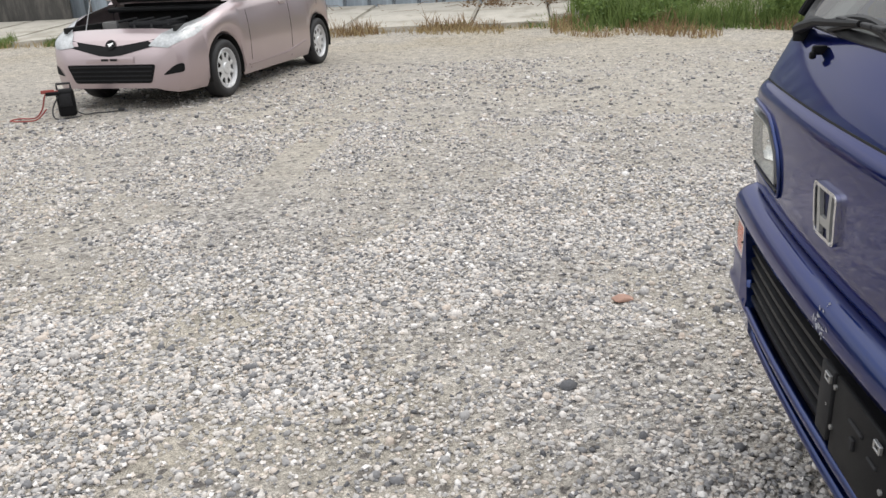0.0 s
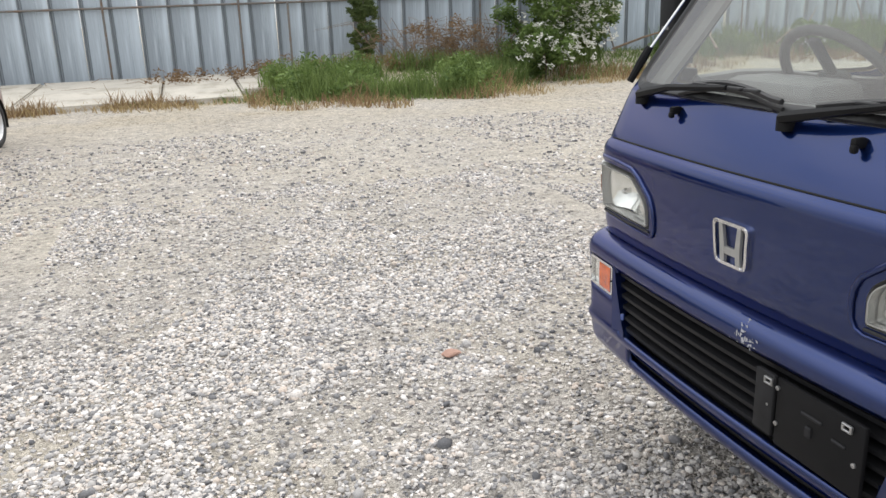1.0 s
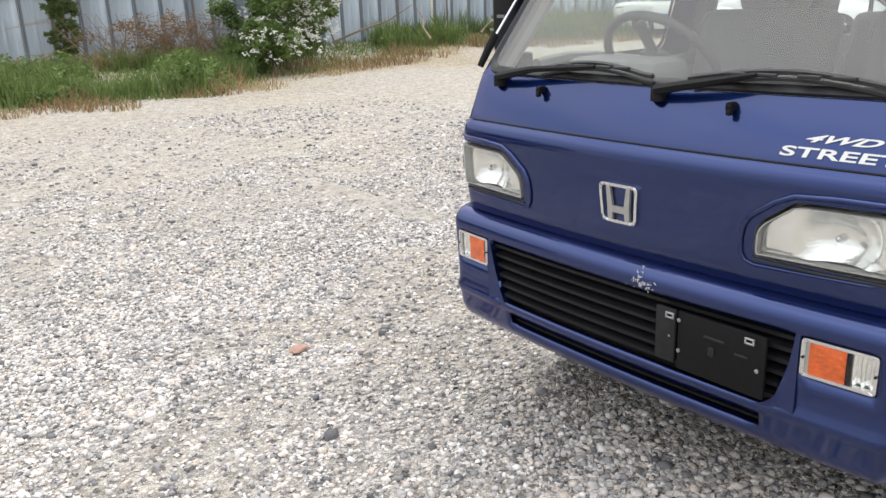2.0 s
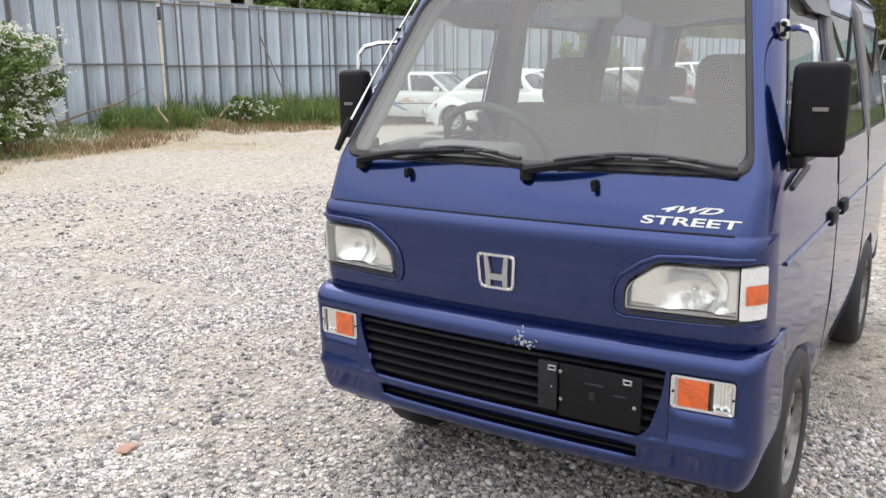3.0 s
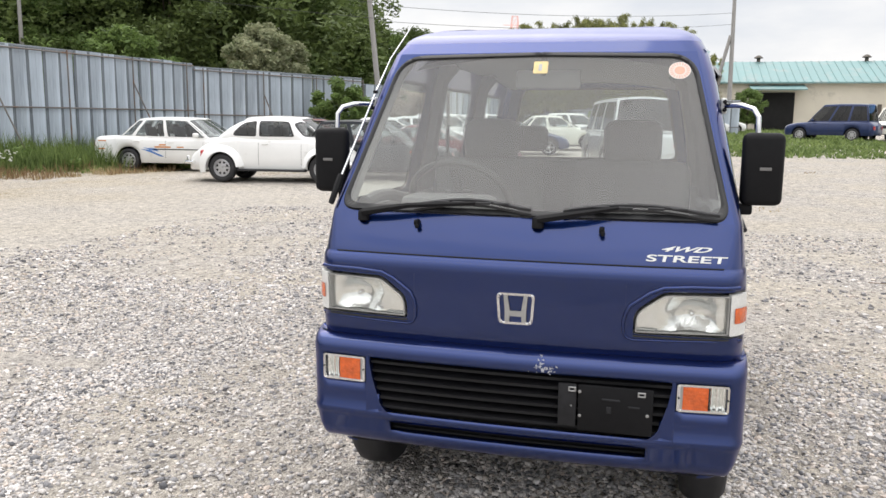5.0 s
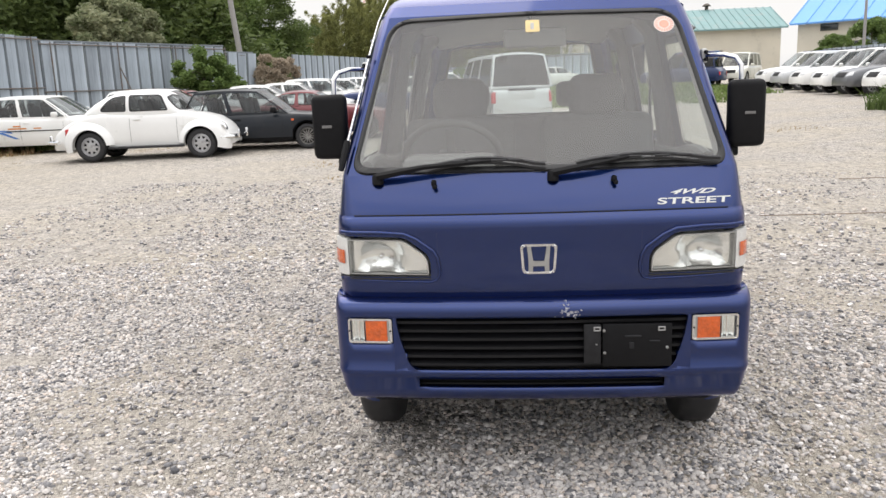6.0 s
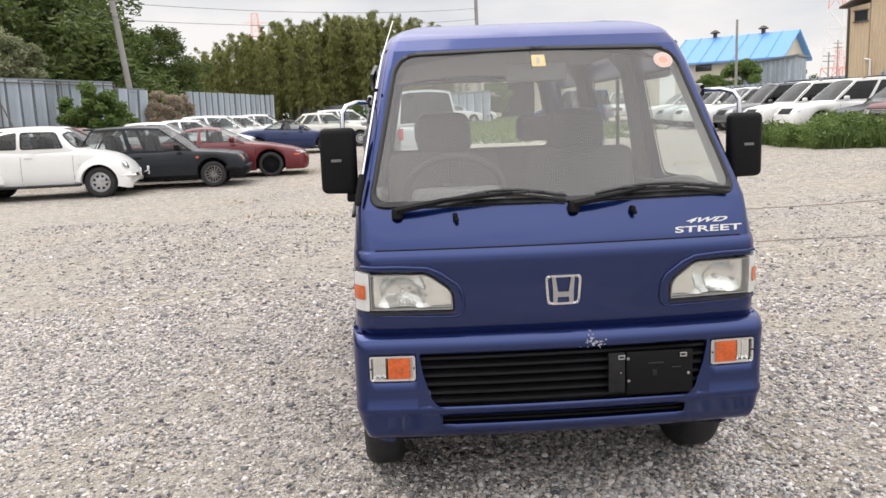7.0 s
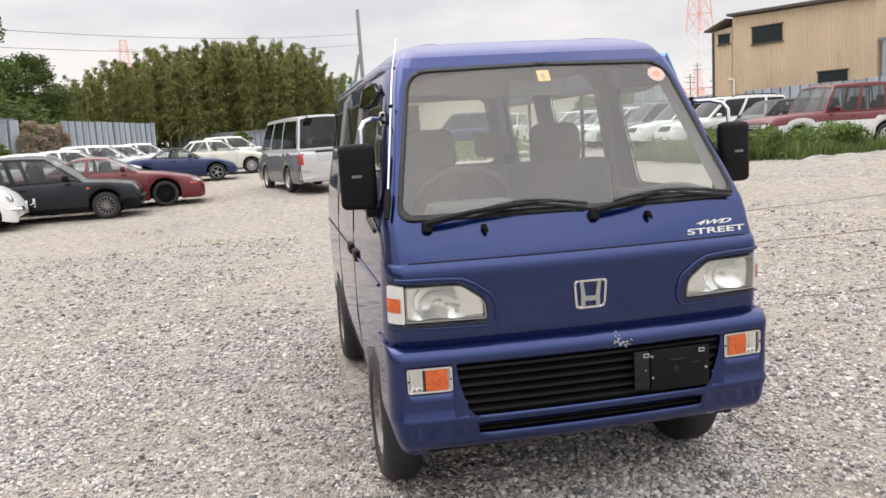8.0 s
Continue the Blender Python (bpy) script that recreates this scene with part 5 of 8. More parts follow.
    # lamps, grille, tail lamps and bumpers
    for spec in (lamps or [[(0.44, 0.56), (0.72, 0.57), (0.72, 0.70), (0.46, 0.69)]]):
        for s in (1, -1):
            patch("headlamp", [(s * y * hw / 0.85, zz) for y, zz in spec], on_front(0.008), "lamp_clear", "clear headlamp", 4)
    if grille:
        patch("grille", round_poly(grille, 0.02, 3), on_front(0.006), "plastic", "black grille", 4)
    for spec in (tails or [[(0.50, 0.62), (0.72, 0.62), (0.72, 0.80), (0.50, 0.80)]]):
        for s in (1, -1):
            patch("tail_lamp", [(s * y * hw / 0.85, zz) for y, zz in spec], on_rear(0.008), "red_lens", "red tail lamp", 3)
    if bumper != "same":
        for e, place in ((xf, on_front), (xr, on_rear)):
            bm = bmesh.new()
            pts = [place(0.02)(y, sill + 0.20) for y in np.linspace(-hw * 0.78, hw * 0.78, 11)]
            s_ = 1 if e == xf else -1
            tube(bm, [Vector((e - s_ * 0.42, -hw * 1.0, sill + 0.20))] + pts + [Vector((e - s_ * 0.42, hw * 1.0, sill + 0.20))], 0.07, 8)
            part("bumper", bm, bumper, root, smooth=60)
    if rack:
        for s in (1, -1):
            bm = bmesh.new()
            tube(bm, [(roof_x(t), s * wt * 0.92, roof_z(roof_x(t), wt * 0.92) + (0.0 if t in (0.1, 0.9) else 0.05)) for t in (0.1, 0.16, 0.5, 0.84, 0.9)], 0.016, 6)
            part("roof_rail", bm, "plastic", root)
    if spoiler:
        bm = bmesh.new()
        box(bm, (roof[1] - 0.06, 0, H - 0.05), (0.22, wt * 1.9, 0.04), 0.015)
        part("roof_spoiler", bm, paint, root)
    return root, dict(xf=xf, xr=xr, xa=xa, xb=xb, hw=hw, front=on_front, rear=on_rear, side=on_side, patch=patch, half=half, top=top_at, bay=bay, end=end_place, cowl=cowl, roof=roof)


def by_wheel(wx, wy, yaw, wb, track, which):
    """The centre of a car from the place of one of its wheels: which is (front +1 or rear -1, left +1 or right -1)."""
    f = (math.cos(radians(yaw)), math.sin(radians(yaw)))
    l = (-f[1], f[0])
    return tuple(w - which[0] * wb / 2 * a - which[1] * track / 2 * b for w, a, b in zip((wx, wy), f, l))


ROW = -85.0     # the row by the fence, noses to the yard

# pale pink hatchback with its bonnet up
pink, P = car("hatchback", "pale pink metallic hatchback with its bonnet up, parked on the gravel", by_wheel(-3.72, 6.80, -98.5, 2.51, 1.47, (1, 1)), -98.5,
              3.885, 1.695, 1.50, 2.51, 0.79, 0.298, [(-1.84, 0.80), (-1.7, 1.0), (-1.2, 1.04), (0.2, 0.98), (0.84, 0.96), (1.3, 0.88), (1.75, 0.76), (1.97, 0.66), (2.05, 0.58)],
              (0.86,), (-1.66,), (0.10, -1.25), "paint_pink", sill=0.17, pillars=(0.47, 0.80), wr=0.66, rim_r=0.207, spokes=9, rim="hub_silver", fascia=0.72, plan=0.16, bonnet_open=True,
              lamps=[[(0.42, 0.615), (0.62, 0.595), (0.77, 0.675), (0.825, 0.78), (0.825, 0.86), (0.70, 0.82), (0.50, 0.72)]], tails=[[(0.55, 0.80), (0.75, 0.80), (0.75, 1.0), (0.58, 1.0)]])
P["patch"]("upper_grille", [(-0.50, 0.68), (0, 0.61), (0.50, 0.68), (0.46, 0.61), (0.12, 0.535), (0, 0.525), (-0.12, 0.535), (-0.46, 0.61)], P["front"](0.004), "plastic", "black upper grille", 4, pink)
P["patch"]("lower_grille", round_poly([(-0.50, 0.45), (0.50, 0.45), (0.43, 0.27), (-0.43, 0.27)], 0.03, 3), P["front"](0.004), "plastic", "black lower grille", 4, pink)
for k in range(4):
    bm = bmesh.new()
    tube(bm, [P["front"](0.010)(y, 0.30 + 0.042 * k) for y in np.linspace(-0.43 - 0.01 * k, 0.43 + 0.01 * k, 9)], 0.006, 5)
    part("grille_bar", bm, "worn_plastic", pink, doubles=False)
P["patch"]("plate_recess", round_poly([(-0.27, 0.525), (0.27, 0.525), (0.27, 0.465), (-0.27, 0.465)], 0.01, 2), P["front"](0.008), "paint_pink", "bare plate recess", 3, pink)
for y in (-0.05, 0.05):
    P["patch"]("plate_slot", [(y - 0.04, 0.485), (y + 0.04, 0.485), (y + 0.04, 0.507), (y - 0.04, 0.507)], P["front"](0.012), "black_void", "", 1, pink)
for s in (1, -1):
    P["patch"]("fog_recess", round_poly([(s * 0.55, 0.34), (s * 0.73, 0.36), (s * 0.73, 0.45), (s * 0.66, 0.43)], 0.03, 4), P["front"](0.006), "plastic", "black fog lamp blank", 3, pink)
    bm = bmesh.new()
    tube(bm, [P["side"](s, 0.004)(x, zz) for x, zz in [(-0.75, 0.36), (-0.2, 0.29), (0.3, 0.275), (0.80, 0.275)]], 0.008, 5)
    part("sill_crease", bm, "paint_pink", pink, doubles=False)
bm = bmesh.new()
fill(bm, [(0.055 * math.cos(a), 0.635 + 0.045 * math.sin(a)) for a in np.linspace(0, 2 * math.pi, 21)[:-1]], (0, 0.635), P["front"](0.016), 2)
part("badge", bm, "plastic", pink, "round dark badge", doubles=False)
bm = bmesh.new()
fill(bm, [(-0.03, 0.64), (0.028, 0.655), (0.034, 0.645), (-0.005, 0.615)], (0.005, 0.638), P["front"](0.020), 1)
part("badge_face", bm, "chrome", pink, doubles=False)
b0, b1 = P["bay"]
bay = new("engine_bay")
bay.parent = pink
# bay floor and walls are coloured near-black to imitate the shade inside
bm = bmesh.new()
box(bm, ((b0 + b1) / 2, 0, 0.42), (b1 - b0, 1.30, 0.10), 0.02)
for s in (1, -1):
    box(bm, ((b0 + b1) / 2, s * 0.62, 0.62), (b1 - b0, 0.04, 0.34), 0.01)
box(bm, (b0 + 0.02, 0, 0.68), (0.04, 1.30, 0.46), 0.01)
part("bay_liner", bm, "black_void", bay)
for nm, c, s3, mt in (("engine_block", (1.25, 0.10, 0.60), (0.40, 0.56, 0.30), "plastic"), ("engine_cover", (1.25, 0.08, 0.77), (0.34, 0.50, 0.06), "worn_plastic"), ("battery", (1.22, -0.46, 0.70), (0.18, 0.22, 0.20), "plastic_grey"),
                      ("air_box", (1.45, 0.44, 0.68), (0.30, 0.22, 0.18), "plastic"), ("radiator_top", (1.66, 0, 0.66), (0.06, 0.80, 0.05), "steel"), ("coolant_tank", (1.02, 0.50, 0.72), (0.14, 0.14, 0.16), "white_lens"), ("cowl_panel", (0.96, 0, 0.90), (0.16, 1.34, 0.05), "plastic")):
    bm = bmesh.new()
    box(bm, c, s3, 0.02)
    part(nm, bm, mt, bay)
for k in range(4):
    bm = bmesh.new()
    y0 = -0.3 + 0.2 * k
    tube(bm, [(1.02, y0, 0.74), (1.15, y0 + 0.06, 0.82), (1.35, y0 - 0.04, 0.80), (1.55, y0 + 0.1, 0.70)], 0.014, 6)
    part("hose", bm, "rubber", bay)
hood_m = pose(0.93, 0, 0.955, 0, -58, 0)
grid = [[tuple(hood_m @ Vector((x, y * (1 - 0.10 * (x / 0.95) ** 2), 0.03 * (1 - (y / 0.66) ** 2) + 0.02 * math.sin(x * 2)))) for y in np.linspace(-0.66, 0.66, 9)] for x in np.linspace(0, 0.95, 8)]
bon = part("bonnet", split_grid(grid, lambda i, j: "b")["b"], "paint_pink", pink, "raised bonnet", smooth=60)
sol = bon.modifiers.new("thickness", "SOLIDIFY")
sol.thickness = 0.02
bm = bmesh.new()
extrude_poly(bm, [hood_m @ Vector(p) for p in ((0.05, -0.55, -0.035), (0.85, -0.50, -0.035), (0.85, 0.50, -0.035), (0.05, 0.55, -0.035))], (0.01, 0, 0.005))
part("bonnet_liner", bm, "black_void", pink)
bm = bmesh.new()
tube(bm, [(1.70, -0.50, 0.68), hood_m @ Vector((0.60, -0.50, -0.02))], 0.005, 6)
part("bonnet_prop", bm, "steel", pink)

# white saloon, once a taxi
taxi, T = car("saloon", "white former taxi saloon with orange and blue vinyl on its doors", by_wheel(17.35, 13.72, ROW, 2.785, 1.45, (-1, -1)), ROW, 4.69, 1.695, 1.515, 2.785, 0.80, 0.315,
              [(-2.50, 0.90), (-2.3, 0.95), (-1.50, 0.97), (0.95, 0.93), (1.7, 0.86), (2.1, 0.80), (2.2, 0.72)], (0.98,), (-1.62,), (0.28, -1.10), "paint_white", z=0.0, pillars=(0.47, 0.86), wr=0.74, rim_style="slots",
              fascia=0.86, tails=[[(0.50, 0.66), (0.76, 0.66), (0.76, 0.84), (0.50, 0.84)]], group="cars along the fence", plan=0.06)
for s in (1, -1):
    bm = bmesh.new()
    tube(bm, [T["side"](s, 0.004)(x, 0.62) for x in np.linspace(-0.62, 1.0, 9)], 0.014, 5)
    part("side_moulding", bm, "plastic", taxi, doubles=False)
    T["patch"]("vinyl_stripe", [(-1.0, 0.62), (-0.72, 0.60), (-0.30, 0.42), (-0.42, 0.42), (-0.75, 0.55)], T["side"](s), "stripe_blue", "blue swoosh", 3, taxi)
    T["patch"]("vinyl_stripe", [(-0.92, 0.66), (-0.55, 0.64), (-0.45, 0.56), (-0.7, 0.60)], T["side"](s), "stripe_blue", "", 3, taxi)
    for a, b, c, d in ((-0.58, -0.10, 0.665, 0.70), (-0.45, -0.25, 0.725, 0.76), (0.08, 0.28, 0.67, 0.70), (-2.3, -2.08, 0.60, 0.63), (-2.3, -2.05, 0.82, 0.85)):
        T["patch"]("vinyl_print", [(a, c), (b, c), (b, d), (a, d)], T["side"](s), "stripe_orange", "", 2, taxi)

# white rounded two-door
beetle, B = car("two_door_car", "white rounded vintage two-door car with chrome bumpers", by_wheel(14.50, 6.72, ROW, 2.40, 1.31, (1, -1)), ROW, 4.03, 1.30, 1.50, 2.40, 0.66, 0.322,
                [(-2.17, 0.36), (-2.1, 0.50), (-1.95, 0.66), (-1.7, 0.82), (-1.3, 0.98), (-0.9, 1.02), (0.75, 0.99), (1.1, 0.95), (1.4, 0.87), (1.65, 0.72), (1.8, 0.55), (1.86, 0.44)], (0.80,), (-1.42,), (0.40, -0.62), "paint_white", z=0.03,
                pillars=(0.50,), wr=0.76, belt_w=0.95, sill=0.26, rim_r=0.20, crown=0.07, mirrors=False, fascia=0.55, plan=0.30, lamps=[[(0.9, 0.5), (0.92, 0.5), (0.92, 0.52), (0.9, 0.52)]], tails=[[(0.9, 0.5), (0.92, 0.5), (0.92, 0.52), (0.9, 0.52)]],
                group="cars along the fence")
for o in list(beetle.children):
    if o.name.split(".")[0] in ("headlamp", "tail_lamp", "pillar_frame", "side_window", "windscreen", "window_frame", "rear_window", "roof"):
        bpy.data.objects.remove(o)
# domed cabin shell with cut-out windows
DOME_X = [-1.46, -1.30, -1.10, -0.90, -0.65, -0.40, -0.10, 0.18, 0.36, 0.47, 0.58, 0.70, 0.82]
DOME_Z = [0.985, 1.12, 1.265, 1.365, 1.445, 1.485, 1.50, 1.485, 1.445, 1.385, 1.25, 1.10, 0.96]
DOME_W = [0.44, 0.50, 0.545, 0.575, 0.595, 0.605, 0.61, 0.61, 0.605, 0.60, 0.59, 0.575, 0.55]
dome_base = lambda x: B["top"](x) - 0.03
dome_w = lambda x: float(np.interp(x, DOME_X, DOME_W))


def dome_top(x):
    return sum(float(np.interp(x + d, DOME_X, DOME_Z)) for d in (-0.05, 0, 0.05)) / 3


def dome_point(x, a):
    c, h = math.cos(a), max(0.004, dome_top(x) - dome_base(x))
    return (x, dome_w(x) * (max(0.0, c) ** 0.42), dome_base(x) + h * math.sin(a) ** 0.78)


def dome_y(x, z):
    q = min(1.0, max(0.0, (z - dome_base(x)) / max(0.004, dome_top(x) - dome_base(x))))
    sn = q ** (1 / 0.78)
    return dome_w(x) * math.sqrt(max(0.0, 1 - sn * sn)) ** 0.42


def dome_x(y, z, end):
    """How far forward (end 1) or back (end -1) the shell reaches at a place of its width and height."""
    lo, hi = -0.3, 0.82 * end if end > 0 else -1.46
    for k in range(26):
        m = (lo + hi) / 2
        if z < dome_top(m) and dome_y(m, z) > abs(y):
            lo = m
        else:
            hi = m
    return lo


def inside(poly, u, v):
    hit = False
    for (a, b), (c, d) in zip(poly, poly[1:] + poly[:1]):
        if (b > v) != (d > v) and u < (c - a) * (v - b) / (d - b) + a:
            hit = not hit
    return hit


SIDE_PANES = [round_poly([(-0.30, 1.06), (0.50, 1.06), (0.36, 1.375), (-0.30, 1.385)], [0.05, 0.05, 0.09, 0.05], 5), round_poly([(-1.00, 1.07), (-0.40, 1.06), (-0.40, 1.385), (-0.72, 1.345)], [0.14, 0.05, 0.05, 0.12], 5)]
FRONT_PANE = round_poly([(-0.50, 1.06), (0, 1.05), (0.50, 1.06), (0.46, 1.33), (0, 1.375), (-0.46, 1.33)], [0.08, 0.02, 0.08, 0.10, 0.02, 0.10], 5)
BACK_PANE = round_poly([(-0.36, 1.13), (0.36, 1.13), (0.33, 1.33), (-0.33, 1.33)], 0.07, 5)
d_xs, d_as = np.linspace(-1.46, 0.82, 120), np.linspace(0, math.pi / 2, 30)
shell = [[dome_point(x, a) for a in d_as] + [(p[0], -p[1], p[2]) for p in (dome_point(x, a) for a in d_as[-2::-1])] for x in d_xs]


def dome_key(i, j):
    x, y, z = (sum(q[k] for q in (shell[i][j], shell[i + 1][j], shell[i][j + 1], shell[i + 1][j + 1])) / 4 for k in range(3))
    if any(inside(p, x, z) for p in SIDE_PANES) and abs(y) > 0.3 and dome_y(x, z) - abs(y) < 0.02:
        return None
    if x > 0.42 and inside(FRONT_PANE, y, z):
        return None
    if x < -0.9 and inside(BACK_PANE, y, z):
        return None
    return "r"


part("roof", split_grid(shell, dome_key)["r"], "paint_white", beetle, smooth=60)


def dome_pane(nm, poly, place):
    c = np.mean(poly, axis=0)
    outer = [(c[0] + (u - c[0]) * 1.05, c[1] + (v - c[1]) * 1.09) for u, v in poly]
    inner = [(c[0] + (u - c[0]) * 0.95, c[1] + (v - c[1]) * 0.92) for u, v in poly]
    bm = bmesh.new()
    strip(bm, outer, inner, tuple(c), place(0.006))
    part("window_seal", bm, "rubber", beetle)
    bm = bmesh.new()
    fill(bm, inner, tuple(c), place(0.002), 3)
    part(nm, bm, "car_glass", beetle).visible_shadow = False


for s in (1, -1):
    for pane in SIDE_PANES:
        dome_pane("side_window", pane, lambda o: (lambda u, v: Vector((u, s * (dome_y(u, v) + o), v))))
dome_pane("windscreen", FRONT_PANE, lambda o: (lambda u, v: Vector((dome_x(u, v, 1) + o, u, v))))
dome_pane("rear_window", BACK_PANE, lambda o: (lambda u, v: Vector((dome_x(u, v, -1) - o, u, v))))
for c in (1.20, -1.20):
    for s in (1, -1):
        ang = np.linspace(math.radians(-14 if c > 0 else 4), math.radians(176 if c > 0 else 194), 22)
        grid = []
        for a in ang:
            ring = []
            for q in np.linspace(0, 1, 9):
                wide = 0.165 + (0.10 * max(0.0, math.cos(a - 0.3)) ** 2 if c > 0 else 0.10 * max(0.0, math.cos(a - 2.7)) ** 2)
                r = 0.37 + wide * math.sqrt(max(0, 1 - q ** 2.2)) if q < 1 else 0.37
                ring.append((c + r * math.cos(a), s * (0.50 + 0.275 * q), 0.322 + r * math.sin(a)))
            grid.append(ring)
        part("fender", split_grid(grid, lambda i, j: "f")["f"], "paint_white", beetle, smooth=60)
    for s in (1, -1):
        for o in beetle.children:
            if o.name.split(".")[0] == "wheel" and abs(o.location.x - c) < 0.01 and o.location.y * s > 0:
                o.location.y = s * 0.625
for s in (1, -1):
    bm = bmesh.new()
    box(bm, (0, s * 0.66, 0.285), (1.62, 0.20, 0.05), 0.02)
    part("running_board", bm, "rubber", beetle)
    lamp = new("headlamp")
    lamp.parent = beetle
    for nm, prof, mt in (("lamp_ring", [(0.10, 0.0), (0.105, 0.02), (0.085, 0.035)], "chrome"), ("lamp_glass", [(0.086, 0.03), (0.06, 0.045), (0.002, 0.05)], "reflector")):
        bm = bmesh.new()
        lathe(bm, prof, (0, 0, 0), "x", 20)
        bmesh.ops.transform(bm, matrix=pose(1.70, s * 0.60, 0.66, 0, -30, 0), verts=bm.verts)
        part(nm, bm, mt, lamp)
    bm = bmesh.new()
    box(bm, (-1.70, s * 0.62, 0.62), (0.08, 0.10, 0.20), 0.03)
    part("tail_lamp", bm, "red_lens", beetle)
for e, sg in ((1.93, 1), (-2.16, -1)):
    bm = bmesh.new()
    tube(bm, [(e - sg * 0.30, -0.72, 0.44), (e - sg * 0.05, -0.60, 0.44), (e, -0.3, 0.44), (e, 0.3, 0.44), (e - sg * 0.05, 0.60, 0.44), (e - sg * 0.30, 0.72, 0.44)], 0.045, 8)
    part("bumper", bm, "chrome", beetle, "chrome blade bumper")
    for y in (0.38, -0.38):
        bm = bmesh.new()
        box(bm, (e + sg * 0.02, y, 0.48), (0.06, 0.05, 0.20), 0.02)
        part("bumper_guard", bm, "chrome", beetle)

# charcoal three-door
black, K = car("hatchback", "dull charcoal three-door hatchback with dark sports wheels", by_wheel(15.85, 4.70, ROW, 2.42, 1.33, (1, -1)), ROW, 3.705, 1.57, 1.42, 2.42, 0.70, 0.290,
               [(-1.80, 0.60), (-1.74, 0.82), (-1.2, 0.84), (0.75, 0.84), (1.3, 0.80), (1.75, 0.73), (1.91, 0.62)], (0.78,), (-1.68,), (0.08, -1.36), "paint_black", z=0.06, pillars=(0.53,), wr=0.78, sill=0.20, rim_r=0.19, rim_style="spokes", spokes=14, rim="rim_dull",
               fascia=0.88, spoiler=True, group="cars along the fence", bumper="plastic", plan=0.04, lower=("plastic", 0.46),
               lamps=[[(0.46, 0.59), (0.64, 0.59), (0.64, 0.69), (0.46, 0.69)]], grille=[(-0.42, 0.58), (0.42, 0.58), (0.42, 0.69), (-0.42, 0.69)])
for s in (1, -1):
    K["patch"]("turn_signal", [(s * 0.60, 0.60), (s * 0.66, 0.60), (s * 0.66, 0.67), (s * 0.61, 0.67)], K["front"](0.014), "amber", "amber turn signal", 2, black)
    K["patch"]("side_repeater", [(0.86, 0.66), (0.92, 0.66), (0.92, 0.70), (0.86, 0.70)], K["side"](s), "amber", "", 1, black)

# dark red coupe
red, R = car("coupe", "dark red sports coupe with dark multi-spoke wheels", by_wheel(17.95, 3.74, ROW, 2.525, 1.47, (1, -1)), ROW, 4.50, 1.73, 1.29, 2.525, 0.92, 0.31,
             [(-2.3, 0.86), (-1.3, 0.93), (0.55, 0.88), (1.2, 0.82), (1.8, 0.70), (2.1, 0.60), (2.18, 0.54)], (0.66,), (-1.35,), (-0.02, -0.78), "paint_red", z=0.10, pillars=(0.55,), wr=0.66, sill=0.17, rim_r=0.215, rim_style="spokes", spokes=12, rim="plastic",
             fascia=0.76, plan=0.12, group="cars along the fence", lamps=[[(0.48, 0.555), (0.76, 0.565), (0.76, 0.635), (0.50, 0.615)]], grille=[(-0.42, 0.30), (0.42, 0.30), (0.40, 0.40), (-0.40, 0.40)])
for s in (1, -1):
    R["patch"]("side_repeater", [(1.85, 0.52), (2.0, 0.52), (2.0, 0.56), (1.85, 0.56)], R["side"](s), "amber", "", 1, red)
    R["patch"]("front_indicator", [(s * 0.55, 0.46), (s * 0.68, 0.47), (s * 0.68, 0.51), (s * 0.55, 0.50)], R["front"](0.01), "amber", "", 1, red)

# blue roadster with a black hood
road, Q = car("roadster", "deep blue two-seat roadster with its black soft top up", by_wheel(27.0, 3.15, ROW, 2.45, 1.47, (1, -1)), ROW, 3.885, 1.695, 1.235, 2.45, 0.72, 0.30,
              [(-1.9, 0.80), (-1.5, 0.90), (-0.9, 0.92), (0.60, 0.84), (1.2, 0.78), (1.7, 0.66), (1.94, 0.54)], (0.66,), (-0.95,), (0.10, -0.42), "paint_navy", z=0.29, pillars=(0.62,), wr=0.66, cabin_paint="soft_top", fascia=0.70, plan=0.14,
              rim_style="spokes", spokes=5, rim_r=0.20, lamps=[[(0.50, 0.58), (0.70, 0.60), (0.70, 0.70), (0.56, 0.70)]], group="cars along the fence")

# silver van seen from behind
van2, V = car("passenger_van", "silver and grey high-roof passenger van", (20.6, 0.30), 14.0, 4.69, 1.69, 2.0, 2.42, 1.05, 0.33,
              [(-2.40, 1.08), (-2.3, 1.10), (1.5, 1.08), (1.9, 0.98), (2.2, 0.86)], (1.62,), (-2.36,), (1.02, -2.16), "paint_silver", category="van", z=0.15, pillars=(0.30, 0.62), wr=0.80, belt_w=0.975, fascia=0.93, lower=("paint_grey", 0.98),
              glass="glass_dark", rear_glass="glass_dark", tails=[[(0.70, 0.72), (0.80, 0.72), (0.80, 1.0), (0.70, 1.0)]], plan=0.03, crown=0.06)
V["patch"]("rear_plate_panel", round_poly([(-0.33, 0.80), (0.33, 0.80), (0.33, 1.02), (-0.33, 1.02)], 0.02, 2), V["rear"](0.012), "paint_silver", "", 2, van2)
V["patch"]("plate_garnish", [(-0.36, 1.02), (0.36, 1.02), (0.36, 1.06), (-0.36, 1.06)], V["rear"](0.02), "plastic", "", 2, van2)
V["patch"]("rear_bumper", round_poly([(-0.80, 0.36), (0.80, 0.36), (0.80, 0.58), (-0.80, 0.58)], 0.04, 3), V["rear"](0.03), "paint_silver", "", 3, van2)
bm = bmesh.new()
tube(bm, [(-2.36, -0.1, 1.30), (-2.40, 0.12, 1.18)], 0.012, 6)
part("rear_wiper", bm, "plastic", van2)
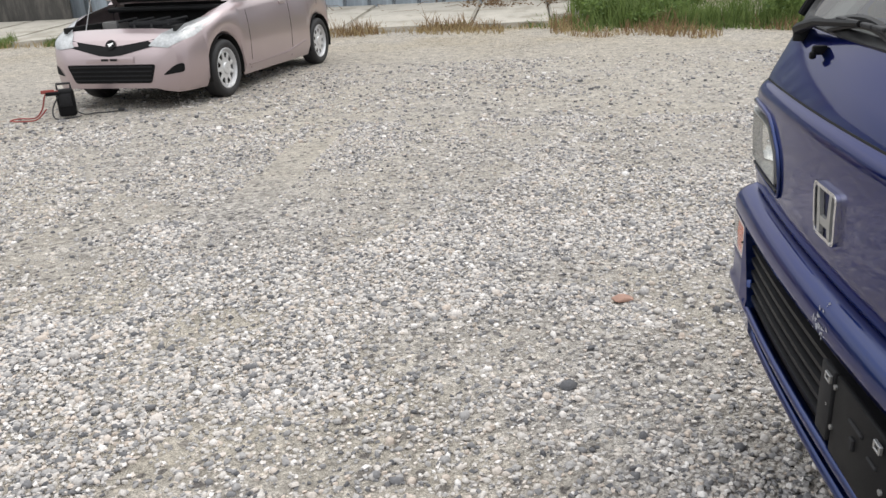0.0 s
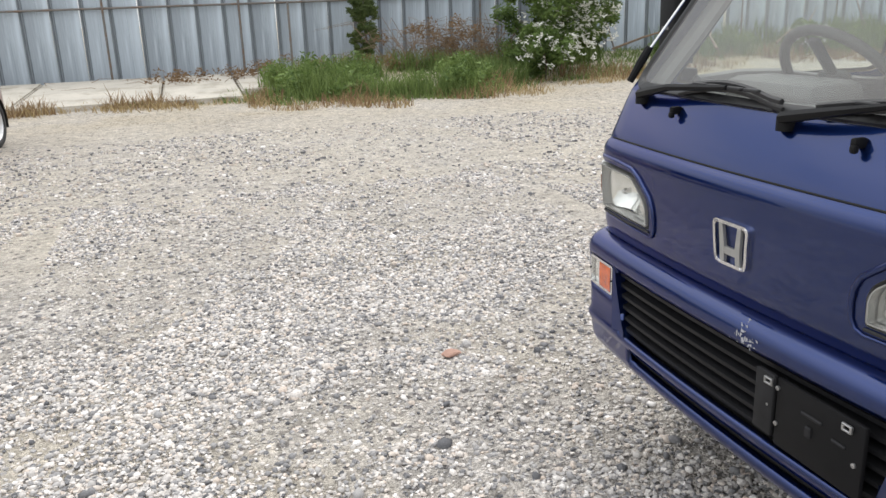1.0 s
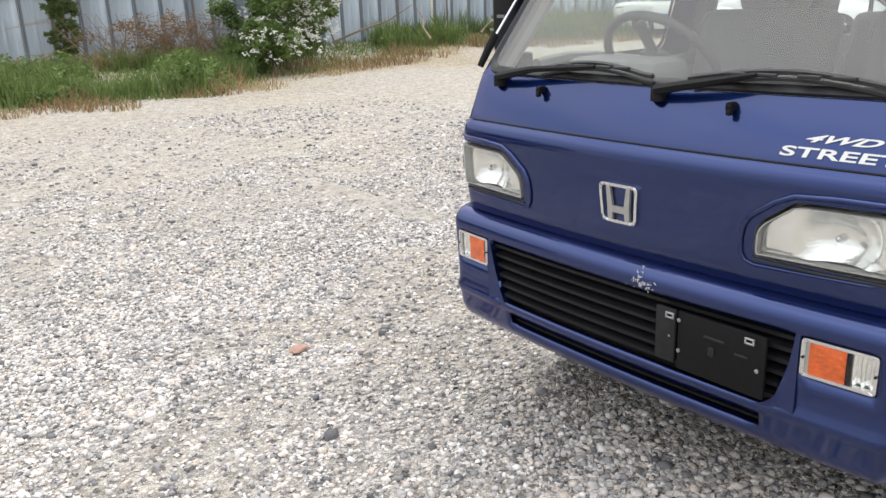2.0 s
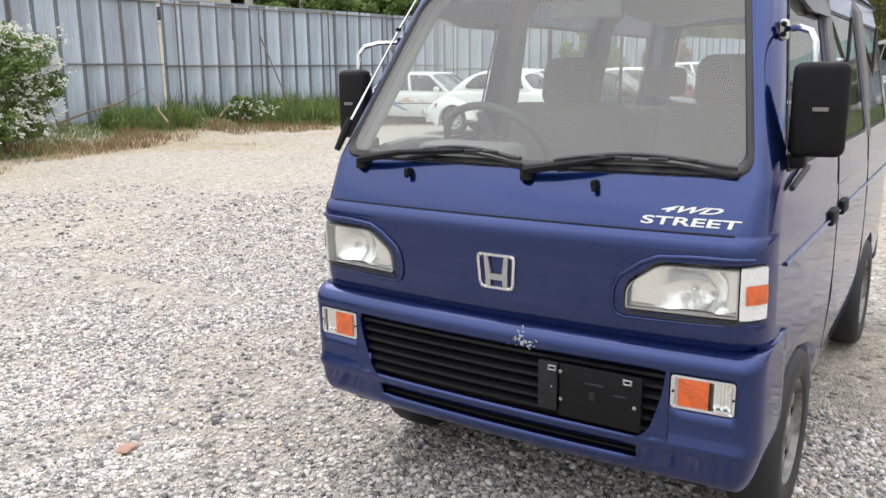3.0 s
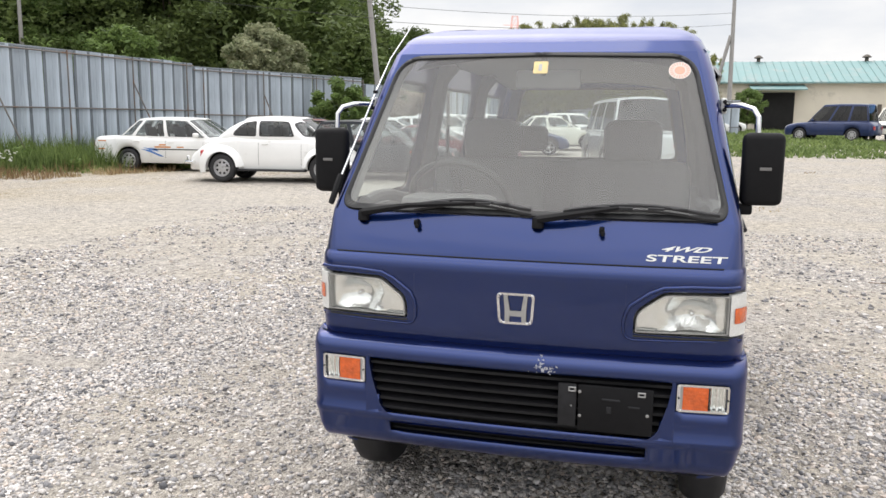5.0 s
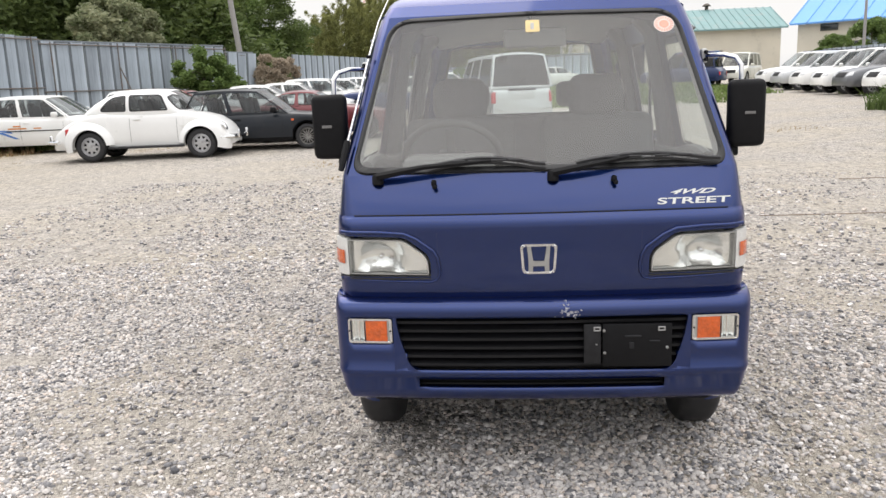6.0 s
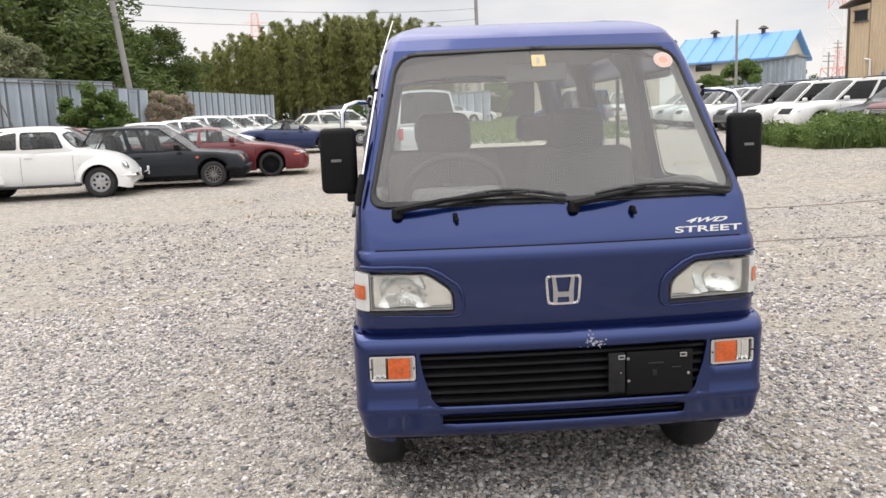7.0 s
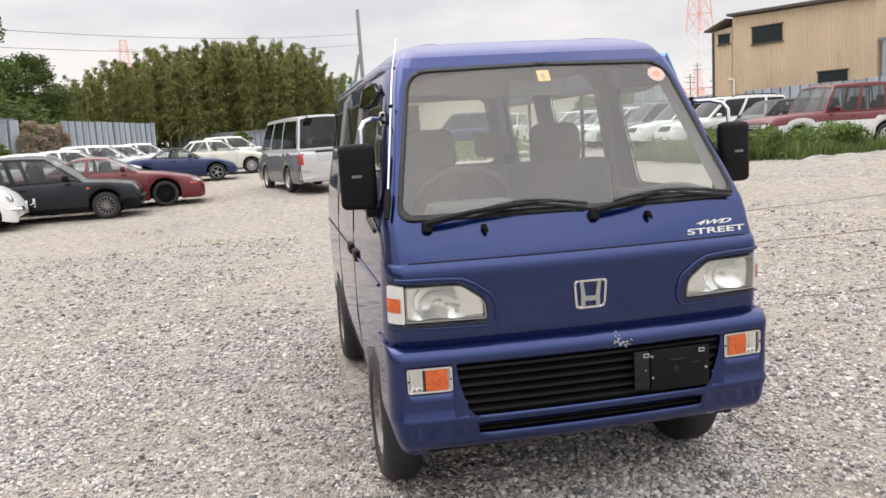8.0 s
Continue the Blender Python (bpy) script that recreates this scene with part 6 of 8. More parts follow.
bm = bmesh.new()
box(bm, (-2.34, 0.45, 1.84), (0.10, 0.20, 0.12), 0.04)
tube(bm, [(-2.30, 0.45, 1.84), (-2.20, 0.45, 1.96)], 0.012, 6)
part("reversing_mirror", bm, "plastic", van2)
bm = bmesh.new()
tube(bm, [(-2.2, 0.55, 0.30), (-2.46, 0.55, 0.30)], 0.03, 10)
part("exhaust_tip", bm, "chrome", van2)

SEDAN = [(-2.2, 0.86), (-1.4, 0.95), (0.8, 0.92), (1.6, 0.80), (2.05, 0.68), (2.15, 0.60)]
HATCH = [(-1.85, 0.78), (-1.7, 0.95), (0.85, 0.94), (1.5, 0.84), (1.85, 0.68), (1.95, 0.58)]


def sedan(at, paint, label, yaw=ROW, z=0.2, group="cars along the fence"):
    return car("saloon", label, at, yaw, 4.35, 1.69, 1.40, 2.60, 0.86, 0.30, SEDAN, (0.86,), (-1.45,), (0.20, -0.95), paint, z=z, pillars=(0.48, 0.84), wr=0.70, fascia=0.76, plan=0.12, group=group,
               lamps=[[(0.46, 0.58), (0.74, 0.60), (0.74, 0.70), (0.50, 0.68)]], grille=[(-0.36, 0.58), (0.36, 0.58), (0.34, 0.66), (-0.34, 0.66)])


def hatch(at, paint, label, yaw=ROW, z=0.2, group="cars along the fence"):
    return car("hatchback", label, at, yaw, 3.80, 1.66, 1.47, 2.45, 0.74, 0.29, HATCH, (0.90,), (-1.66,), (0.22, -1.30), paint, z=z, pillars=(0.46, 0.80), wr=0.70, fascia=0.76, plan=0.13, group=group)


def wagon(at, paint, label, yaw=90.0, z=0.42, group="cars along the far verge", H=1.74, L=4.55, roof_end=-1.95, rack=True, glass="glass_dark", name="estate_car", lower=None):
    return car(name, label, at, yaw, L, 1.76, H, 2.68, 0.86, 0.345, [(-2.3, 0.92), (-2.1, 1.04), (0.85, 1.02), (1.5, 0.97), (1.95, 0.88), (2.2, 0.74)], (0.95,), (-2.10,), (0.18, roof_end), paint, z=z, pillars=(0.36, 0.68), wr=0.76, sill=0.32, fascia=0.84,
               group=group, rack=rack, plan=0.06, glass=glass, rear_glass=glass, lamps=[[(0.48, 0.70), (0.78, 0.72), (0.78, 0.86), (0.50, 0.84)]], grille=[(-0.40, 0.66), (0.40, 0.66), (0.42, 0.84), (-0.42, 0.84)], lower=lower)


sedan((21.0, 9.6), "paint_red", "faded red saloon in the row by the fence", z=0.12)
hatch((18.9, 9.3), "paint_white", "white hatchback tucked behind the charcoal hatchback", z=0.10)
sedan((23.6, 8.0), "paint_white", "white saloon in the row by the fence", z=0.20)
sedan((26.0, 7.6), "paint_white", "white saloon in the row by the fence", z=0.26)
hatch((28.6, 7.2), "paint_white", "white hatchback in the row by the fence", z=0.32)
sedan((31.4, 6.9), "paint_white", "white saloon in the row by the fence", z=0.38)
sedan((34.6, 6.6), "paint_white", "white saloon in the row by the fence", z=0.44)
sedan((31.0, 3.4), "paint_cream", "pale cream saloon behind the roadster", z=0.37)
hatch((34.8, 2.8), "paint_white", "white hatchback behind the roadster", z=0.45)
hatch((20.0, 13.2), "paint_white", "white hatchback behind the vintage car", z=0.05)
sedan((56.0, -4.6), "paint_white", "white saloon on the far grass", yaw=-60, z=0.85, group="cars on the far grass")
sedan((53.0, -3.2), "paint_white", "white saloon on the far grass", yaw=-70, z=0.82, group="cars on the far grass")

# the row on the verge, noses to the yard
suv, S = car("off_road_car", "dark red over white off-roader in tall grass", (17.75, -14.15), 90, 4.75, 1.80, 1.87, 2.70, 0.92, 0.36, [(-2.4, 0.95), (-2.2, 1.07), (0.55, 1.09), (1.4, 1.07), (2.0, 1.02), (2.16, 0.94), (2.27, 0.80)], (0.58,), (-2.20,), (0.20, -2.08), "paint_red", z=0.33,
             pillars=(0.36, 0.68), wr=0.80, sill=0.36, fascia=0.90, group="cars along the far verge", plan=0.04, glass="car_glass", lower=("paint_white", 3), lamps=[[(0.52, 0.74), (0.70, 0.74), (0.70, 0.86), (0.52, 0.86)]])
S["patch"]("lamp_bar", round_poly([(-0.70, 0.70), (0.70, 0.70), (0.70, 0.88), (-0.70, 0.88)], 0.03, 3), S["front"](0.010), "plastic", "black grille panel", 3, suv)
for s in (1, -1):
    S["patch"]("headlamp", [(s * 0.46, 0.74), (s * 0.66, 0.74), (s * 0.66, 0.85), (s * 0.46, 0.85)], S["front"](0.022), "bezel", "", 2, suv)
    S["patch"]("turn_signal", [(s * 0.62, 0.66), (s * 0.76, 0.66), (s * 0.76, 0.71), (s * 0.62, 0.71)], S["front"](0.02), "amber", "", 2, suv)
for zz in (0.76, 0.80, 0.84):
    S["patch"]("grille_bar", [(-0.42, zz), (0.42, zz), (0.42, zz + 0.012), (-0.42, zz + 0.012)], S["front"](0.02), "steel", "", 2, suv)
S["patch"]("chrome_bumper", round_poly([(-0.82, 0.46), (0.82, 0.46), (0.82, 0.62), (-0.82, 0.62)], 0.03, 3), S["front"](0.012), "silver_print", "", 3, suv)
car("hatchback", "dark estate between the off-roader and a white estate", (20.2, -14.2), 90, 4.3, 1.72, 1.50, 2.6, 0.84, 0.31, SEDAN, (0.86,), (-1.9,), (0.20, -1.7), "paint_black", z=0.42, pillars=(0.4, 0.72), wr=0.72, group="cars along the far verge")
wagon((23.0, -14.1), "paint_white", "white estate car with dark rear glass in tall grass")
wagon((25.8, -14.2), "paint_white", "white off-roader with a dark grille", H=1.78)
wagon((28.4, -14.2), "paint_grey", "dark grey off-roader with roof rails", H=1.82)
wagon((31.2, -14.4), "paint_white", "white pickup-bodied off-roader on the verge", H=1.76, glass="car_glass")
wagon((34.0, -14.5), "paint_white", "white estate car on the verge", z=0.46, glass="car_glass")
wagon((36.9, -14.6), "paint_silver", "silver minivan on the verge", H=1.70, z=0.50, rack=False, glass="car_glass", name="minivan")
wagon((40.0, -14.8), "paint_white", "white estate car on the verge", z=0.56, glass="car_glass")
wagon((47.0, -13.5), "paint_cream", "cream estate car at the end of the row", yaw=150, z=0.70, H=1.85, glass="car_glass", rack=False)
wagon((45.0, -9.8), "paint_navy", "dark blue van at the end of the row", yaw=60, z=0.66, H=1.98, rack=False, name="panel_van")

# battery charger with its leads in front of the pink car
charger = thing("battery_charger", "black portable battery charger with red and black leads", "charger", m=pose(-4.95, 5.88, 0.0, 0, 0, 25))
bm = bmesh.new()
box(bm, (0, 0, 0.14), (0.16, 0.12, 0.26), 0.03, None, 3)
part("case", bm, "plastic", charger)
bm = bmesh.new()
tube(bm, [(-0.06, 0, 0.27), (-0.06, 0, 0.32), (0.06, 0, 0.32), (0.06, 0, 0.27)], 0.012, 6)
part("handle", bm, "rubber", charger)
bm = bmesh.new()
box(bm, (0.0, -0.064, 0.17), (0.11, 0.01, 0.12), 0.004)
part("front_panel", bm, "worn_plastic", charger)
M["lead_red"] = mat("red_cable", (0.30, 0.06, 0.05), 0.6)
rnd = random.Random(9)
for mt, pts in (("lead_red", [(-0.05, -0.05, 0.26), (-0.16, -0.05, 0.24), (-0.22, -0.02, 0.10), (-0.30, 0, 0.02), (-0.45, 0.08, 0.015), (-0.52, 0.0, 0.015), (-0.42, -0.10, 0.015), (-0.28, -0.08, 0.015), (-0.18, -0.04, 0.10)]),
                ("rubber", [(-0.05, -0.06, 0.22), (-0.12, -0.10, 0.10), (-0.10, -0.16, 0.015), (0.05, -0.18, 0.015), (0.12, -0.10, 0.015)]),
                ("rubber", [(0.07, 0, 0.05), (0.15, -0.04, 0.015), (0.25, 0.0, 0.012), (0.36, -0.03, 0.012), (0.45, 0.0, 0.012)])):
    bm = bmesh.new()
    P_ = [Vector(p) for p in pts]
    fine = []
    for i in range(len(P_) - 1):
        p0, p1, p2, p3 = P_[max(i - 1, 0)], P_[i], P_[i + 1], P_[min(i + 2, len(P_) - 1)]
        for k in range(5):
            t = k / 5
            fine.append(0.5 * ((2 * p1) + (p2 - p0) * t + (2 * p0 - 5 * p1 + 4 * p2 - p3) * t * t + (3 * p1 - p0 - 3 * p2 + p3) * t ** 3))
    fine.append(P_[-1])
    tube(bm, fine, 0.007, 6)
    part("lead", bm, mt, charger)
for x, y, z, mt in ((-0.14, -0.05, 0.26, "lead_red"), (-0.10, -0.07, 0.24, "plastic")):
    bm = bmesh.new()
    box(bm, (x, y, z), (0.12, 0.025, 0.035), 0.008)
    part("clamp", bm, mt, charger)
bm = bmesh.new()
box(bm, (0.48, 0.0, 0.02), (0.06, 0.035, 0.03), 0.008)
part("plug", bm, "rubber", charger)

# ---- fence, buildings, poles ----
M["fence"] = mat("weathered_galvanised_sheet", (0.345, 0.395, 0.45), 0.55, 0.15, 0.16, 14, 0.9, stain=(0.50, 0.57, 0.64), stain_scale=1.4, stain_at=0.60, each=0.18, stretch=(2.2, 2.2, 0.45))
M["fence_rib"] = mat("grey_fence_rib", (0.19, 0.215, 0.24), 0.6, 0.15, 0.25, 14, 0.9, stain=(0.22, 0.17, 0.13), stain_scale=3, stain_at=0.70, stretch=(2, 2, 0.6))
M["pipe"] = mat("rusty_scaffold_pipe", (0.17, 0.16, 0.15), 0.6, 0.3, 0.2, 20, 3, stain=(0.19, 0.12, 0.08), stain_scale=4, stain_at=0.58)
M["pipe_yellow"] = mat("yellow_rusty_post", (0.50, 0.36, 0.14), 0.6, 0.1, 0.2, 20, 3, stain=(0.22, 0.12, 0.07), stain_scale=5, stain_at=0.54)
M["concrete"] = mat("pale_broken_concrete", (0.43, 0.40, 0.35), 0.9, 0, 0.16, 30, 1.5, bump=0.5, bump_scale=40, stain=(0.29, 0.265, 0.22), stain_scale=1.6, stain_at=0.56)
M["slab_grey"] = mat("grey_broken_concrete", (0.31, 0.30, 0.28), 0.9, 0, 0.25, 30, 1.5, bump=0.6, bump_scale=30, stain=(0.20, 0.185, 0.155), stain_scale=2.2, stain_at=0.54)
M["pole"] = mat("grey_concrete_pole", (0.30, 0.29, 0.28), 0.85, 0, 0.12, 30, 1.5)
M["wire"] = mat("dark_cable", (0.04, 0.04, 0.045), 0.7)
M["cream_wall"] = mat("cream_rendered_wall", (0.60, 0.56, 0.47), 0.85, 0, 0.08, 20, 0.8, stain=(0.42, 0.39, 0.33), stain_scale=0.9, stain_at=0.66)
M["teal_roof"] = mat("teal_painted_roof_sheet", (0.17, 0.29, 0.29), 0.5, 0.1, 0.1, 12, 0.6, stain=(0.26, 0.30, 0.29), stain_scale=0.7, stain_at=0.62)
M["blue_roof"] = mat("bright_blue_roof_sheet", (0.13, 0.34, 0.72), 0.5, 0.0, 0.06, 12, 0.5)
M["brown_sheet"] = mat("tan_corrugated_sheet", (0.60, 0.475, 0.33), 0.6, 0.1, 0.10, 12, 0.6, stain=(0.46, 0.34, 0.22), stain_scale=0.8, stain_at=0.66, stretch=(2, 2, 0.4))
M["dark_trim"] = mat("dark_brown_trim", (0.09, 0.075, 0.06), 0.7, vary=0.2)
M["dark_pane"] = mat("dark_window_glass", (0.03, 0.035, 0.04), 0.12, 0, 0.2, coat=0.6)
M["roof_tile"] = mat("grey_roof_tile", (0.20, 0.195, 0.19), 0.7, 0, 0.15, 12, 1.0)
# distance haze is put into this red by lightening its base colour
M["tower_red"] = mat("haze_paled_red_lattice", (0.74, 0.33, 0.28), 0.6, vary=0.1)
M["tower_white"] = mat("white_lattice", (0.72, 0.72, 0.72), 0.6, vary=0.08)


def panel_mesh():
    """One fence sheet, 0.585 m wide and 1 m high, with a raised double rib at its edge."""
    prof = [(0, 0.0), (0.012, -0.035), (0.030, -0.035), (0.040, -0.012), (0.052, -0.012), (0.062, -0.035), (0.080, -0.035), (0.092, 0.0), (0.33, 0.004), (0.345, 0.012), (0.36, 0.004), (0.585, 0.0)]
    v = [(x, y, z) for z in (0, 1) for x, y in prof]
    n = len(prof)
    me = bpy.data.meshes.new("panel")
    me.from_pydata(v, [], [(i, i + 1, n + i + 1, n + i) for i in range(n - 1)])
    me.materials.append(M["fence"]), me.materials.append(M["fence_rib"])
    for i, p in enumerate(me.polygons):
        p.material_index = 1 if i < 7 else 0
    return me


PANEL = panel_mesh()
fence = thing("sheet_metal_fence", "tall blue-grey corrugated steel fence with pipe rails and rusty posts", "fence", kind="structure")


def fence_run(p, q, z0, z1, base, rng, posts=True, rails=True, lean=0.0, brace_every=2):
    """A straight run of sheets between two places of the plan; z0 and z1 are its top heights at the ends."""
    p, q = Vector((*p, 0)), Vector((*q, 0))
    d = (q - p).normalized()
    L = (q - p).length
    yaw = math.degrees(math.atan2(d.y, d.x))
    back = Vector((-d.y, d.x, 0))
    n = max(1, round(L / 0.585))
    for k in range(n):
        a = p + d * (L * k / n)
        zt = z0 + (z1 - z0) * k / n + rng.uniform(-0.015, 0.015)
        zb = base(a.x, a.y) - 0.05
        ob = new("panel", PANEL)
        ob.parent = fence
        ob.matrix_basis = pose(a.x, a.y, zb, lean + rng.uniform(-0.5, 0.5), rng.uniform(-0.4, 0.4) + lean * 0.6, yaw) @ Matrix.Diagonal((L / n / 0.585, 1, zt - zb, 1))
    top = lambda s: z0 + (z1 - z0) * s / L
    if rails:
        for h in (-0.10, -1.72):
            bm = bmesh.new()
            tube(bm, [p + d * s - back * 0.065 + Vector((0, 0, top(s) + h)) for s in (0, L / 2, L)], 0.024, 6)
            part("rail", bm, "pipe", fence)
        bm = bmesh.new()
        box(bm, (L / 2, 0.01, 0), (L, 0.05, 0.07), 0.008, Matrix.Translation(p + Vector((0, 0, z0))) @ pose(0, 0, 0, 0, 0, yaw))
        part("top_cap", bm, "fence_rib", fence)
    if posts:
        s, k = 0.4, 0
        while s < L:
            a = p + d * s - back * 0.10
            zb = base(a.x, a.y)
            bm = bmesh.new()
            tube(bm, [(a.x, a.y, zb - 0.1), (a.x, a.y, top(s) - 0.02)], 0.026, 6)
            part("post", bm, "pipe_yellow" if k == 4 and L > 20 else "pipe", fence)
            if k % brace_every == 1 and a.x > 8:
                b = a - back * 1.1 + d * 0.25
                bm = bmesh.new()
                tube(bm, [(a.x, a.y, top(s) - 0.85), (b.x, b.y, base(b.x, b.y))], 0.024, 6)
                part("brace", bm, "pipe", fence)
            s += 2.8
            k += 1


rng = random.Random(3)
A_, B_, C_, D_, E_, F_ = (-17.0, 17.9), (12.6, 17.35), (24.6, 16.1), (32.6, 12.4), (36.0, 10.3), (45.0, 7.6)
fence_run(A_, B_, 3.40, 3.48, ground_z, rng)
fence_run((12.6, 17.25), C_, 3.44, 3.50, ground_z, rng)
fence_run(C_, D_, 3.36, 3.32, ground_z, rng)
fence_run(D_, (34.2, 11.6), 3.10, 3.05, ground_z, rng, posts=False, lean=2.0)
fence_run(E_, F_, 3.02, 3.0, ground_z, rng, rails=False, posts=False)
fence_run((70.0, 10.0), (60.5, 1.0), 2.6, 2.55, ground_z, rng, posts=False)
fence_run((60.5, 1.0), (53.0, -1.5), 2.75, 2.95, ground_z, rng, posts=False)
fence_run((53.0, -1.5), (53.0, -5.9), 2.95, 3.05, ground_z, rng, posts=False)
fence_run((48.0, -18.6), (20.5, -20.3), 2.55, 2.55, ground_z, rng, posts=False, rails=False)

# broken concrete apron along the fence
apron = tagged(new("concrete_apron", None), "pale broken concrete apron below the fence", "pavement", kind="structure")
rnd = random.Random(12)
x = -17.0
while x < 0.4:
    w = rnd.uniform(1.3, 2.4)
    y0 = 13.4 + rnd.uniform(-0.15, 0.15) + max(0, x + 1.2) * 0.75
    bm = bmesh.new()
    pts = [(x + 0.02, y0 + rnd.uniform(-0.08, 0.08)), (x + w * 0.35, y0 + rnd.uniform(-0.2, 0.12)), (x + w * 0.7, y0 + rnd.uniform(-0.2, 0.2)), (x + w - 0.02, y0 + rnd.uniform(-0.08, 0.08)), (x + w - 0.02, 17.25), (x + 0.02, 17.25)]
    top = [bm.verts.new((a, b, 0.10 + (b - 13.6) * 0.045)) for a, b in pts]
    bot = [bm.verts.new((a, b - 0.02, -0.05)) for a, b in pts]
    bm.faces.new(top)
    for i in range(6):
        bm.faces.new((top[i], bot[i], bot[(i + 1) % 6], top[(i + 1) % 6]))
    bmesh.ops.bevel(bm, geom=[e for e in bm.edges if abs(e.verts[0].co.z - e.verts[1].co.z) < 0.25 and min(v.co.z for v in e.verts) > 0.05], offset=0.03, segments=2, affect="EDGES")
    part("slab", bm, "concrete", apron)
    x += w
# dark grey wall with paler patches, below the far end of the fence
M["dark_block"] = mat("dark_grey_concrete", (0.075, 0.072, 0.068), 0.85, 0, 0.3, 12, 1.2, bump=0.3, bump_scale=30, stain=(0.14, 0.13, 0.12), stain_scale=2.0, stain_at=0.58, stretch=(3, 3, 0.5))
dark_wall = tagged(new("wall_block", None), "low dark stained concrete wall before the fence", "wall", kind="structure")
bm = bmesh.new()
box(bm, (-14.1, 17.12, 0.95), (5.8, 0.16, 1.9), 0.02)
part("wall_body", bm, "dark_block", dark_wall)
# low broken slab at the verge
slab = thing("concrete_slab", "low pale broken concrete slab at the edge of the grass", "slab", m=pose(13.6, -11.6, ground_z(13.6, -11.6), 0, 0, -52))


def slab_point(u, v):
    w = slab.matrix_basis @ Vector((u, v, 0))
    h = 0.15 * (1 - v ** 4) * (1 - ((u - 1.65) / 2.85) ** 8) * (0.75 + 0.45 * noise.noise((u, v, 7))) + 0.05 * noise.noise((u * 2.3, v * 2.3, 2)) + 0.03 * noise.noise((u * 7, v * 7, 4)) - 0.07
    return (u, v, ground_z(w.x, w.y) - w.z + h)


part("slab_body", split_grid([[slab_point(u, v) for v in np.linspace(-1.0, 1.0, 22)] for u in np.linspace(-1.2, 4.5, 56)], lambda i, j: "s")["s"], "slab_grey", slab, smooth=60)


def corrugated(bm, p, q, z0, z1a, z1b, pitch=0.15, depth=0.03):
    """A corrugated wall sheet between two places of the plan, its top sloping from z1a to z1b."""
    p, q = Vector((*p, 0)), Vector((*q, 0))
    d = (q - p)
    L = d.length
    d.normalize()
    out = Vector((d.y, -d.x, 0))
    n = int(L / (pitch / 4))
    low, high = [], []
    for k in range(n + 1):
        s = L * k / n
        a = p + d * s + out * (depth * (1 if (k % 4) in (1, 2) else 0))
        low.append(bm.verts.new((a.x, a.y, z0)))
        high.append(bm.verts.new((a.x, a.y, z1a + (z1b - z1a) * s / L)))
    for k in range(n):
        bm.faces.new((low[k], low[k + 1], high[k + 1], high[k]))


def wall_item(parent, nm, p, q, s0, s1, z0, z1, material, proud=0.05, thick=0.08, label=""):
    """A flat item on a wall from p to q, from s0 to s1 along it."""
    p, q = Vector((*p, 0)), Vector((*q, 0))
    d = (q - p).normalized()
    out = Vector((d.y, -d.x, 0))
    yaw = math.degrees(math.atan2(d.y, d.x))
    c = p + d * (s0 + s1) / 2 + out * proud
    bm = bmesh.new()
    box(bm, (0, 0, 0), (s1 - s0, thick, z1 - z0), 0.01, Matrix.Translation((c.x, c.y, (z0 + z1) / 2)) @ pose(0, 0, 0, 0, 0, yaw), 1)
    return part(nm, bm, material, parent, label)


# tan corrugated workshop
shop = thing("workshop", "tan corrugated steel workshop with a sloping dark roof edge", "building")
P1, P2 = (32.0, -19.1), (25.2, -22.0)
Pm = tuple(P1[i] + (P2[i] - P1[i]) * 0.13 for i in (0, 1))
bm = bmesh.new()
corrugated(bm, P1, Pm, 0.3, 5.35, 5.45)
corrugated(bm, Pm, P2, 0.3, 5.85, 5.70)
part("wall", bm, "brown_sheet", shop, smooth=0, doubles=False)
bm = bmesh.new()
B1, B2 = (P1[0] + 4.0, P1[1] - 8.0), (P2[0] + 3.2, P2[1] - 7.5)
corrugated(bm, B1, P1, 0.3, 5.2, 5.35)
corrugated(bm, P2, B2, 0.3, 5.70, 5.6)
part("side_wall", bm, "brown_sheet", shop, smooth=0, doubles=False)
bm = bmesh.new()
extrude_poly(bm, [(Pm[0], Pm[1] + 0.3, 5.92), (P2[0] - 0.25, P2[1] + 0.25, 5.78), (B2[0], B2[1], 5.7), (B1[0], B1[1], 5.8)], (0, 0, 0.10))
part("roof", bm, "dark_trim", shop)
bm = bmesh.new()
extrude_poly(bm, [(P1[0] + 0.3, P1[1] + 0.35, 5.36), (Pm[0], Pm[1] + 0.35, 5.75), (Pm[0] + 1, Pm[1] - 3, 5.75), (P1[0] + 1.3, P1[1] - 3, 5.36)], (0, 0, 0.08))
part("porch_roof", bm, "dark_trim", shop)
for s0, s1, z0, z1 in ((0.25, 0.85, 4.75, 5.15), (2.0, 3.45, 4.55, 5.25), (5.05, 6.3, 2.55, 3.05)):
    wn_ = wall_item(shop, "window", P1, P2, s0, s1, z0, z1, "dark_pane", 0.04, 0.06, "dark window")
    wall_item(wn_, "window_sill", P1, P2, s0 - 0.05, s1 + 0.05, z0 - 0.06, z0, "dark_trim", 0.06, 0.10)
    wall_item(wn_, "window_head", P1, P2, s0 - 0.05, s1 + 0.05, z1, z1 + 0.05, "dark_trim", 0.06, 0.10)
bm = bmesh.new()
tube(bm, [(30.95, -19.45, 2.4), (30.95, -19.45, 3.1), (31.2, -19.35, 3.15)], 0.05, 8)
part("vent_pipe", bm, "sticker_white", shop)
bm = bmesh.new()
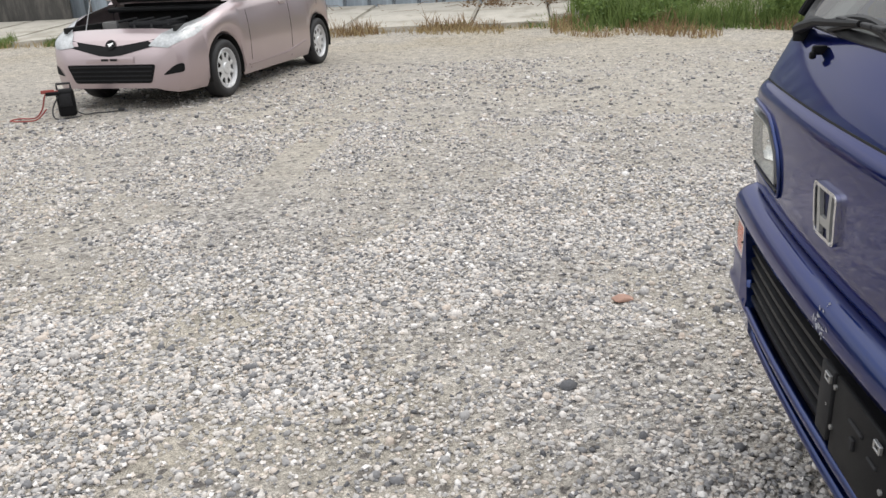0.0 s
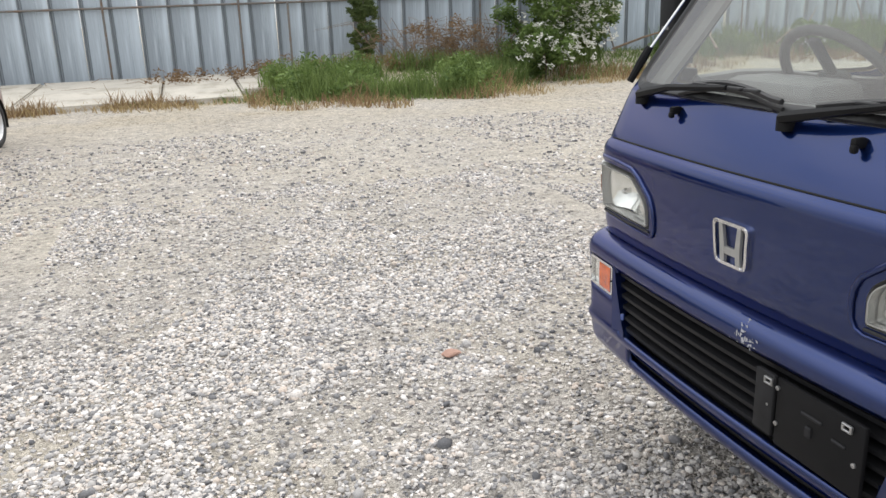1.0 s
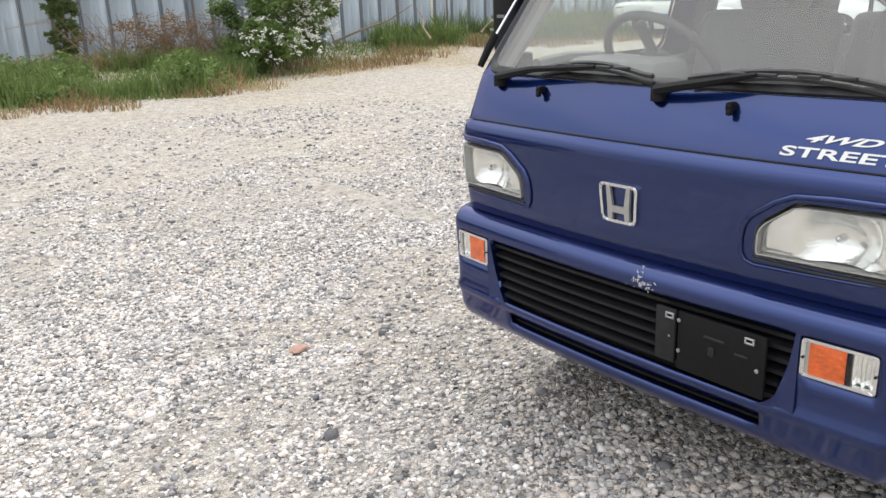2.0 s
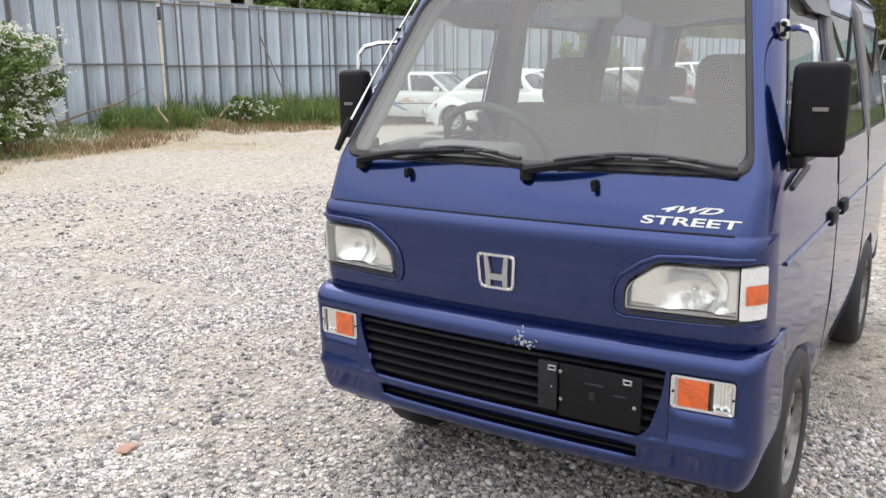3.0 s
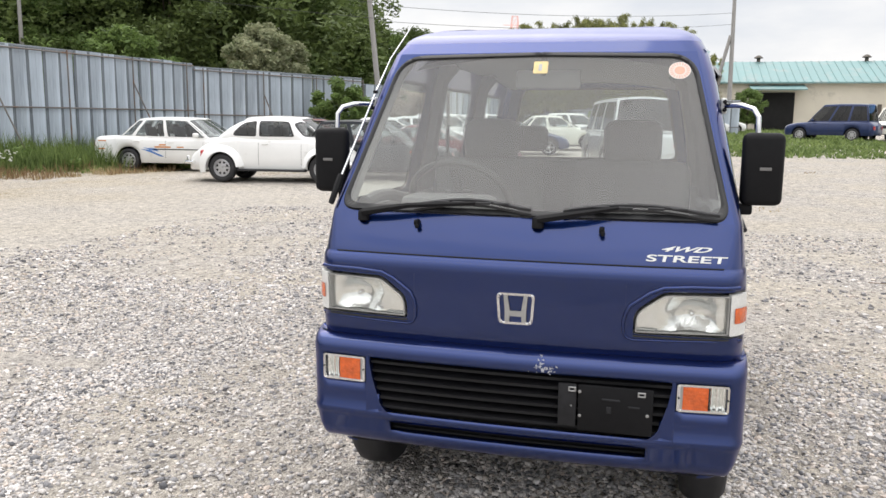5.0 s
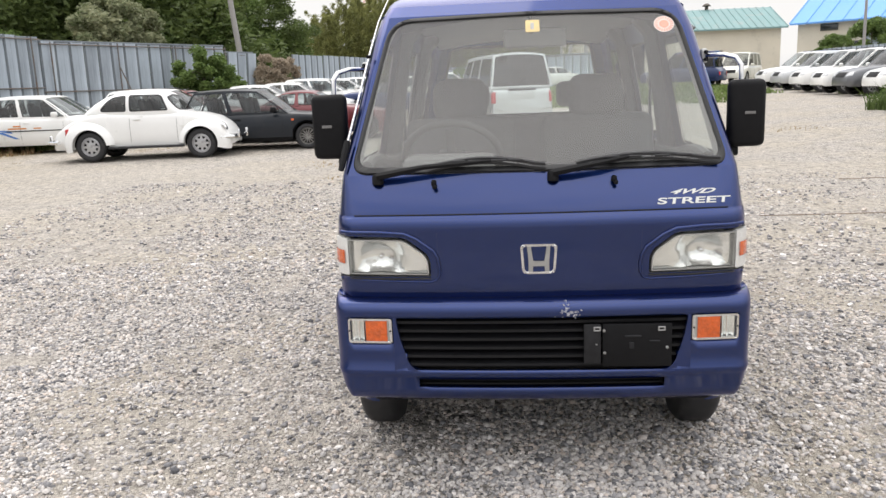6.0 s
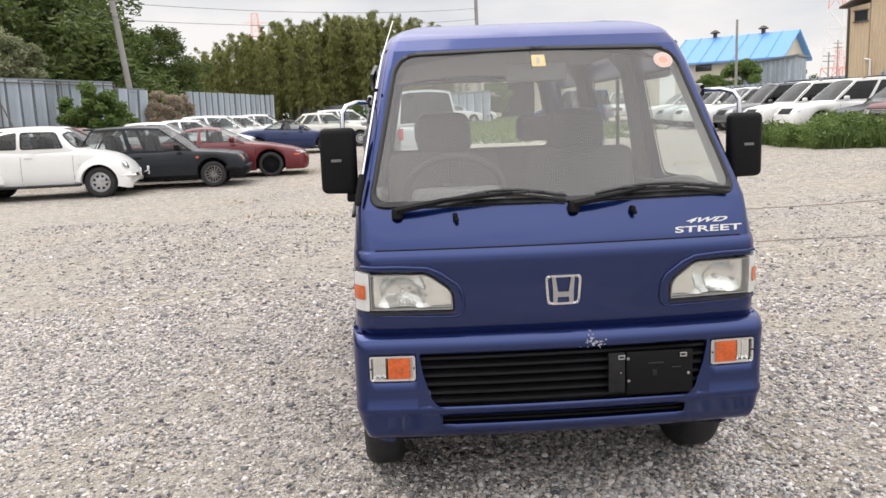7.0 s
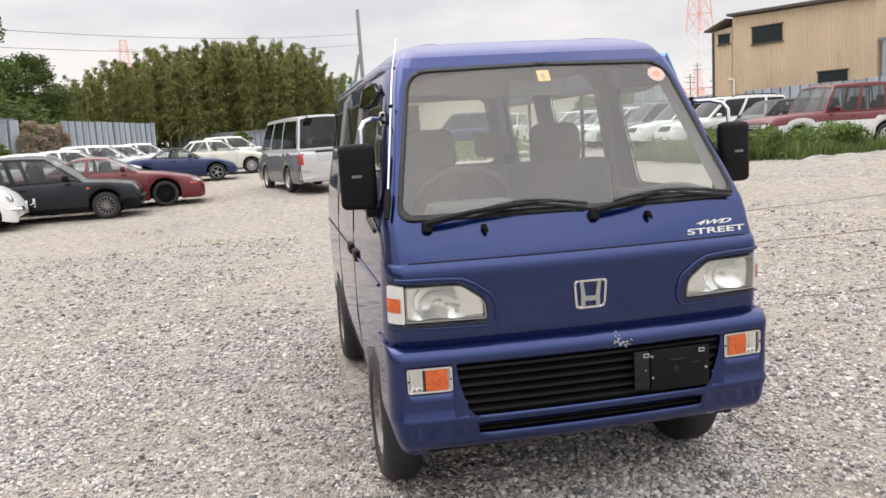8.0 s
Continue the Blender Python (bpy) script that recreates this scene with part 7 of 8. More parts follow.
tube(bm, [(P1[0] + 0.02, P1[1] + 0.06, 0.4), (P1[0] + 0.02, P1[1] + 0.06, 5.3)], 0.05, 8)
part("downpipe", bm, "dark_trim", shop)
shed = thing("metal_shed", "blue-grey sheet metal shed beside the workshop", "shed")
bm = bmesh.new()
corrugated(bm, (25.0, -22.1), (20.0, -24.6), 0.3, 4.0, 4.0, 0.25)
part("wall", bm, "fence", shed, smooth=0, doubles=False)
bm = bmesh.new()
extrude_poly(bm, [(25.1, -22.0, 4.0), (19.9, -24.5, 4.0), (21.5, -28, 4.1), (26.7, -25.5, 4.1)], (0, 0, 0.12))
part("roof", bm, "fence_rib", shed)


def barn(name, label, x, y0, y1, z_eave, z_ridge, depth, wall, roof, z_base, ribs):
    """A long low building, its eaves side to the yard."""
    b = thing(name, label, "building")
    bm = bmesh.new()
    box(bm, (x + depth, (y0 + y1) / 2, (z_base + z_eave) / 2), (depth * 2, abs(y1 - y0), z_eave - z_base), 0.0)
    for y in (y0, y1):
        extrude_poly(bm, [(x, y, z_eave), (x + 2 * depth, y, z_eave), (x + depth, y, z_ridge)], (0, 0.15 if y == min(y0, y1) else -0.15, 0))
    part("wall", bm, wall, b, smooth=0)
    rise = z_ridge - z_eave
    for s, nm in ((1, "roof"), (-1, "roof")):
        bm = bmesh.new()
        x0, xm = (x - 0.5, x + depth) if s == 1 else (x + 2 * depth + 0.5, x + depth)
        zl = z_eave - rise * 0.5 / depth
        ya, yb = min(y0, y1) - 0.4, max(y0, y1) + 0.4
        extrude_poly(bm, [(x0, ya, zl), (x0, yb, zl), (xm, yb, z_ridge), (xm, ya, z_ridge)], (0, 0, 0.12))
        n = int((yb - ya) / ribs)
        for k in range(n + 1):
            yy = ya + (yb - ya) * k / n
            rb_ = bmesh.new()
            tube(rb_, [(x0, yy, zl + 0.13), (xm, yy, z_ridge + 0.13)], 0.05, 4)
            part("roof_rib", rb_, roof, b, smooth=0, doubles=False)
        part(nm, bm, roof, b, smooth=0, doubles=False)
    for f in (0.25, 0.72):
        bm = bmesh.new()
        yy = y0 + (y1 - y0) * f
        tube(bm, [(x + depth, yy, z_ridge), (x + depth, yy, z_ridge + 0.42)], 0.15, 10)
        lathe(bm, [(0.34, 0.40), (0.38, 0.45), (0.16, 0.62), (0.02, 0.66)], (x + depth, yy, z_ridge), "z", 12)
        part("roof_vent", bm, "dark_trim", b)
    return b


teal = barn("storehouse", "cream storehouse with a teal ribbed roof", 68.0, -4.6, -22.6, 5.0, 6.75, 4.5, "cream_wall", "teal_roof", 0.5, 0.6)
# the wide doorway is a black panel, its inner shade put into the colour
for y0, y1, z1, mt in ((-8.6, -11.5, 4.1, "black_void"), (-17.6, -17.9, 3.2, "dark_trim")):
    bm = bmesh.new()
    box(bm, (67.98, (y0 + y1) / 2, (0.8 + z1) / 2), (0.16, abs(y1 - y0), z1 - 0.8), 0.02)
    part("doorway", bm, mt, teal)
bm = bmesh.new()
extrude_poly(bm, [(66.6, -8.0, 4.25), (66.6, -12.2, 4.25), (68.0, -12.2, 4.6), (68.0, -8.0, 4.6)], (0, 0, 0.1))
part("canopy", bm, "teal_roof", teal)
blue = barn("warehouse", "cream warehouse with a bright blue sheet roof", 0.0, 0.0, -7.7, 4.81, 6.5, 2.9, "cream_wall", "blue_roof", 0.5, 1.2)
for y0, y1, z0, z1 in ((-1.6, -2.8, 4.0, 4.45), (-3.9, -4.9, 2.4, 3.2), (-6.0, -6.6, 1.2, 3.2)):
    bm = bmesh.new()
    box(bm, (-0.03, (y0 + y1) / 2, (z0 + z1) / 2), (0.12, abs(y1 - y0), z1 - z0), 0.02)
    part("window", bm, "dark_pane", blue)
blue.matrix_basis = pose(58.8, -20.8, 0, 0, 0, -42.5)
shed2 = thing("metal_shed", "grey corrugated lean-to shed in front of the warehouse", "shed")
bm = bmesh.new()
corrugated(bm, (52.0, -22.6), (49.6, -25.6), 0.5, 4.0, 4.4, 0.3, 0.05)
corrugated(bm, (49.6, -25.6), (51.4, -27.2), 0.5, 4.4, 4.3, 0.3, 0.05)
part("wall", bm, "fence", shed2, smooth=0, doubles=False)
bm = bmesh.new()
extrude_poly(bm, [(51.9, -22.3, 4.02), (49.3, -25.6, 4.45), (51.4, -27.4, 4.4), (54.0, -24.2, 4.0)], (0, 0, 0.10))
part("roof", bm, "fence_rib", shed2)

# house behind the fence
house = thing("house", "two-storey house with grey tiled roofs behind the fence", "house", m=pose(30.5, 33.5, 0, 0, 0, 47))
bm = bmesh.new()
box(bm, (-1.0, 4.0, 2.8), (9.0, 7.5, 5.6), 0.0)
part("wall", bm, "cream_wall", house, smooth=0)
for x0, x1, y0, ze, zr in ((-6.2, 4.2, -0.6, 5.55, 7.3), (-1.4, 4.6, -1.3, 4.9, 5.9)):
    bm = bmesh.new()
    ym, xm0, xm1 = (y0 + 8.6) / 2 if ze > 5 else 1.2, x0 + 2.4, x1 - 2.4
    yb = 8.6 if ze > 5 else 1.2
    extrude_poly(bm, [(x0, y0, ze), (x1, y0, ze), (xm1, ym, zr), (xm0, ym, zr)], (0, 0, 0.14))
    extrude_poly(bm, [(x1, y0, ze), (x1, yb, ze), (xm1, ym, zr)], (0, 0, 0.14))
    extrude_poly(bm, [(x0, y0, ze), (x0, yb, ze), (xm0, ym, zr)], (0, 0, 0.14))
    for k in range(16):
        xx = x0 + (x1 - x0) * (k + 0.5) / 16
        t = min(1.0, min(xx - x0, x1 - xx) / 2.4)
        rb_ = bmesh.new()
        tube(rb_, [(xx, y0, ze + 0.15), (xx, y0 + (ym - y0) * t, ze + (zr - ze) * t + 0.15)], 0.06, 4)
        part("tile_rib", rb_, "roof_tile", house, smooth=0, doubles=False)
    part("roof", bm, "roof_tile", house, smooth=0, doubles=False)
for y0 in (1.05, 3.15):
    bm = bmesh.new()
    box(bm, (-5.53, y0, 4.42), (0.08, 1.35, 0.66), 0.01)
    wn_ = part("window", bm, "dark_pane", house)
    bm = bmesh.new()
    for dz in (-0.36, 0.36):
        box(bm, (-5.55, y0, 4.42 + dz), (0.14, 1.47, 0.07), 0.01)
    for dy in (-0.7, 0.0, 0.7):
        box(bm, (-5.56, y0 + dy, 4.42), (0.12, 0.06, 0.72), 0.01)
    part("window_frame", bm, "sticker_white", wn_)
for x0 in (-4.2, -1.9, 0.6, 2.6):
    bm = bmesh.new()
    box(bm, (x0, 0.22, 4.35), (1.3, 0.10, 0.9), 0.01)
    wn_ = part("window", bm, "dark_pane", house)
    bm = bmesh.new()
    for dz in (-0.48, 0.48):
        box(bm, (x0, 0.18, 4.35 + dz), (1.45, 0.14, 0.07), 0.01)
    box(bm, (x0, 0.16, 4.35), (0.06, 0.12, 0.95), 0.01)
    part("window_frame", bm, "sticker_white", wn_)


def pole(at, z0, h, r, label, lean=(0, 0), arms=True):
    p = thing("utility_pole", label, "pole", "utility poles", pose(at[0], at[1], z0))
    bm = bmesh.new()
    tube(bm, [(0, 0, -0.3), (lean[0], lean[1], h)], [r, r * 0.7], 12)
    part("shaft", bm, "pole", p)
    if arms:
        for k in (0.6, 1.4):
            bm = bmesh.new()
            box(bm, (lean[0] * 0.95, lean[1] * 0.95, h - k), (0.10, 1.8, 0.10), 0.01)
            part("cross_arm", bm, "pipe", p)
            for y in (-0.7, 0.7):
                bm = bmesh.new()
                lathe(bm, [(0.05, 0.05), (0.07, 0.10), (0.05, 0.16), (0.02, 0.2)], (lean[0] * 0.95, lean[1] * 0.95 + y, h - k), "z", 8)
                part("insulator", bm, "sticker_white", p)
    return p


pole((36.6, 12.7), 0.6, 10.5, 0.15, "leaning grey concrete utility pole behind the fence", (-0.3, 1.0), False)
pole((20.0, 21.6), 0.3, 9.5, 0.17, "thick grey concrete pole behind the fence", (0, 0), False)
pole((31.5, 29.6), 0.3, 9.0, 0.12, "thin grey pole behind the fence", (0, 0), False)
pole((57.0, -5.6), 0.9, 9.8, 0.17, "grey concrete utility pole with a leaning strut", (0, 0.1), False)
strut = thing("pole_strut", "leaning wooden strut against a utility pole", "pole", m=pose(57.0, -3.9, 0.9))
bm = bmesh.new()
tube(bm, [(0, 0, 0), (0, -1.5, 6.6)], 0.12, 10)
part("strut_shaft", bm, "pole", strut)
pole((53.5, -3.6), 0.9, 3.4, 0.10, "short grey post by the far fence", (0, 0), False)
pole((47.2, -20.6), 0.6, 6.0, 0.10, "grey steel post by the warehouse", (0, 0), False)
for px, py, h in ((120, -66, 8), (130, -78, 9), (118, -70, 9), (150, -84, 12), (95, -56, 6)):
    pole((px, py), 0.9, h, 0.16, "distant utility pole above the rooftops", (0, 0))
for dz in (0.0, 0.75):
    w = thing("overhead_cable", "dark overhead cable strung between poles", "cable", "overhead cables")
    bm = bmesh.new()
    pts = []
    for k in range(25):
        t = k / 24
        sag = 4 * 0.35 * t * (1 - t)
        pts.append((57.0 + (36.6 - 57.0) * t, -5.5 + (12.5 + 5.5) * t, 9.0 - dz + (6.6 - 9.0 + 0.5) * t - sag))
    tube(bm, pts, 0.012, 4)
    part("cable", bm, "wire", w)
    w = thing("overhead_cable", "dark overhead cable strung between poles", "cable", "overhead cables")
    bm = bmesh.new()
    tube(bm, [(36.6 - 12 * k / 10, 12.5 + 22 * k / 10, 7.2 - dz + 2.2 * k / 10 - 0.3 * math.sin(math.pi * k / 10)) for k in range(11)], 0.012, 4)
    part("cable", bm, "wire", w)


def pylon(at, h, base, label):
    t = thing("lattice_tower", label, "tower", "lattice towers", pose(at[0], at[1], 0, 0, 0, 20))
    n = 10
    half = lambda k: base / 2 * (1 - 0.72 * (k / n))
    for k in range(n):
        z0, z1, a, b = h * k / n, h * (k + 1) / n, half(k), half(k + 1)
        bm = bmesh.new()
        c0, c1 = [(a, a), (-a, a), (-a, -a), (a, -a)], [(b, b), (-b, b), (-b, -b), (b, -b)]
        for i in range(4):
            j = (i + 1) % 4
            tube(bm, [(*c0[i], z0), (*c1[i], z1)], 0.13, 4)
            tube(bm, [(*c0[i], z0), (*c1[j], z1)], 0.06, 4)
            tube(bm, [(*c0[j], z0), (*c1[i], z1)], 0.06, 4)
            tube(bm, [(*c1[i], z1), (*c1[j], z1)], 0.10, 4)
        part("lattice_section", bm, "tower_red" if k == 1 or k >= 5 else "tower_white", t, smooth=0, doubles=False)
    for z in (0.80, 0.92):
        bm = bmesh.new()
        tube(bm, [(0, -base * 0.6, h * z), (0, base * 0.6, h * z)], 0.16, 4)
        part("cross_arm", bm, "tower_red", t)


pylon((204, -115), 50, 7.8, "red and white lattice power tower")
pylon((420, 70), 56, 10, "distant red and white lattice power tower")
pylon((332.5, -186), 24, 6, "distant red and white lattice power tower")

# ---- plants ----
def leaf_mat(name, c0, c1, rough=0.6):
    m = bpy.data.materials.new(name)
    m.use_nodes = True
    n, l = m.node_tree.nodes, m.node_tree.links
    b = n["Principled BSDF"]
    b.inputs["Roughness"].default_value = rough
    b.inputs["Specular IOR Level"].default_value = 0.3
    geo, ramp = n.new("ShaderNodeNewGeometry"), n.new("ShaderNodeValToRGB")
    ramp.color_ramp.elements[0].color, ramp.color_ramp.elements[1].color = (*c0, 1), (*c1, 1)
    tc, no, ad = n.new("ShaderNodeTexCoord"), n.new("ShaderNodeTexNoise"), n.new("ShaderNodeMath")
    no.inputs["Scale"].default_value, no.inputs["Detail"].default_value = 0.9, 4
    l.new(tc.outputs["Object"], no.inputs["Vector"])
    ad.operation = "MULTIPLY_ADD"
    ad.inputs[1].default_value = 0.55
    l.new(geo.outputs["Random Per Island"], ad.inputs[0])
    sh = n.new("ShaderNodeMapRange")
    sh.inputs["From Min"].default_value, sh.inputs["From Max"].default_value = 0.3, 0.7
    sh.inputs["To Min"].default_value, sh.inputs["To Max"].default_value = 0.0, 0.45
    l.new(no.outputs["Fac"], sh.inputs["Value"]), l.new(sh.outputs["Result"], ad.inputs[2])
    l.new(ad.outputs[0], ramp.inputs["Fac"])
    l.new(ramp.outputs["Color"], b.inputs["Base Color"])
    tr, mx = n.new("ShaderNodeBsdfTranslucent"), n.new("ShaderNodeMixShader")
    l.new(ramp.outputs["Color"], tr.inputs["Color"])
    mx.inputs["Fac"].default_value = 0.35
    l.new(b.outputs[0], mx.inputs[1]), l.new(tr.outputs[0], mx.inputs[2])
    l.new(mx.outputs[0], n["Material Output"].inputs["Surface"])
    return m


M["leaf_dark"] = leaf_mat("dark_green_leaves", (0.030, 0.050, 0.014), (0.17, 0.225, 0.07))
M["leaf_mid"] = leaf_mat("mid_green_leaves", (0.045, 0.085, 0.022), (0.23, 0.32, 0.095))
M["leaf_pale"] = leaf_mat("pale_flowering_leaves", (0.07, 0.11, 0.035), (0.46, 0.46, 0.30))
M["bamboo_leaf"] = leaf_mat("olive_bamboo_leaves", (0.040, 0.052, 0.014), (0.42, 0.43, 0.155))
M["bamboo_culm"] = mat("olive_bamboo_culm", (0.13, 0.14, 0.06), 0.5, vary=0.2)
M["grass"] = leaf_mat("green_grass_blades", (0.040, 0.072, 0.018), (0.25, 0.33, 0.105))
M["grass_dry"] = leaf_mat("dry_straw_blades", (0.22, 0.15, 0.07), (0.50, 0.40, 0.22))
M["grass_rust"] = leaf_mat("rusty_weed_blades", (0.14, 0.085, 0.045), (0.33, 0.22, 0.12))
M["petal"] = leaf_mat("white_petals", (0.62, 0.62, 0.55), (0.82, 0.82, 0.78))
M["bark"] = mat("grey_brown_bark", (0.10, 0.08, 0.06), 0.9, vary=0.3, bump=0.5, bump_scale=30)
M["twig"] = mat("dead_brown_twigs", (0.22, 0.16, 0.11), 0.9, vary=0.3)
M["ivy_dead"] = leaf_mat("dead_creeper", (0.26, 0.21, 0.15), (0.52, 0.44, 0.35))
M["tree_shade"] = mat("deep_thicket_shade", (0.012, 0.016, 0.008), 0.9)


def quads(name, P, material, parent=None, kind="", label="", category=""):
    """A mesh of separate flat pieces from an array of shape (n, corners, 3), built quickly."""
    n, c = P.shape[:2]
    me = bpy.data.meshes.new(name)
    me.vertices.add(n * c)
    me.vertices.foreach_set("co", np.ascontiguousarray(P, dtype=np.float32).ravel())
    me.loops.add(n * c)
    me.loops.foreach_set("vertex_index", np.arange(n * c, dtype=np.int32))
    me.polygons.add(n)
    me.polygons.foreach_set("loop_start", np.arange(0, n * c, c, dtype=np.int32))
    me.update(calc_edges=True)
    me.materials.append(M[material])
    ob = new(name, me)
    if parent:
        ob.parent = parent
    return tagged(ob, label, category, "", kind)


def leaves(r, centres, spread, size, per, flat=0.5, droop=0.0):
    """Leaf quads scattered round clump centres."""
    C = np.repeat(np.asarray(centres, float), per, axis=0)
    S = np.repeat(np.asarray(spread, float), per)[:, None]
    n = len(C)
    d = r.normal(size=(n, 3))
    d /= np.linalg.norm(d, axis=1)[:, None]
    p = C + d * S * (r.random((n, 1)) ** 0.45) * np.array((1, 1, 0.8))
    u = r.normal(size=(n, 3))
    u[:, 2] = u[:, 2] * flat - droop
    u /= np.linalg.norm(u, axis=1)[:, None]
    w = np.cross(u, r.normal(size=(n, 3)))
    w /= np.linalg.norm(w, axis=1)[:, None]
    s = size * r.uniform(0.6, 1.4, (n, 1))
    return np.stack([p - u * s + w * s * 0.45, p + u * s, p - u * s - w * s * 0.45], axis=1)


def tree_kind(name, label, seed, h, crown_r, crown_z, leaf, n_clump=60, per=120, size=0.16, trunk_r=0.16, low=0.3):
    """A broad-leaved tree: tapered trunk, limbs and a crown of leaf clumps."""
    r = np.random.default_rng(seed)
    t = thing(name, label, "tree")
    bm = bmesh.new()
    tube(bm, [(0, 0, -0.2), (0.05, 0.03, h * 0.3), (-0.06, 0.05, h * 0.6), (0.02, 0, h * 0.85)], [trunk_r, trunk_r * 0.8, trunk_r * 0.5, trunk_r * 0.2], 9)
    part("trunk", bm, "bark", t)
    cs, sp = [], []
    for k in range(n_clump):
        a, q = r.uniform(0, 2 * math.pi), r.uniform(-1, 1)
        rad = math.sqrt(max(0, 1 - q * q)) * r.uniform(0.45, 1.0)
        bump = 1 + 0.22 * math.sin(3 * a + seed) + 0.15 * math.sin(5 * q + seed)
        cs.append((math.cos(a) * rad * crown_r * bump, math.sin(a) * rad * crown_r * bump, crown_z + q * (h - crown_z if q > 0 else crown_z - h * low) * r.uniform(0.75, 1.0)))
        sp.append(crown_r * r.uniform(0.16, 0.30))
    for k in range(7):
        c = cs[k * (n_clump // 7)]
        bm = bmesh.new()
        z0 = h * (0.25 + 0.06 * k)
        tube(bm, [(0, 0, z0), (c[0] * 0.5, c[1] * 0.5, (z0 + c[2]) / 2 + 0.2), c], [trunk_r * 0.4, trunk_r * 0.25, trunk_r * 0.08], 6)
        part("limb", bm, "bark", t)
    quads("crown", leaves(r, cs, sp, size, per), leaf, t)
    return t


def plant_copies(kind, places):
    for i, (x, y, z, s, a) in enumerate(places):
        m = pose(x, y, z, 0, 0, a) @ Matrix.Scale(s, 4)
        if i == 0:
            kind.matrix_basis = m
        else:
            c = copy_thing(kind, pose(x, y, z, 0, 0, a))
            c.scale = (s, s, s)


oak = tree_kind("broadleaf_tree", "tall dark green broadleaf tree behind the fence", 1, 11.0, 4.2, 6.6, "leaf_dark", 130, 150, 0.155, 0.22, 0.16)
tagged(oak, group="trees behind the fence")
oak2 = tree_kind("broadleaf_tree", "tall mid-green broadleaf tree behind the fence", 2, 10.0, 3.8, 6.0, "leaf_mid", 120, 150, 0.15, 0.2, 0.16)
tagged(oak2, group="trees behind the fence")
plant_copies(oak, [(44, 21.5, 0.4, 1.05, 10), (43, 25.5, 0.4, 1.15, 80), (37, 31, 0.4, 1.1, 200), (41, 30, 0.4, 1.2, 140), (48, 17.8, 0.5, 0.68, 300), (31.5, 36.5, 0.4, 1.0, 40), (34, 36, 0.4, 1.1, 260), (50, 23, 0.5, 1.2, 20), (52, 15.8, 0.6, 0.64, 120), (38, 25.5, 0.4, 0.9, 330), (28, 39, 0.4, 1.15, 10), (24, 41, 0.4, 1.1, 110), (49, 28, 0.5, 1.35, 75), (44, 34, 0.5, 1.35, 175)])
plant_copies(oak2, [(46.5, 19.8, 0.4, 0.88, 0), (40, 28, 0.4, 0.95, 70), (34, 31.5, 0.4, 0.8, 140), (50, 17.2, 0.5, 0.7, 210), (53.5, 15.2, 0.6, 0.5, 30), (38, 34, 0.4, 1.1, 250), (46, 24, 0.4, 0.9, 20), (43, 20.5, 0.4, 0.62, 100)])
pale = tree_kind("flowering_tree", "rounded pale flowering tree behind the fence", 5, 5.6, 2.0, 3.6, "leaf_pale", 70, 220, 0.11, 0.10, 0.2)
plant_copies(pale, [(33.5, 17.6, 0.3, 1.0, 0)])
round_bush = tree_kind("leafy_tree", "bright green rounded tree behind the fence", 6, 5.2, 2.1, 3.4, "leaf_mid", 70, 200, 0.12, 0.10, 0.2)
plant_copies(round_bush, [(30.5, 23.2, 0.3, 1.0, 0), (38.5, 20.0, 0.3, 0.75, 60), (24.5, 25.0, 0.3, 0.8, 120), (49.5, -22.0, 0.5, 0.72, 30), (48.8, -19.6, 0.5, 0.55, 200), (57.5, -29.0, 0.6, 0.72, 90), (60.5, -7.2, 0.9, 0.6, 150), (56.5, 3.4, 0.9, 0.30, 10)])
fence_shrub = tree_kind("leafy_shrub", "green leafy shrub in front of the fence", 8, 2.9, 1.15, 1.7, "leaf_mid", 60, 190, 0.085, 0.05, 0.05)
plant_copies(fence_shrub, [(29.0, 12.0, 0.35, 0.95, 0), (29.4, 11.7, 0.35, 0.85, 140)])

# bamboo grove
def bamboo_kind(seed):
    """A culm with sprays of slender drooping leaves that form one tall plume."""
    r = np.random.default_rng(seed)
    b = thing("bamboo", "tall olive-green bamboo with drooping leafy plumes", "bamboo", "bamboo grove")
    lean = r.uniform(-1.9, 1.9, 2)
    line = np.array([(lean[0] * (k / 8) ** 3, lean[1] * (k / 8) ** 3, 10.2 * (k / 8) - 0.5 * (k / 8) ** 6) for k in range(9)])
    bm = bmesh.new()
    tube(bm, [tuple(p) for p in line[:8]], [0.055, 0.055, 0.052, 0.048, 0.04, 0.032, 0.02, 0.008], 6)
    part("culm", bm, "bamboo_culm", b)
    at = lambda t: np.array([np.interp(t * 8, range(9), line[:, i]) for i in range(3)])
    P, U = [], []
    for k in range(84):
        t = 0.16 + 0.84 * r.random() ** 0.85
        a = r.uniform(0, 2 * math.pi)
        reach = (0.22 + 0.42 * max(0.0, math.sin(math.pi * (0.08 + 0.88 * t))) ** 0.6) * r.uniform(0.4, 1.5)
        out = np.array((math.cos(a), math.sin(a), 0))
        n = 20
        s_ = r.uniform(0.15, 1.0, (n, 1))
        pts = at(t) + out * reach * s_ + np.array((0, 0, 1)) * reach * ((1.1 if t > 0.9 else 0.8) * s_ - 0.85 * s_ ** 2) + r.normal(0, 0.08, (n, 3))
        P.append(pts)
        U.append(out * 0.7 + np.array((0, 0, -0.75)) + r.normal(0, 0.45, (n, 3)))
    P, U = np.concatenate(P), np.concatenate(U)
    U /= np.linalg.norm(U, axis=1)[:, None]
    W = np.cross(U, r.normal(size=U.shape))
    W /= np.linalg.norm(W, axis=1)[:, None]
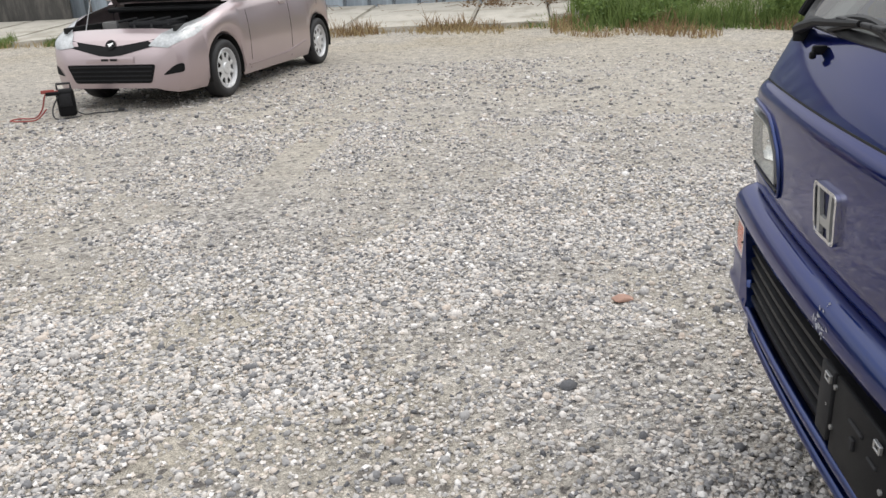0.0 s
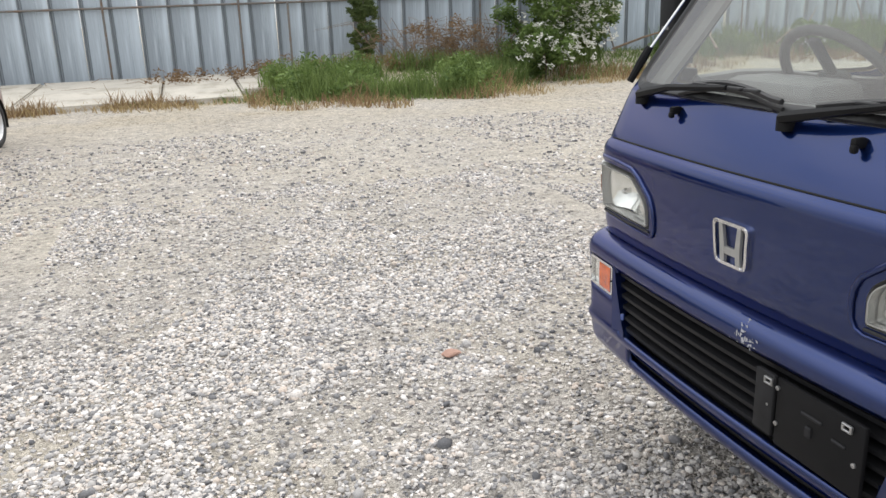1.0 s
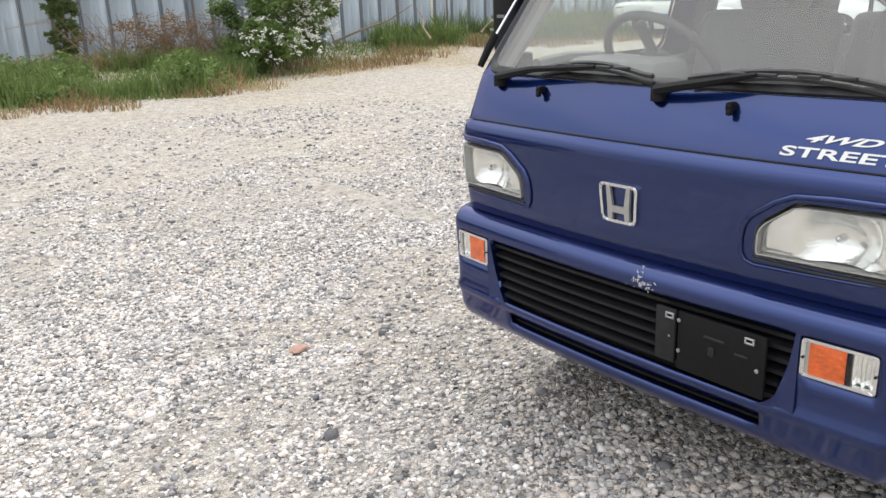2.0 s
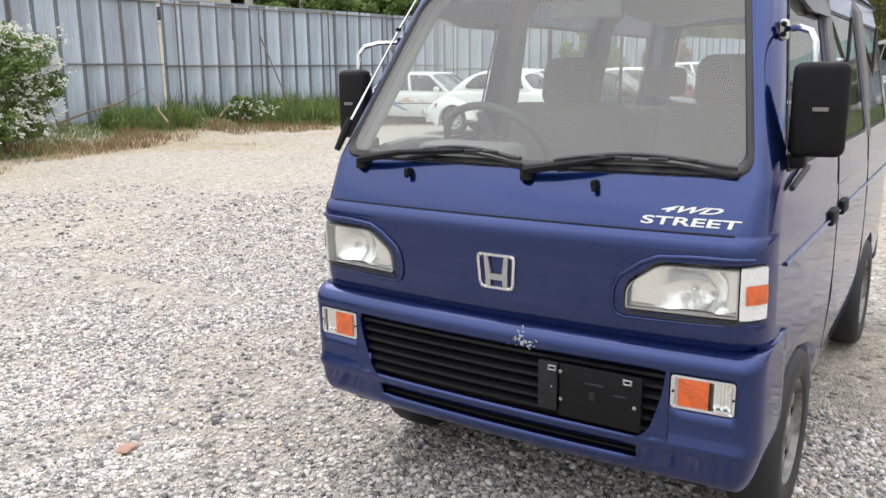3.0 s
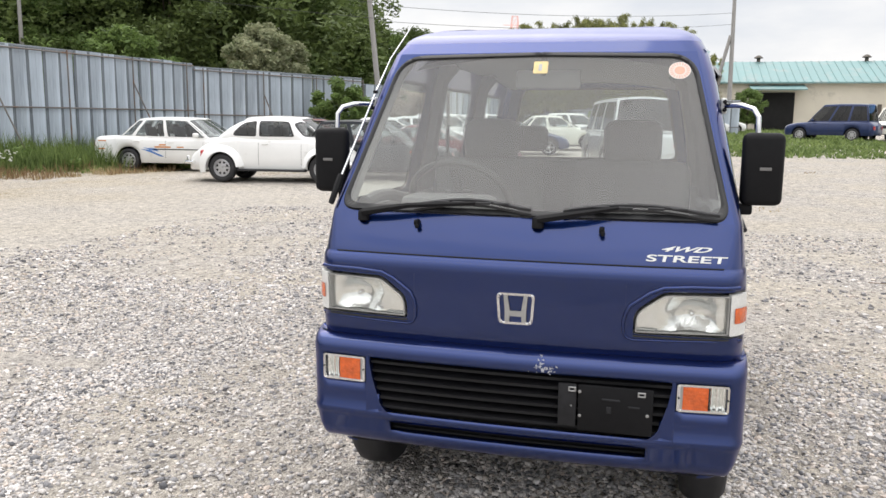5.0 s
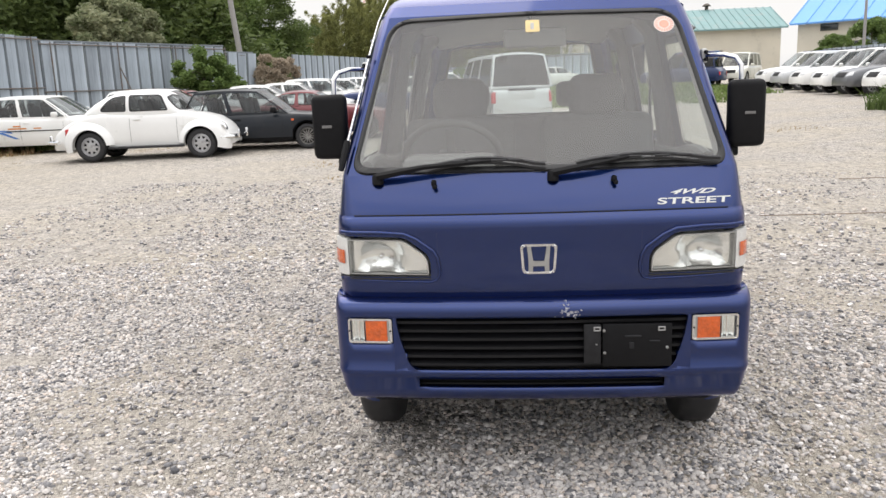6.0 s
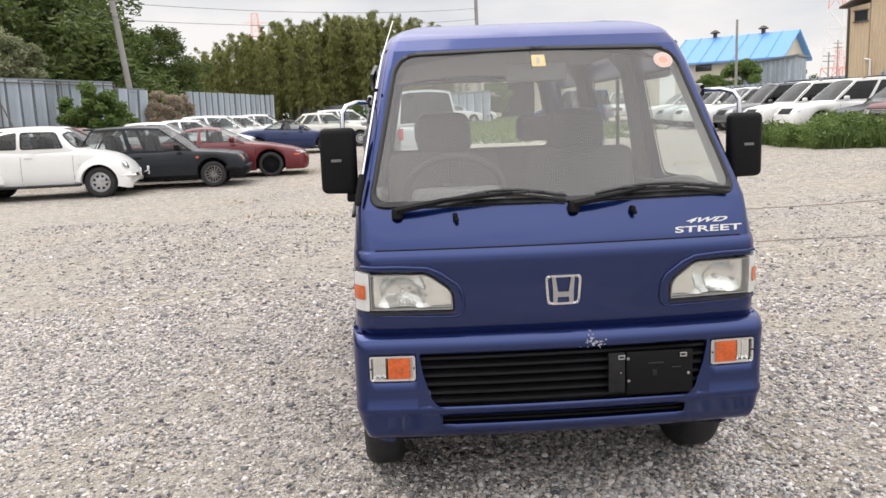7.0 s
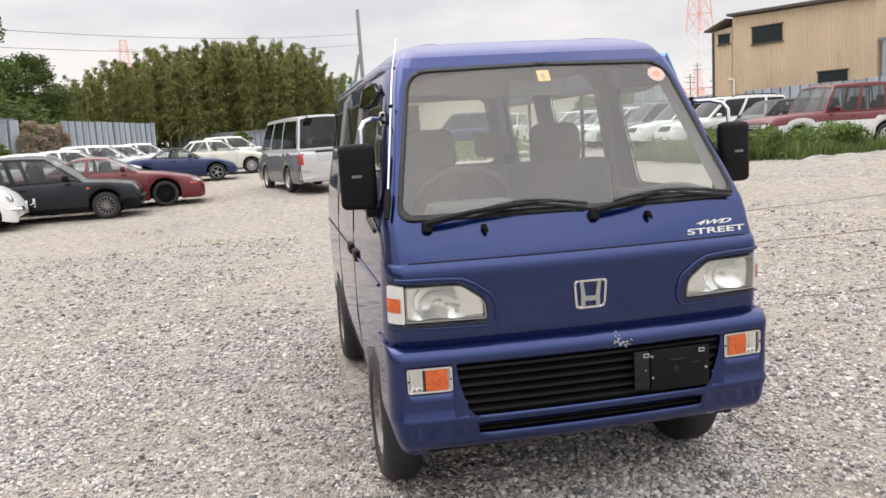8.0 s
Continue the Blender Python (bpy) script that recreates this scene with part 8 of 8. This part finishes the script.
    L = r.uniform(0.10, 0.22, (len(P), 1))
    quads("plume", np.stack([P - U * L + W * L * 0.20, P + U * L, P - U * L - W * L * 0.20], axis=1), "bamboo_leaf", b)
    return b


rb = np.random.default_rng(21)
kinds = [bamboo_kind(30 + k) for k in range(5)]
spots = []
for row in range(5):
    for k in range(54):
        f = (k + rb.uniform(-0.4, 1.4)) / 54
        az = math.radians(13.2 - 18.4 * f)
        d = 69.0 + row * 1.9 + rb.uniform(-1, 1)
        s = rb.uniform(0.80, 1.04) * float(np.interp(f, (0, 0.12, 0.3, 0.62, 0.8, 1), (0.60, 0.78, 0.90, 1.0, 0.93, 0.62))) * (0.93 + 0.02 * row)
        spots.append((-2.5 + d * math.cos(az), 1.0 + d * math.sin(az), 0.9, s, rb.uniform(0, 360)))
for k, kind in enumerate(kinds):
    plant_copies(kind, spots[k::5])
shade = thing("thicket", "dark undergrowth within the bamboo grove", "undergrowth", kind="stuff")
r = np.random.default_rng(77)
cs = [(-2.5 + (74 + r.uniform(-2, 5)) * math.cos(a), 1.0 + (74 + r.uniform(-2, 5)) * math.sin(a), r.uniform(0.8, 5.0)) for a in np.radians(r.uniform(-4.5, 12, 330))]
quads("undergrowth", leaves(r, cs, [1.0] * len(cs), 0.20, 60), "leaf_dark", shade)
cs = []
for k in range(420):
    a = math.radians(r.uniform(15, 56))
    d = r.uniform(45, 56)
    cs.append((-2.0 + d * math.cos(a), d * math.sin(a), r.uniform(0.6, 8.0 if a > 0.33 else 4.0)))
shade2 = thing("thicket", "dark undergrowth between the trees behind the fence", "undergrowth", kind="stuff")
quads("undergrowth", leaves(r, cs, [1.4] * len(cs), 0.20, 70), "leaf_dark", shade2)

# dead creeper over the gap in the fence
ivy = thing("dead_creeper", "mound of brown dead creeper over the fence", "creeper")
cs = []
for k in range(150):
    f, g = r.random(), r.random()
    d = r.uniform(0, 0.45) * (1.2 - 0.6 * g)
    cs.append((34.1 + 2.3 * f - 0.56 * d, 11.70 - 1.45 * f - 0.83 * d, 0.5 + (2.55 - 1.3 * (2 * f - 1) ** 4 + 0.15 * math.sin(9 * f)) * g))
quads("creeper_leaves", leaves(r, cs, [0.22] * len(cs), 0.06, 130, 0.8, 0.3), "ivy_dead", ivy)


# grass and weeds
def blades(r, n, inside, zone, h, w=0.006, lean=0.35):
    """Grass blades as slender bent strips: two quads each, over the part of a zone where inside(x, y) is true."""
    x0, x1, y0, y1 = zone
    X, Y = r.uniform(x0, x1, n), r.uniform(y0, y1, n)
    keep = np.array([inside(a, b) for a, b in zip(X, Y)])
    X, Y = X[keep], Y[keep]
    m = len(X)
    Z = np.array([ground_z(a, b) for a, b in zip(X, Y)])
    patch = np.array([0.68 + 0.6 * noise.noise((a * 0.6, b * 0.6, 5)) + 0.35 * noise.noise((a * 2.1, b * 2.1, 7)) for a, b in zip(X, Y)])
    H = h * r.uniform(0.45, 1.15, m) * np.clip(patch, 0.18, 1.3)
    a = r.uniform(0, 2 * math.pi, m)
    b = r.uniform(0, 2 * math.pi, m)
    d = np.stack([np.cos(a), np.sin(a), np.zeros(m)], 1) * (H * lean * r.uniform(0.2, 1.4, m))[:, None]
    s = np.stack([np.cos(b), np.sin(b), np.zeros(m)], 1) * (w * r.uniform(0.7, 1.5, m))[:, None]
    p = np.stack([X, Y, Z - 0.01], 1)
    up = np.zeros((m, 3))
    up[:, 2] = H
    mid, tip = p + up * 0.55 + d * 0.35, p + up * 0.98 + d
    q1 = np.stack([p - s, p + s, mid + s * 0.8, mid - s * 0.8], 1)
    q2 = np.stack([mid - s * 0.8, mid + s * 0.8, tip + s * 0.1, tip - s * 0.1], 1)
    return np.concatenate([q1, q2])


EDGE = [(-2.5, 13.5), (-1.4, 13.3), (-0.4, 12.9), (0.5, 12.1), (1.8, 11.6), (3.4, 11.1), (4.6, 11.9), (5.6, 13.0), (7.0, 13.4), (8.2, 13.6), (10.0, 14.4), (11.3, 15.0), (13.2, 14.4), (15.5, 13.9), (17.5, 13.3), (19.5, 12.4), (24, 12)]
edge_y = lambda x: float(np.interp(x, [p[0] for p in EDGE], [p[1] for p in EDGE])) + 0.35 * noise.noise((x * 1.3, 0, 9))
in_grass = lambda x, y: y > edge_y(x) and (y < 16.0 if x < 5.0 else y < 17.2) and not (x < 0.5 and y > 13.5 + 0.75 * max(0, x + 1.2))
in_tall = lambda x, y: in_grass(x, y) and y > edge_y(x) + 0.35 and (noise.noise((x * 0.5, y * 0.5, 1)) > -0.22) and (0.2 < x < 5.2 or y > 15.2 or x > 12)
in_dry = lambda x, y: (x > 0.5 or y < 13.55) and edge_y(x) - 0.9 < y < edge_y(x) + 0.9 and noise.noise((x * 0.9, y * 0.9, 4)) > -0.15
rg = np.random.default_rng(5)
tall = np.concatenate([blades(rg, 19000, lambda x, y: in_tall(x, y) and noise.noise((x * 1.1, y * 1.1, 15)) > -0.12, (0.0, 6.0, 11.0, 16.0), 0.62, 0.008), blades(rg, 30000, in_tall, (6.0, 24.0, 12.0, 17.3), 0.80, 0.011)])
quads("tall_grass", tall, "grass", None, "stuff", "tall green grass and weeds along the fence", "grass")
quads("weed_tufts", np.concatenate([blades(rg, 900, lambda x, y: (x + 10.7) ** 2 + (y - 13.4) ** 2 < 0.16, (-11.2, -10.2, 12.9, 13.9), 0.30, 0.008), blades(rg, 700, lambda x, y: (x + 9.4) ** 2 + (y - 13.5) ** 2 < 0.12, (-9.8, -9.0, 13.1, 13.9), 0.24, 0.008)]), "grass", None, "stuff", "green weed tufts growing at the broken concrete", "weeds")
quads("low_grass", blades(rg, 26000, in_grass, (-2.5, 24.0, 11.0, 17.2), 0.22, 0.009, 0.8), "grass", None, "stuff", "short green grass below the fence", "grass")
quads("dry_grass", np.concatenate([blades(rg, 30000, in_dry, (-6, 24.0, 10.2, 16.2), 0.20, 0.007, 0.9), blades(rg, 1800, lambda x, y: 12.9 + 0.4 * noise.noise((x, y, 2)) < y < 13.62, (-12, 0.2, 12.6, 13.7), 0.22, 0.007, 0.8)]), "grass_dry", None, "stuff", "dry straw-coloured grass at the edge of the gravel", "grass")
quads("rusty_weeds", np.concatenate([blades(rg, 20000, lambda x, y: in_dry(x, y) and noise.noise((x, y, 8)) > -0.05, (-5, 24.0, 10.5, 16.2), 0.40, 0.008, 0.5), blades(rg, 1500, lambda x, y: noise.noise((x, y, 8)) > 0.2, (-9.0, 0.0, 12.9, 13.6), 0.30, 0.008, 0.5)]), "grass_rust", None, "stuff", "rust-brown dock and weeds among the grass", "weeds")
# thin tufts over the yard
tuft = lambda x, y: noise.noise((x * 0.45, y * 0.45, 12)) > 0.42
quads("sparse_tufts", np.concatenate([blades(rg, 14000, tuft, (5, 22, 8.5, 13.5), 0.06, 0.005, 1.1), blades(rg, 20000, tuft, (9, 40, -11.0, 4.0), 0.085, 0.008, 1.0)]), "grass_dry", None, "stuff", "thin dry tufts scattered over the gravel", "grass")
# verge on the far side
in_verge = lambda x, y: y < -9.6 - 3.0 * smoothstep(20.2, 21.8, x) - 0.08 * max(0, min(x, 34) - 22) - 0.6 * noise.noise((x * 0.5, 0, 3)) - 1.2 * smoothstep(17.0, 14.5, x)
quads("verge_grass", np.concatenate([blades(rg, 60000, lambda x, y: in_verge(x, y) and y > -13.5 and noise.noise((x * 0.35, y * 0.35, 6)) > (-0.25 if x < 22 else 0.05), (14, 42, -13.5, -9.0), 0.58, 0.010), blades(rg, 14000, in_verge, (14, 46, -16.5, -11.5), 0.55, 0.014), blades(rg, 5000, lambda x, y: in_verge(x, y) and noise.noise((x * 0.8, y * 0.8, 16)) > 0.1, (14, 30, -13.5, -9.0), 1.0, 0.008, 0.6)]), "grass", None, "stuff", "tall green weeds on the verge below the parked cars", "grass")
quads("verge_dry_grass", blades(rg, 16000, lambda x, y: in_verge(x, y + 0.8) and not in_verge(x, y - 0.6), (13, 42, -13.5, -7.5), 0.22, 0.010, 0.9), "grass_dry", None, "stuff", "dry grass in front of the green verge", "grass")
quads("far_grass", blades(rg, 16000, lambda x, y: y < 1.8 and not (x < 34 and y < -9), (28.2, 62, -12.0, 1.6), 0.30, 0.038, 0.8), "grass", None, "stuff", "green grass on the far part of the yard", "grass")

# broad-leaved weeds among the blades
rw_ = np.random.default_rng(41)
wc = []
while len(wc) < 210:
    x, y = rw_.uniform(14.5, 34), rw_.uniform(-13.4, -9.4)
    if in_verge(x, y) and noise.noise((x * 0.6, y * 0.6, 33)) > -0.1:
        wc.append((x, y, ground_z(x, y) + rw_.uniform(0.10, 0.62)))
quads("verge_weeds", leaves(rw_, wc, [0.24] * len(wc), 0.055, 80, 0.5), "leaf_mid", None, "stuff", "broad-leaved green weeds on the verge", "weeds")
wc = []
while len(wc) < 90:
    x, y = rw_.uniform(0.4, 16), rw_.uniform(11.6, 16.2)
    if in_tall(x, y) and noise.noise((x * 0.8, y * 0.8, 35)) > 0.0:
        wc.append((x, y, ground_z(x, y) + rw_.uniform(0.08, 0.45)))
quads("fence_weeds", leaves(rw_, wc, [0.20] * len(wc), 0.045, 70, 0.6), "leaf_mid", None, "stuff", "broad-leaved green weeds in the grass by the fence", "weeds")

# flowering shrub and dead brush by the fence
rose = tree_kind("flowering_shrub", "green shrub covered with small white flowers", 14, 2.5, 1.15, 1.35, "leaf_mid", 60, 190, 0.055, 0.03, 0.04)
rose.matrix_basis = pose(6.6, 14.6, 0.15)
rr = np.random.default_rng(3)
fc = [(rr.uniform(-1.2, 1.2) * rr.random() ** 0.4, -0.55 - 0.5 * rr.random(), 0.35 + 1.9 * rr.random() ** 0.8) for k in range(200)]
quads("blossom", leaves(rr, fc, [0.10] * len(fc), 0.040, 9), "petal", rose, "stuff")
low_rose = tree_kind("flowering_shrub", "low leafy shrub with small white flowers", 15, 1.0, 0.65, 0.55, "leaf_mid", 30, 110, 0.06, 0.02, 0.02)
low_rose.matrix_basis = pose(5.75, 13.55, 0.05)
fc = [(rr.normal(0, 0.45), -0.35 - 0.3 * rr.random(), 0.25 + 0.6 * rr.random()) for k in range(40)]
quads("blossom", leaves(rr, fc, [0.08] * len(fc), 0.035, 8), "petal", low_rose, "stuff")
rose3 = copy_thing(low_rose, pose(13.3, 15.0, 0.15, 0, 0, -20))
rose3.scale = (0.75, 0.75, 0.75)
dark_bush = tree_kind("leafy_shrub", "dark leafy bush growing against the fence", 17, 2.6, 1.1, 1.5, "leaf_dark", 50, 110, 0.09, 0.04, 0.05)
dark_bush.matrix_basis = pose(7.6, 16.4, 0.2) @ Matrix.Scale(0.85, 4)
climber = tree_kind("leafy_shrub", "narrow green creeper climbing the fence", 18, 1.9, 0.36, 1.0, "leaf_dark", 120, 90, 0.034, 0.02, 0.02)
climber.matrix_basis = pose(2.9, 17.1, 0.35) @ Matrix.Diagonal((1.0, 0.35, 0.85, 1))
litter = [(rr.uniform(-1.8, 5.7), rr.uniform(15.7, 16.95), 0.0) for k in range(80)]
litter = [(x, y, ground_z(x, y) + rr.uniform(0.04, 0.22 + 0.3 * max(0.0, noise.noise((x, y, 31))))) for x, y, q in litter] + [(rr.normal(4.6, 0.5), rr.uniform(15.9, 16.9), rr.uniform(0.4, 1.2)) for k in range(40)]
quads("dead_leaves", leaves(rr, litter, [0.20] * len(litter), 0.035, 46, 0.6), "grass_rust", None, "stuff", "brown dead leaves and twigs heaped along the fence foot", "litter")
brush = thing("dead_brush", "tangle of dead brown branches along the fence foot", "brush")
for k in range(230):
    x0 = rr.uniform(-5.0, 5.6) if k < 80 else rr.uniform(3.2, 6.2)
    y0 = rr.uniform(15.6, 16.9)
    z0 = ground_z(x0, y0) + 0.02
    a = rr.uniform(0, 2 * math.pi)
    Ln = rr.uniform(0.4, 1.1) if k < 80 else rr.uniform(0.7, 1.7)
    rise = rr.uniform(0.1, 0.5) if k < 80 else rr.uniform(0.5, 1.0)
    bm = bmesh.new()
    tube(bm, [(x0, y0, z0), (x0 + math.cos(a) * Ln * 0.5, y0 + math.sin(a) * Ln * 0.25, z0 + Ln * rise * 0.7), (x0 + math.cos(a + 0.4) * Ln, y0 + math.sin(a + 0.4) * Ln * 0.4, z0 + Ln * rise * 0.6)], [0.010, 0.006, 0.002], 4)
    part("branch", bm, "twig", brush, doubles=False)
post = thing("marker_post", "thin grey metal stake in the grass", "post", m=pose(0.95, 14.9, 0.1))
bm = bmesh.new()
tube(bm, [(0, 0, 0), (0.0, 0, 1.6)], 0.022, 6)
part("stake", bm, "pipe", post)
for k, (x, y, a) in enumerate(((13.5, 15.6, 20), (9.5, 15.8, -35), (10.8, 15.2, 60))):
    st = thing("fallen_branch", "bare dead branch lying in the weeds", "branch", "fallen branches", pose(x, y, 0.3, 0, 0, a))
    bm = bmesh.new()
    tube(bm, [(-0.9, 0, 0.1), (-0.2, 0.1, 0.35), (0.5, 0, 0.55), (1.1, 0.15, 0.9)], [0.03, 0.025, 0.018, 0.006], 6)
    part("stick", bm, "twig", st)

# ---- loose stones ----
def stone_mat():
    m = bpy.data.materials.new("mixed_grey_gravel_stones")
    m.use_nodes = True
    n, l = m.node_tree.nodes, m.node_tree.links
    b = n["Principled BSDF"]
    b.inputs["Roughness"].default_value = 0.88
    b.inputs["Specular IOR Level"].default_value = 0.3
    geo, ramp = n.new("ShaderNodeNewGeometry"), n.new("ShaderNodeValToRGB")
    stops = [(0.0, (0.10, 0.10, 0.107)), (0.10, (0.21, 0.207, 0.213)), (0.28, (0.36, 0.347, 0.343)), (0.50, (0.50, 0.470, 0.449)), (0.70, (0.60, 0.563, 0.530)), (0.84, (0.55, 0.467, 0.403)), (0.93, (0.68, 0.640, 0.610)), (1.0, (0.78, 0.750, 0.733))]
    while len(ramp.color_ramp.elements) < len(stops):
        ramp.color_ramp.elements.new(0.5)
    for e, (p, c) in zip(ramp.color_ramp.elements, stops):
        e.position, e.color = p, (*c, 1)
    l.new(geo.outputs["Random Per Island"], ramp.inputs["Fac"])
    tc, no, mr, mx = n.new("ShaderNodeTexCoord"), n.new("ShaderNodeTexNoise"), n.new("ShaderNodeMapRange"), n.new("ShaderNodeHueSaturation")
    no.inputs["Scale"].default_value, no.inputs["Detail"].default_value = 150, 5
    mr.inputs["From Min"].default_value, mr.inputs["From Max"].default_value = 0.3, 0.7
    mr.inputs["To Min"].default_value, mr.inputs["To Max"].default_value = 0.80, 1.18
    l.new(tc.outputs["Object"], no.inputs["Vector"]), l.new(no.outputs["Fac"], mr.inputs["Value"])
    l.new(mr.outputs["Result"], mx.inputs["Value"]), l.new(ramp.outputs["Color"], mx.inputs["Color"])
    l.new(mx.outputs["Color"], b.inputs["Base Color"])
    bp = n.new("ShaderNodeBump")
    bp.inputs["Strength"].default_value, bp.inputs["Distance"].default_value = 0.4, 0.003
    l.new(no.outputs["Fac"], bp.inputs["Height"]), l.new(bp.outputs["Normal"], b.inputs["Normal"])
    return m


M["stones"] = stone_mat()
ICO = bmesh.new()
bmesh.ops.create_icosphere(ICO, subdivisions=1, radius=1)
ICO_V = np.array([v.co[:] for v in ICO.verts])
ICO_F = np.array([[v.index for v in f.verts] for f in ICO.faces if f.calc_center_median().z > -0.6])
ICO.free()
# an angular crushed stone: a rough block, open where it sits on the ground
CHIP_V = np.array([(x, y, z) for z in (-0.62, 0.62) for y in (-0.62, 0.62) for x in (-0.62, 0.62)]) * np.array([1.25, 1.05, 1.1])
CHIP_F = np.array([(4, 5, 6), (5, 7, 6), (0, 1, 4), (1, 5, 4), (2, 6, 3), (3, 6, 7), (0, 4, 2), (2, 4, 6), (1, 3, 5), (3, 7, 5)])


def stones(name, r, X, Y, R, label, base_v=ICO_V, base_f=ICO_F):
    """One mesh of many pebbles: each a squashed, turned and dented copy of one base form."""
    n = len(X)
    Z = np.array([ground_z(a, b) for a, b in zip(X, Y)])
    k = len(base_v)
    v = base_v[None] * (1 + r.uniform(-0.30, 0.26, (n, k, 1)))
    v = v * np.stack([r.uniform(0.85, 1.35, n), r.uniform(0.7, 1.1, n), r.uniform(0.5, 0.8, n)], 1)[:, None, :]
    a, t = r.uniform(0, 2 * math.pi, n), r.normal(0, 0.35, n)
    ca, sa, ct, st = np.cos(a), np.sin(a), np.cos(t), np.sin(t)
    y = v[:, :, 1] * ct[:, None] - v[:, :, 2] * st[:, None]
    z = v[:, :, 1] * st[:, None] + v[:, :, 2] * ct[:, None]
    x = v[:, :, 0]
    v = np.stack([x * ca[:, None] - y * sa[:, None], x * sa[:, None] + y * ca[:, None], z], 2) * R[:, None, None]
    v += np.stack([X, Y, Z + R * r.uniform(0.05, 0.45, n)], 1)[:, None, :]
    f = base_f[None] + (np.arange(n) * k)[:, None, None]
    me = bpy.data.meshes.new(name)
    me.vertices.add(n * k)
    me.vertices.foreach_set("co", np.ascontiguousarray(v, dtype=np.float32).ravel())
    nf = n * len(base_f)
    me.loops.add(nf * 3)
    me.loops.foreach_set("vertex_index", np.ascontiguousarray(f, dtype=np.int32).ravel())
    me.polygons.add(nf)
    me.polygons.foreach_set("loop_start", np.arange(0, nf * 3, 3, dtype=np.int32))
    me.polygons.foreach_set("use_smooth", np.full(nf, k == 12))
    me.update(calc_edges=True)
    me.materials.append(M["stones"])
    return tagged(new(name, me), label, "gravel", "", "stuff")


rs = np.random.default_rng(8)
M["brown_stone"] = mat("pinkish_brown_stone", (0.36, 0.22, 0.17), 0.85, vary=0.2, bump=0.3)


def scatter(n, zone, size, spread, bare=0.0):
    x0, x1, y0, y1 = zone
    X, Y = rs.uniform(x0, x1, n), rs.uniform(y0, y1, n)
    keep = np.array([noise.noise((a * 0.55, b * 0.55, 20)) + 0.5 * noise.noise((a * 1.9, b * 1.9, 23)) < bare for a, b in zip(X, Y)])
    keep |= rs.random(n) < 0.25
    X, Y = X[keep], Y[keep]
    return X, Y, np.clip(size * np.exp(rs.normal(0, spread, len(X))), 0.004, 0.024)


near = [scatter(105000, (-2.6, 1.6, -0.9, 2.6), 0.0068, 0.36, 0.10), scatter(16000, (-1.5, 0.3, -0.9, 0.9), 0.0068, 0.34, 0.25), scatter(30000, (-2.0, 1.4, 2.6, 5.2), 0.0075, 0.36, 0.10), scatter(24000, (1.6, 4.0, 0.75, 4.5), 0.0075, 0.36, 0.10), scatter(24000, (-1.4, 3.2, -3.2, -0.9), 0.0075, 0.36, 0.16), scatter(24000, (-4.6, -2.3, 0.6, 5.2), 0.0078, 0.36, 0.05)]
X_, Y_, R_ = (np.concatenate([s[i] for s in near]) for i in range(3))
big_ = R_ > 0.0098
stones("gravel_stones", rs, X_[big_], Y_[big_], R_[big_], "mixed grey, white and dark gravel stones around the van")
stones("gravel_chips", rs, X_[~big_], Y_[~big_], R_[~big_], "fine angular gravel chips around the van", CHIP_V, CHIP_F)
mid = [scatter(24000, (-6.0, 5.0, 4.5, 9.0), 0.0105, 0.36, 0.0), scatter(16000, (3.0, 10.0, 0.8, 6.0), 0.011, 0.36, 0.0), scatter(16000, (0.5, 9.0, -6.5, -1.2), 0.011, 0.36, 0.0)]
stones("gravel_scatter", rs, *[np.concatenate([s[i] for s in mid]) for i in range(3)], "loose gravel stones farther out in the yard", CHIP_V, CHIP_F)
for x, y, rad, mt, lab in ((-0.137, 1.50, 0.035, "brown_stone", "flat reddish-brown stone on the gravel"), (-1.05, -0.12, 0.016, "stripe_orange", "small orange stone chip on the gravel")):
    bm = bmesh.new()
    bmesh.ops.create_icosphere(bm, subdivisions=2, radius=rad)
    bmesh.ops.scale(bm, vec=(1.3, 0.8, 0.35), verts=bm.verts)
    for v in bm.verts:
        v.co += 0.25 * rad * noise.noise_vector(v.co * 30)
    st = part("stone", bm, mt, None)
    st.location = (x, y, 0.012)
    tagged(st, lab, "stone")

for x, y0, y1 in ((8.25, -9.5, -4.2), (5.62, -7.6, -2.4), (2.95, -5.2, -2.9)):
    rope = thing("rope", "thin brown marking rope lying on the gravel", "rope", "marking ropes")
    bm = bmesh.new()
    ys = np.linspace(y0, y1, 40)
    tube(bm, [(x + 0.03 * noise.noise((y * 1.3, x, 0)), y, ground_z(x, y) + 0.013 + 0.006 * noise.noise((y * 4, x, 2))) for y in ys], 0.0045, 5)
    part("strand", bm, "twig", rope)
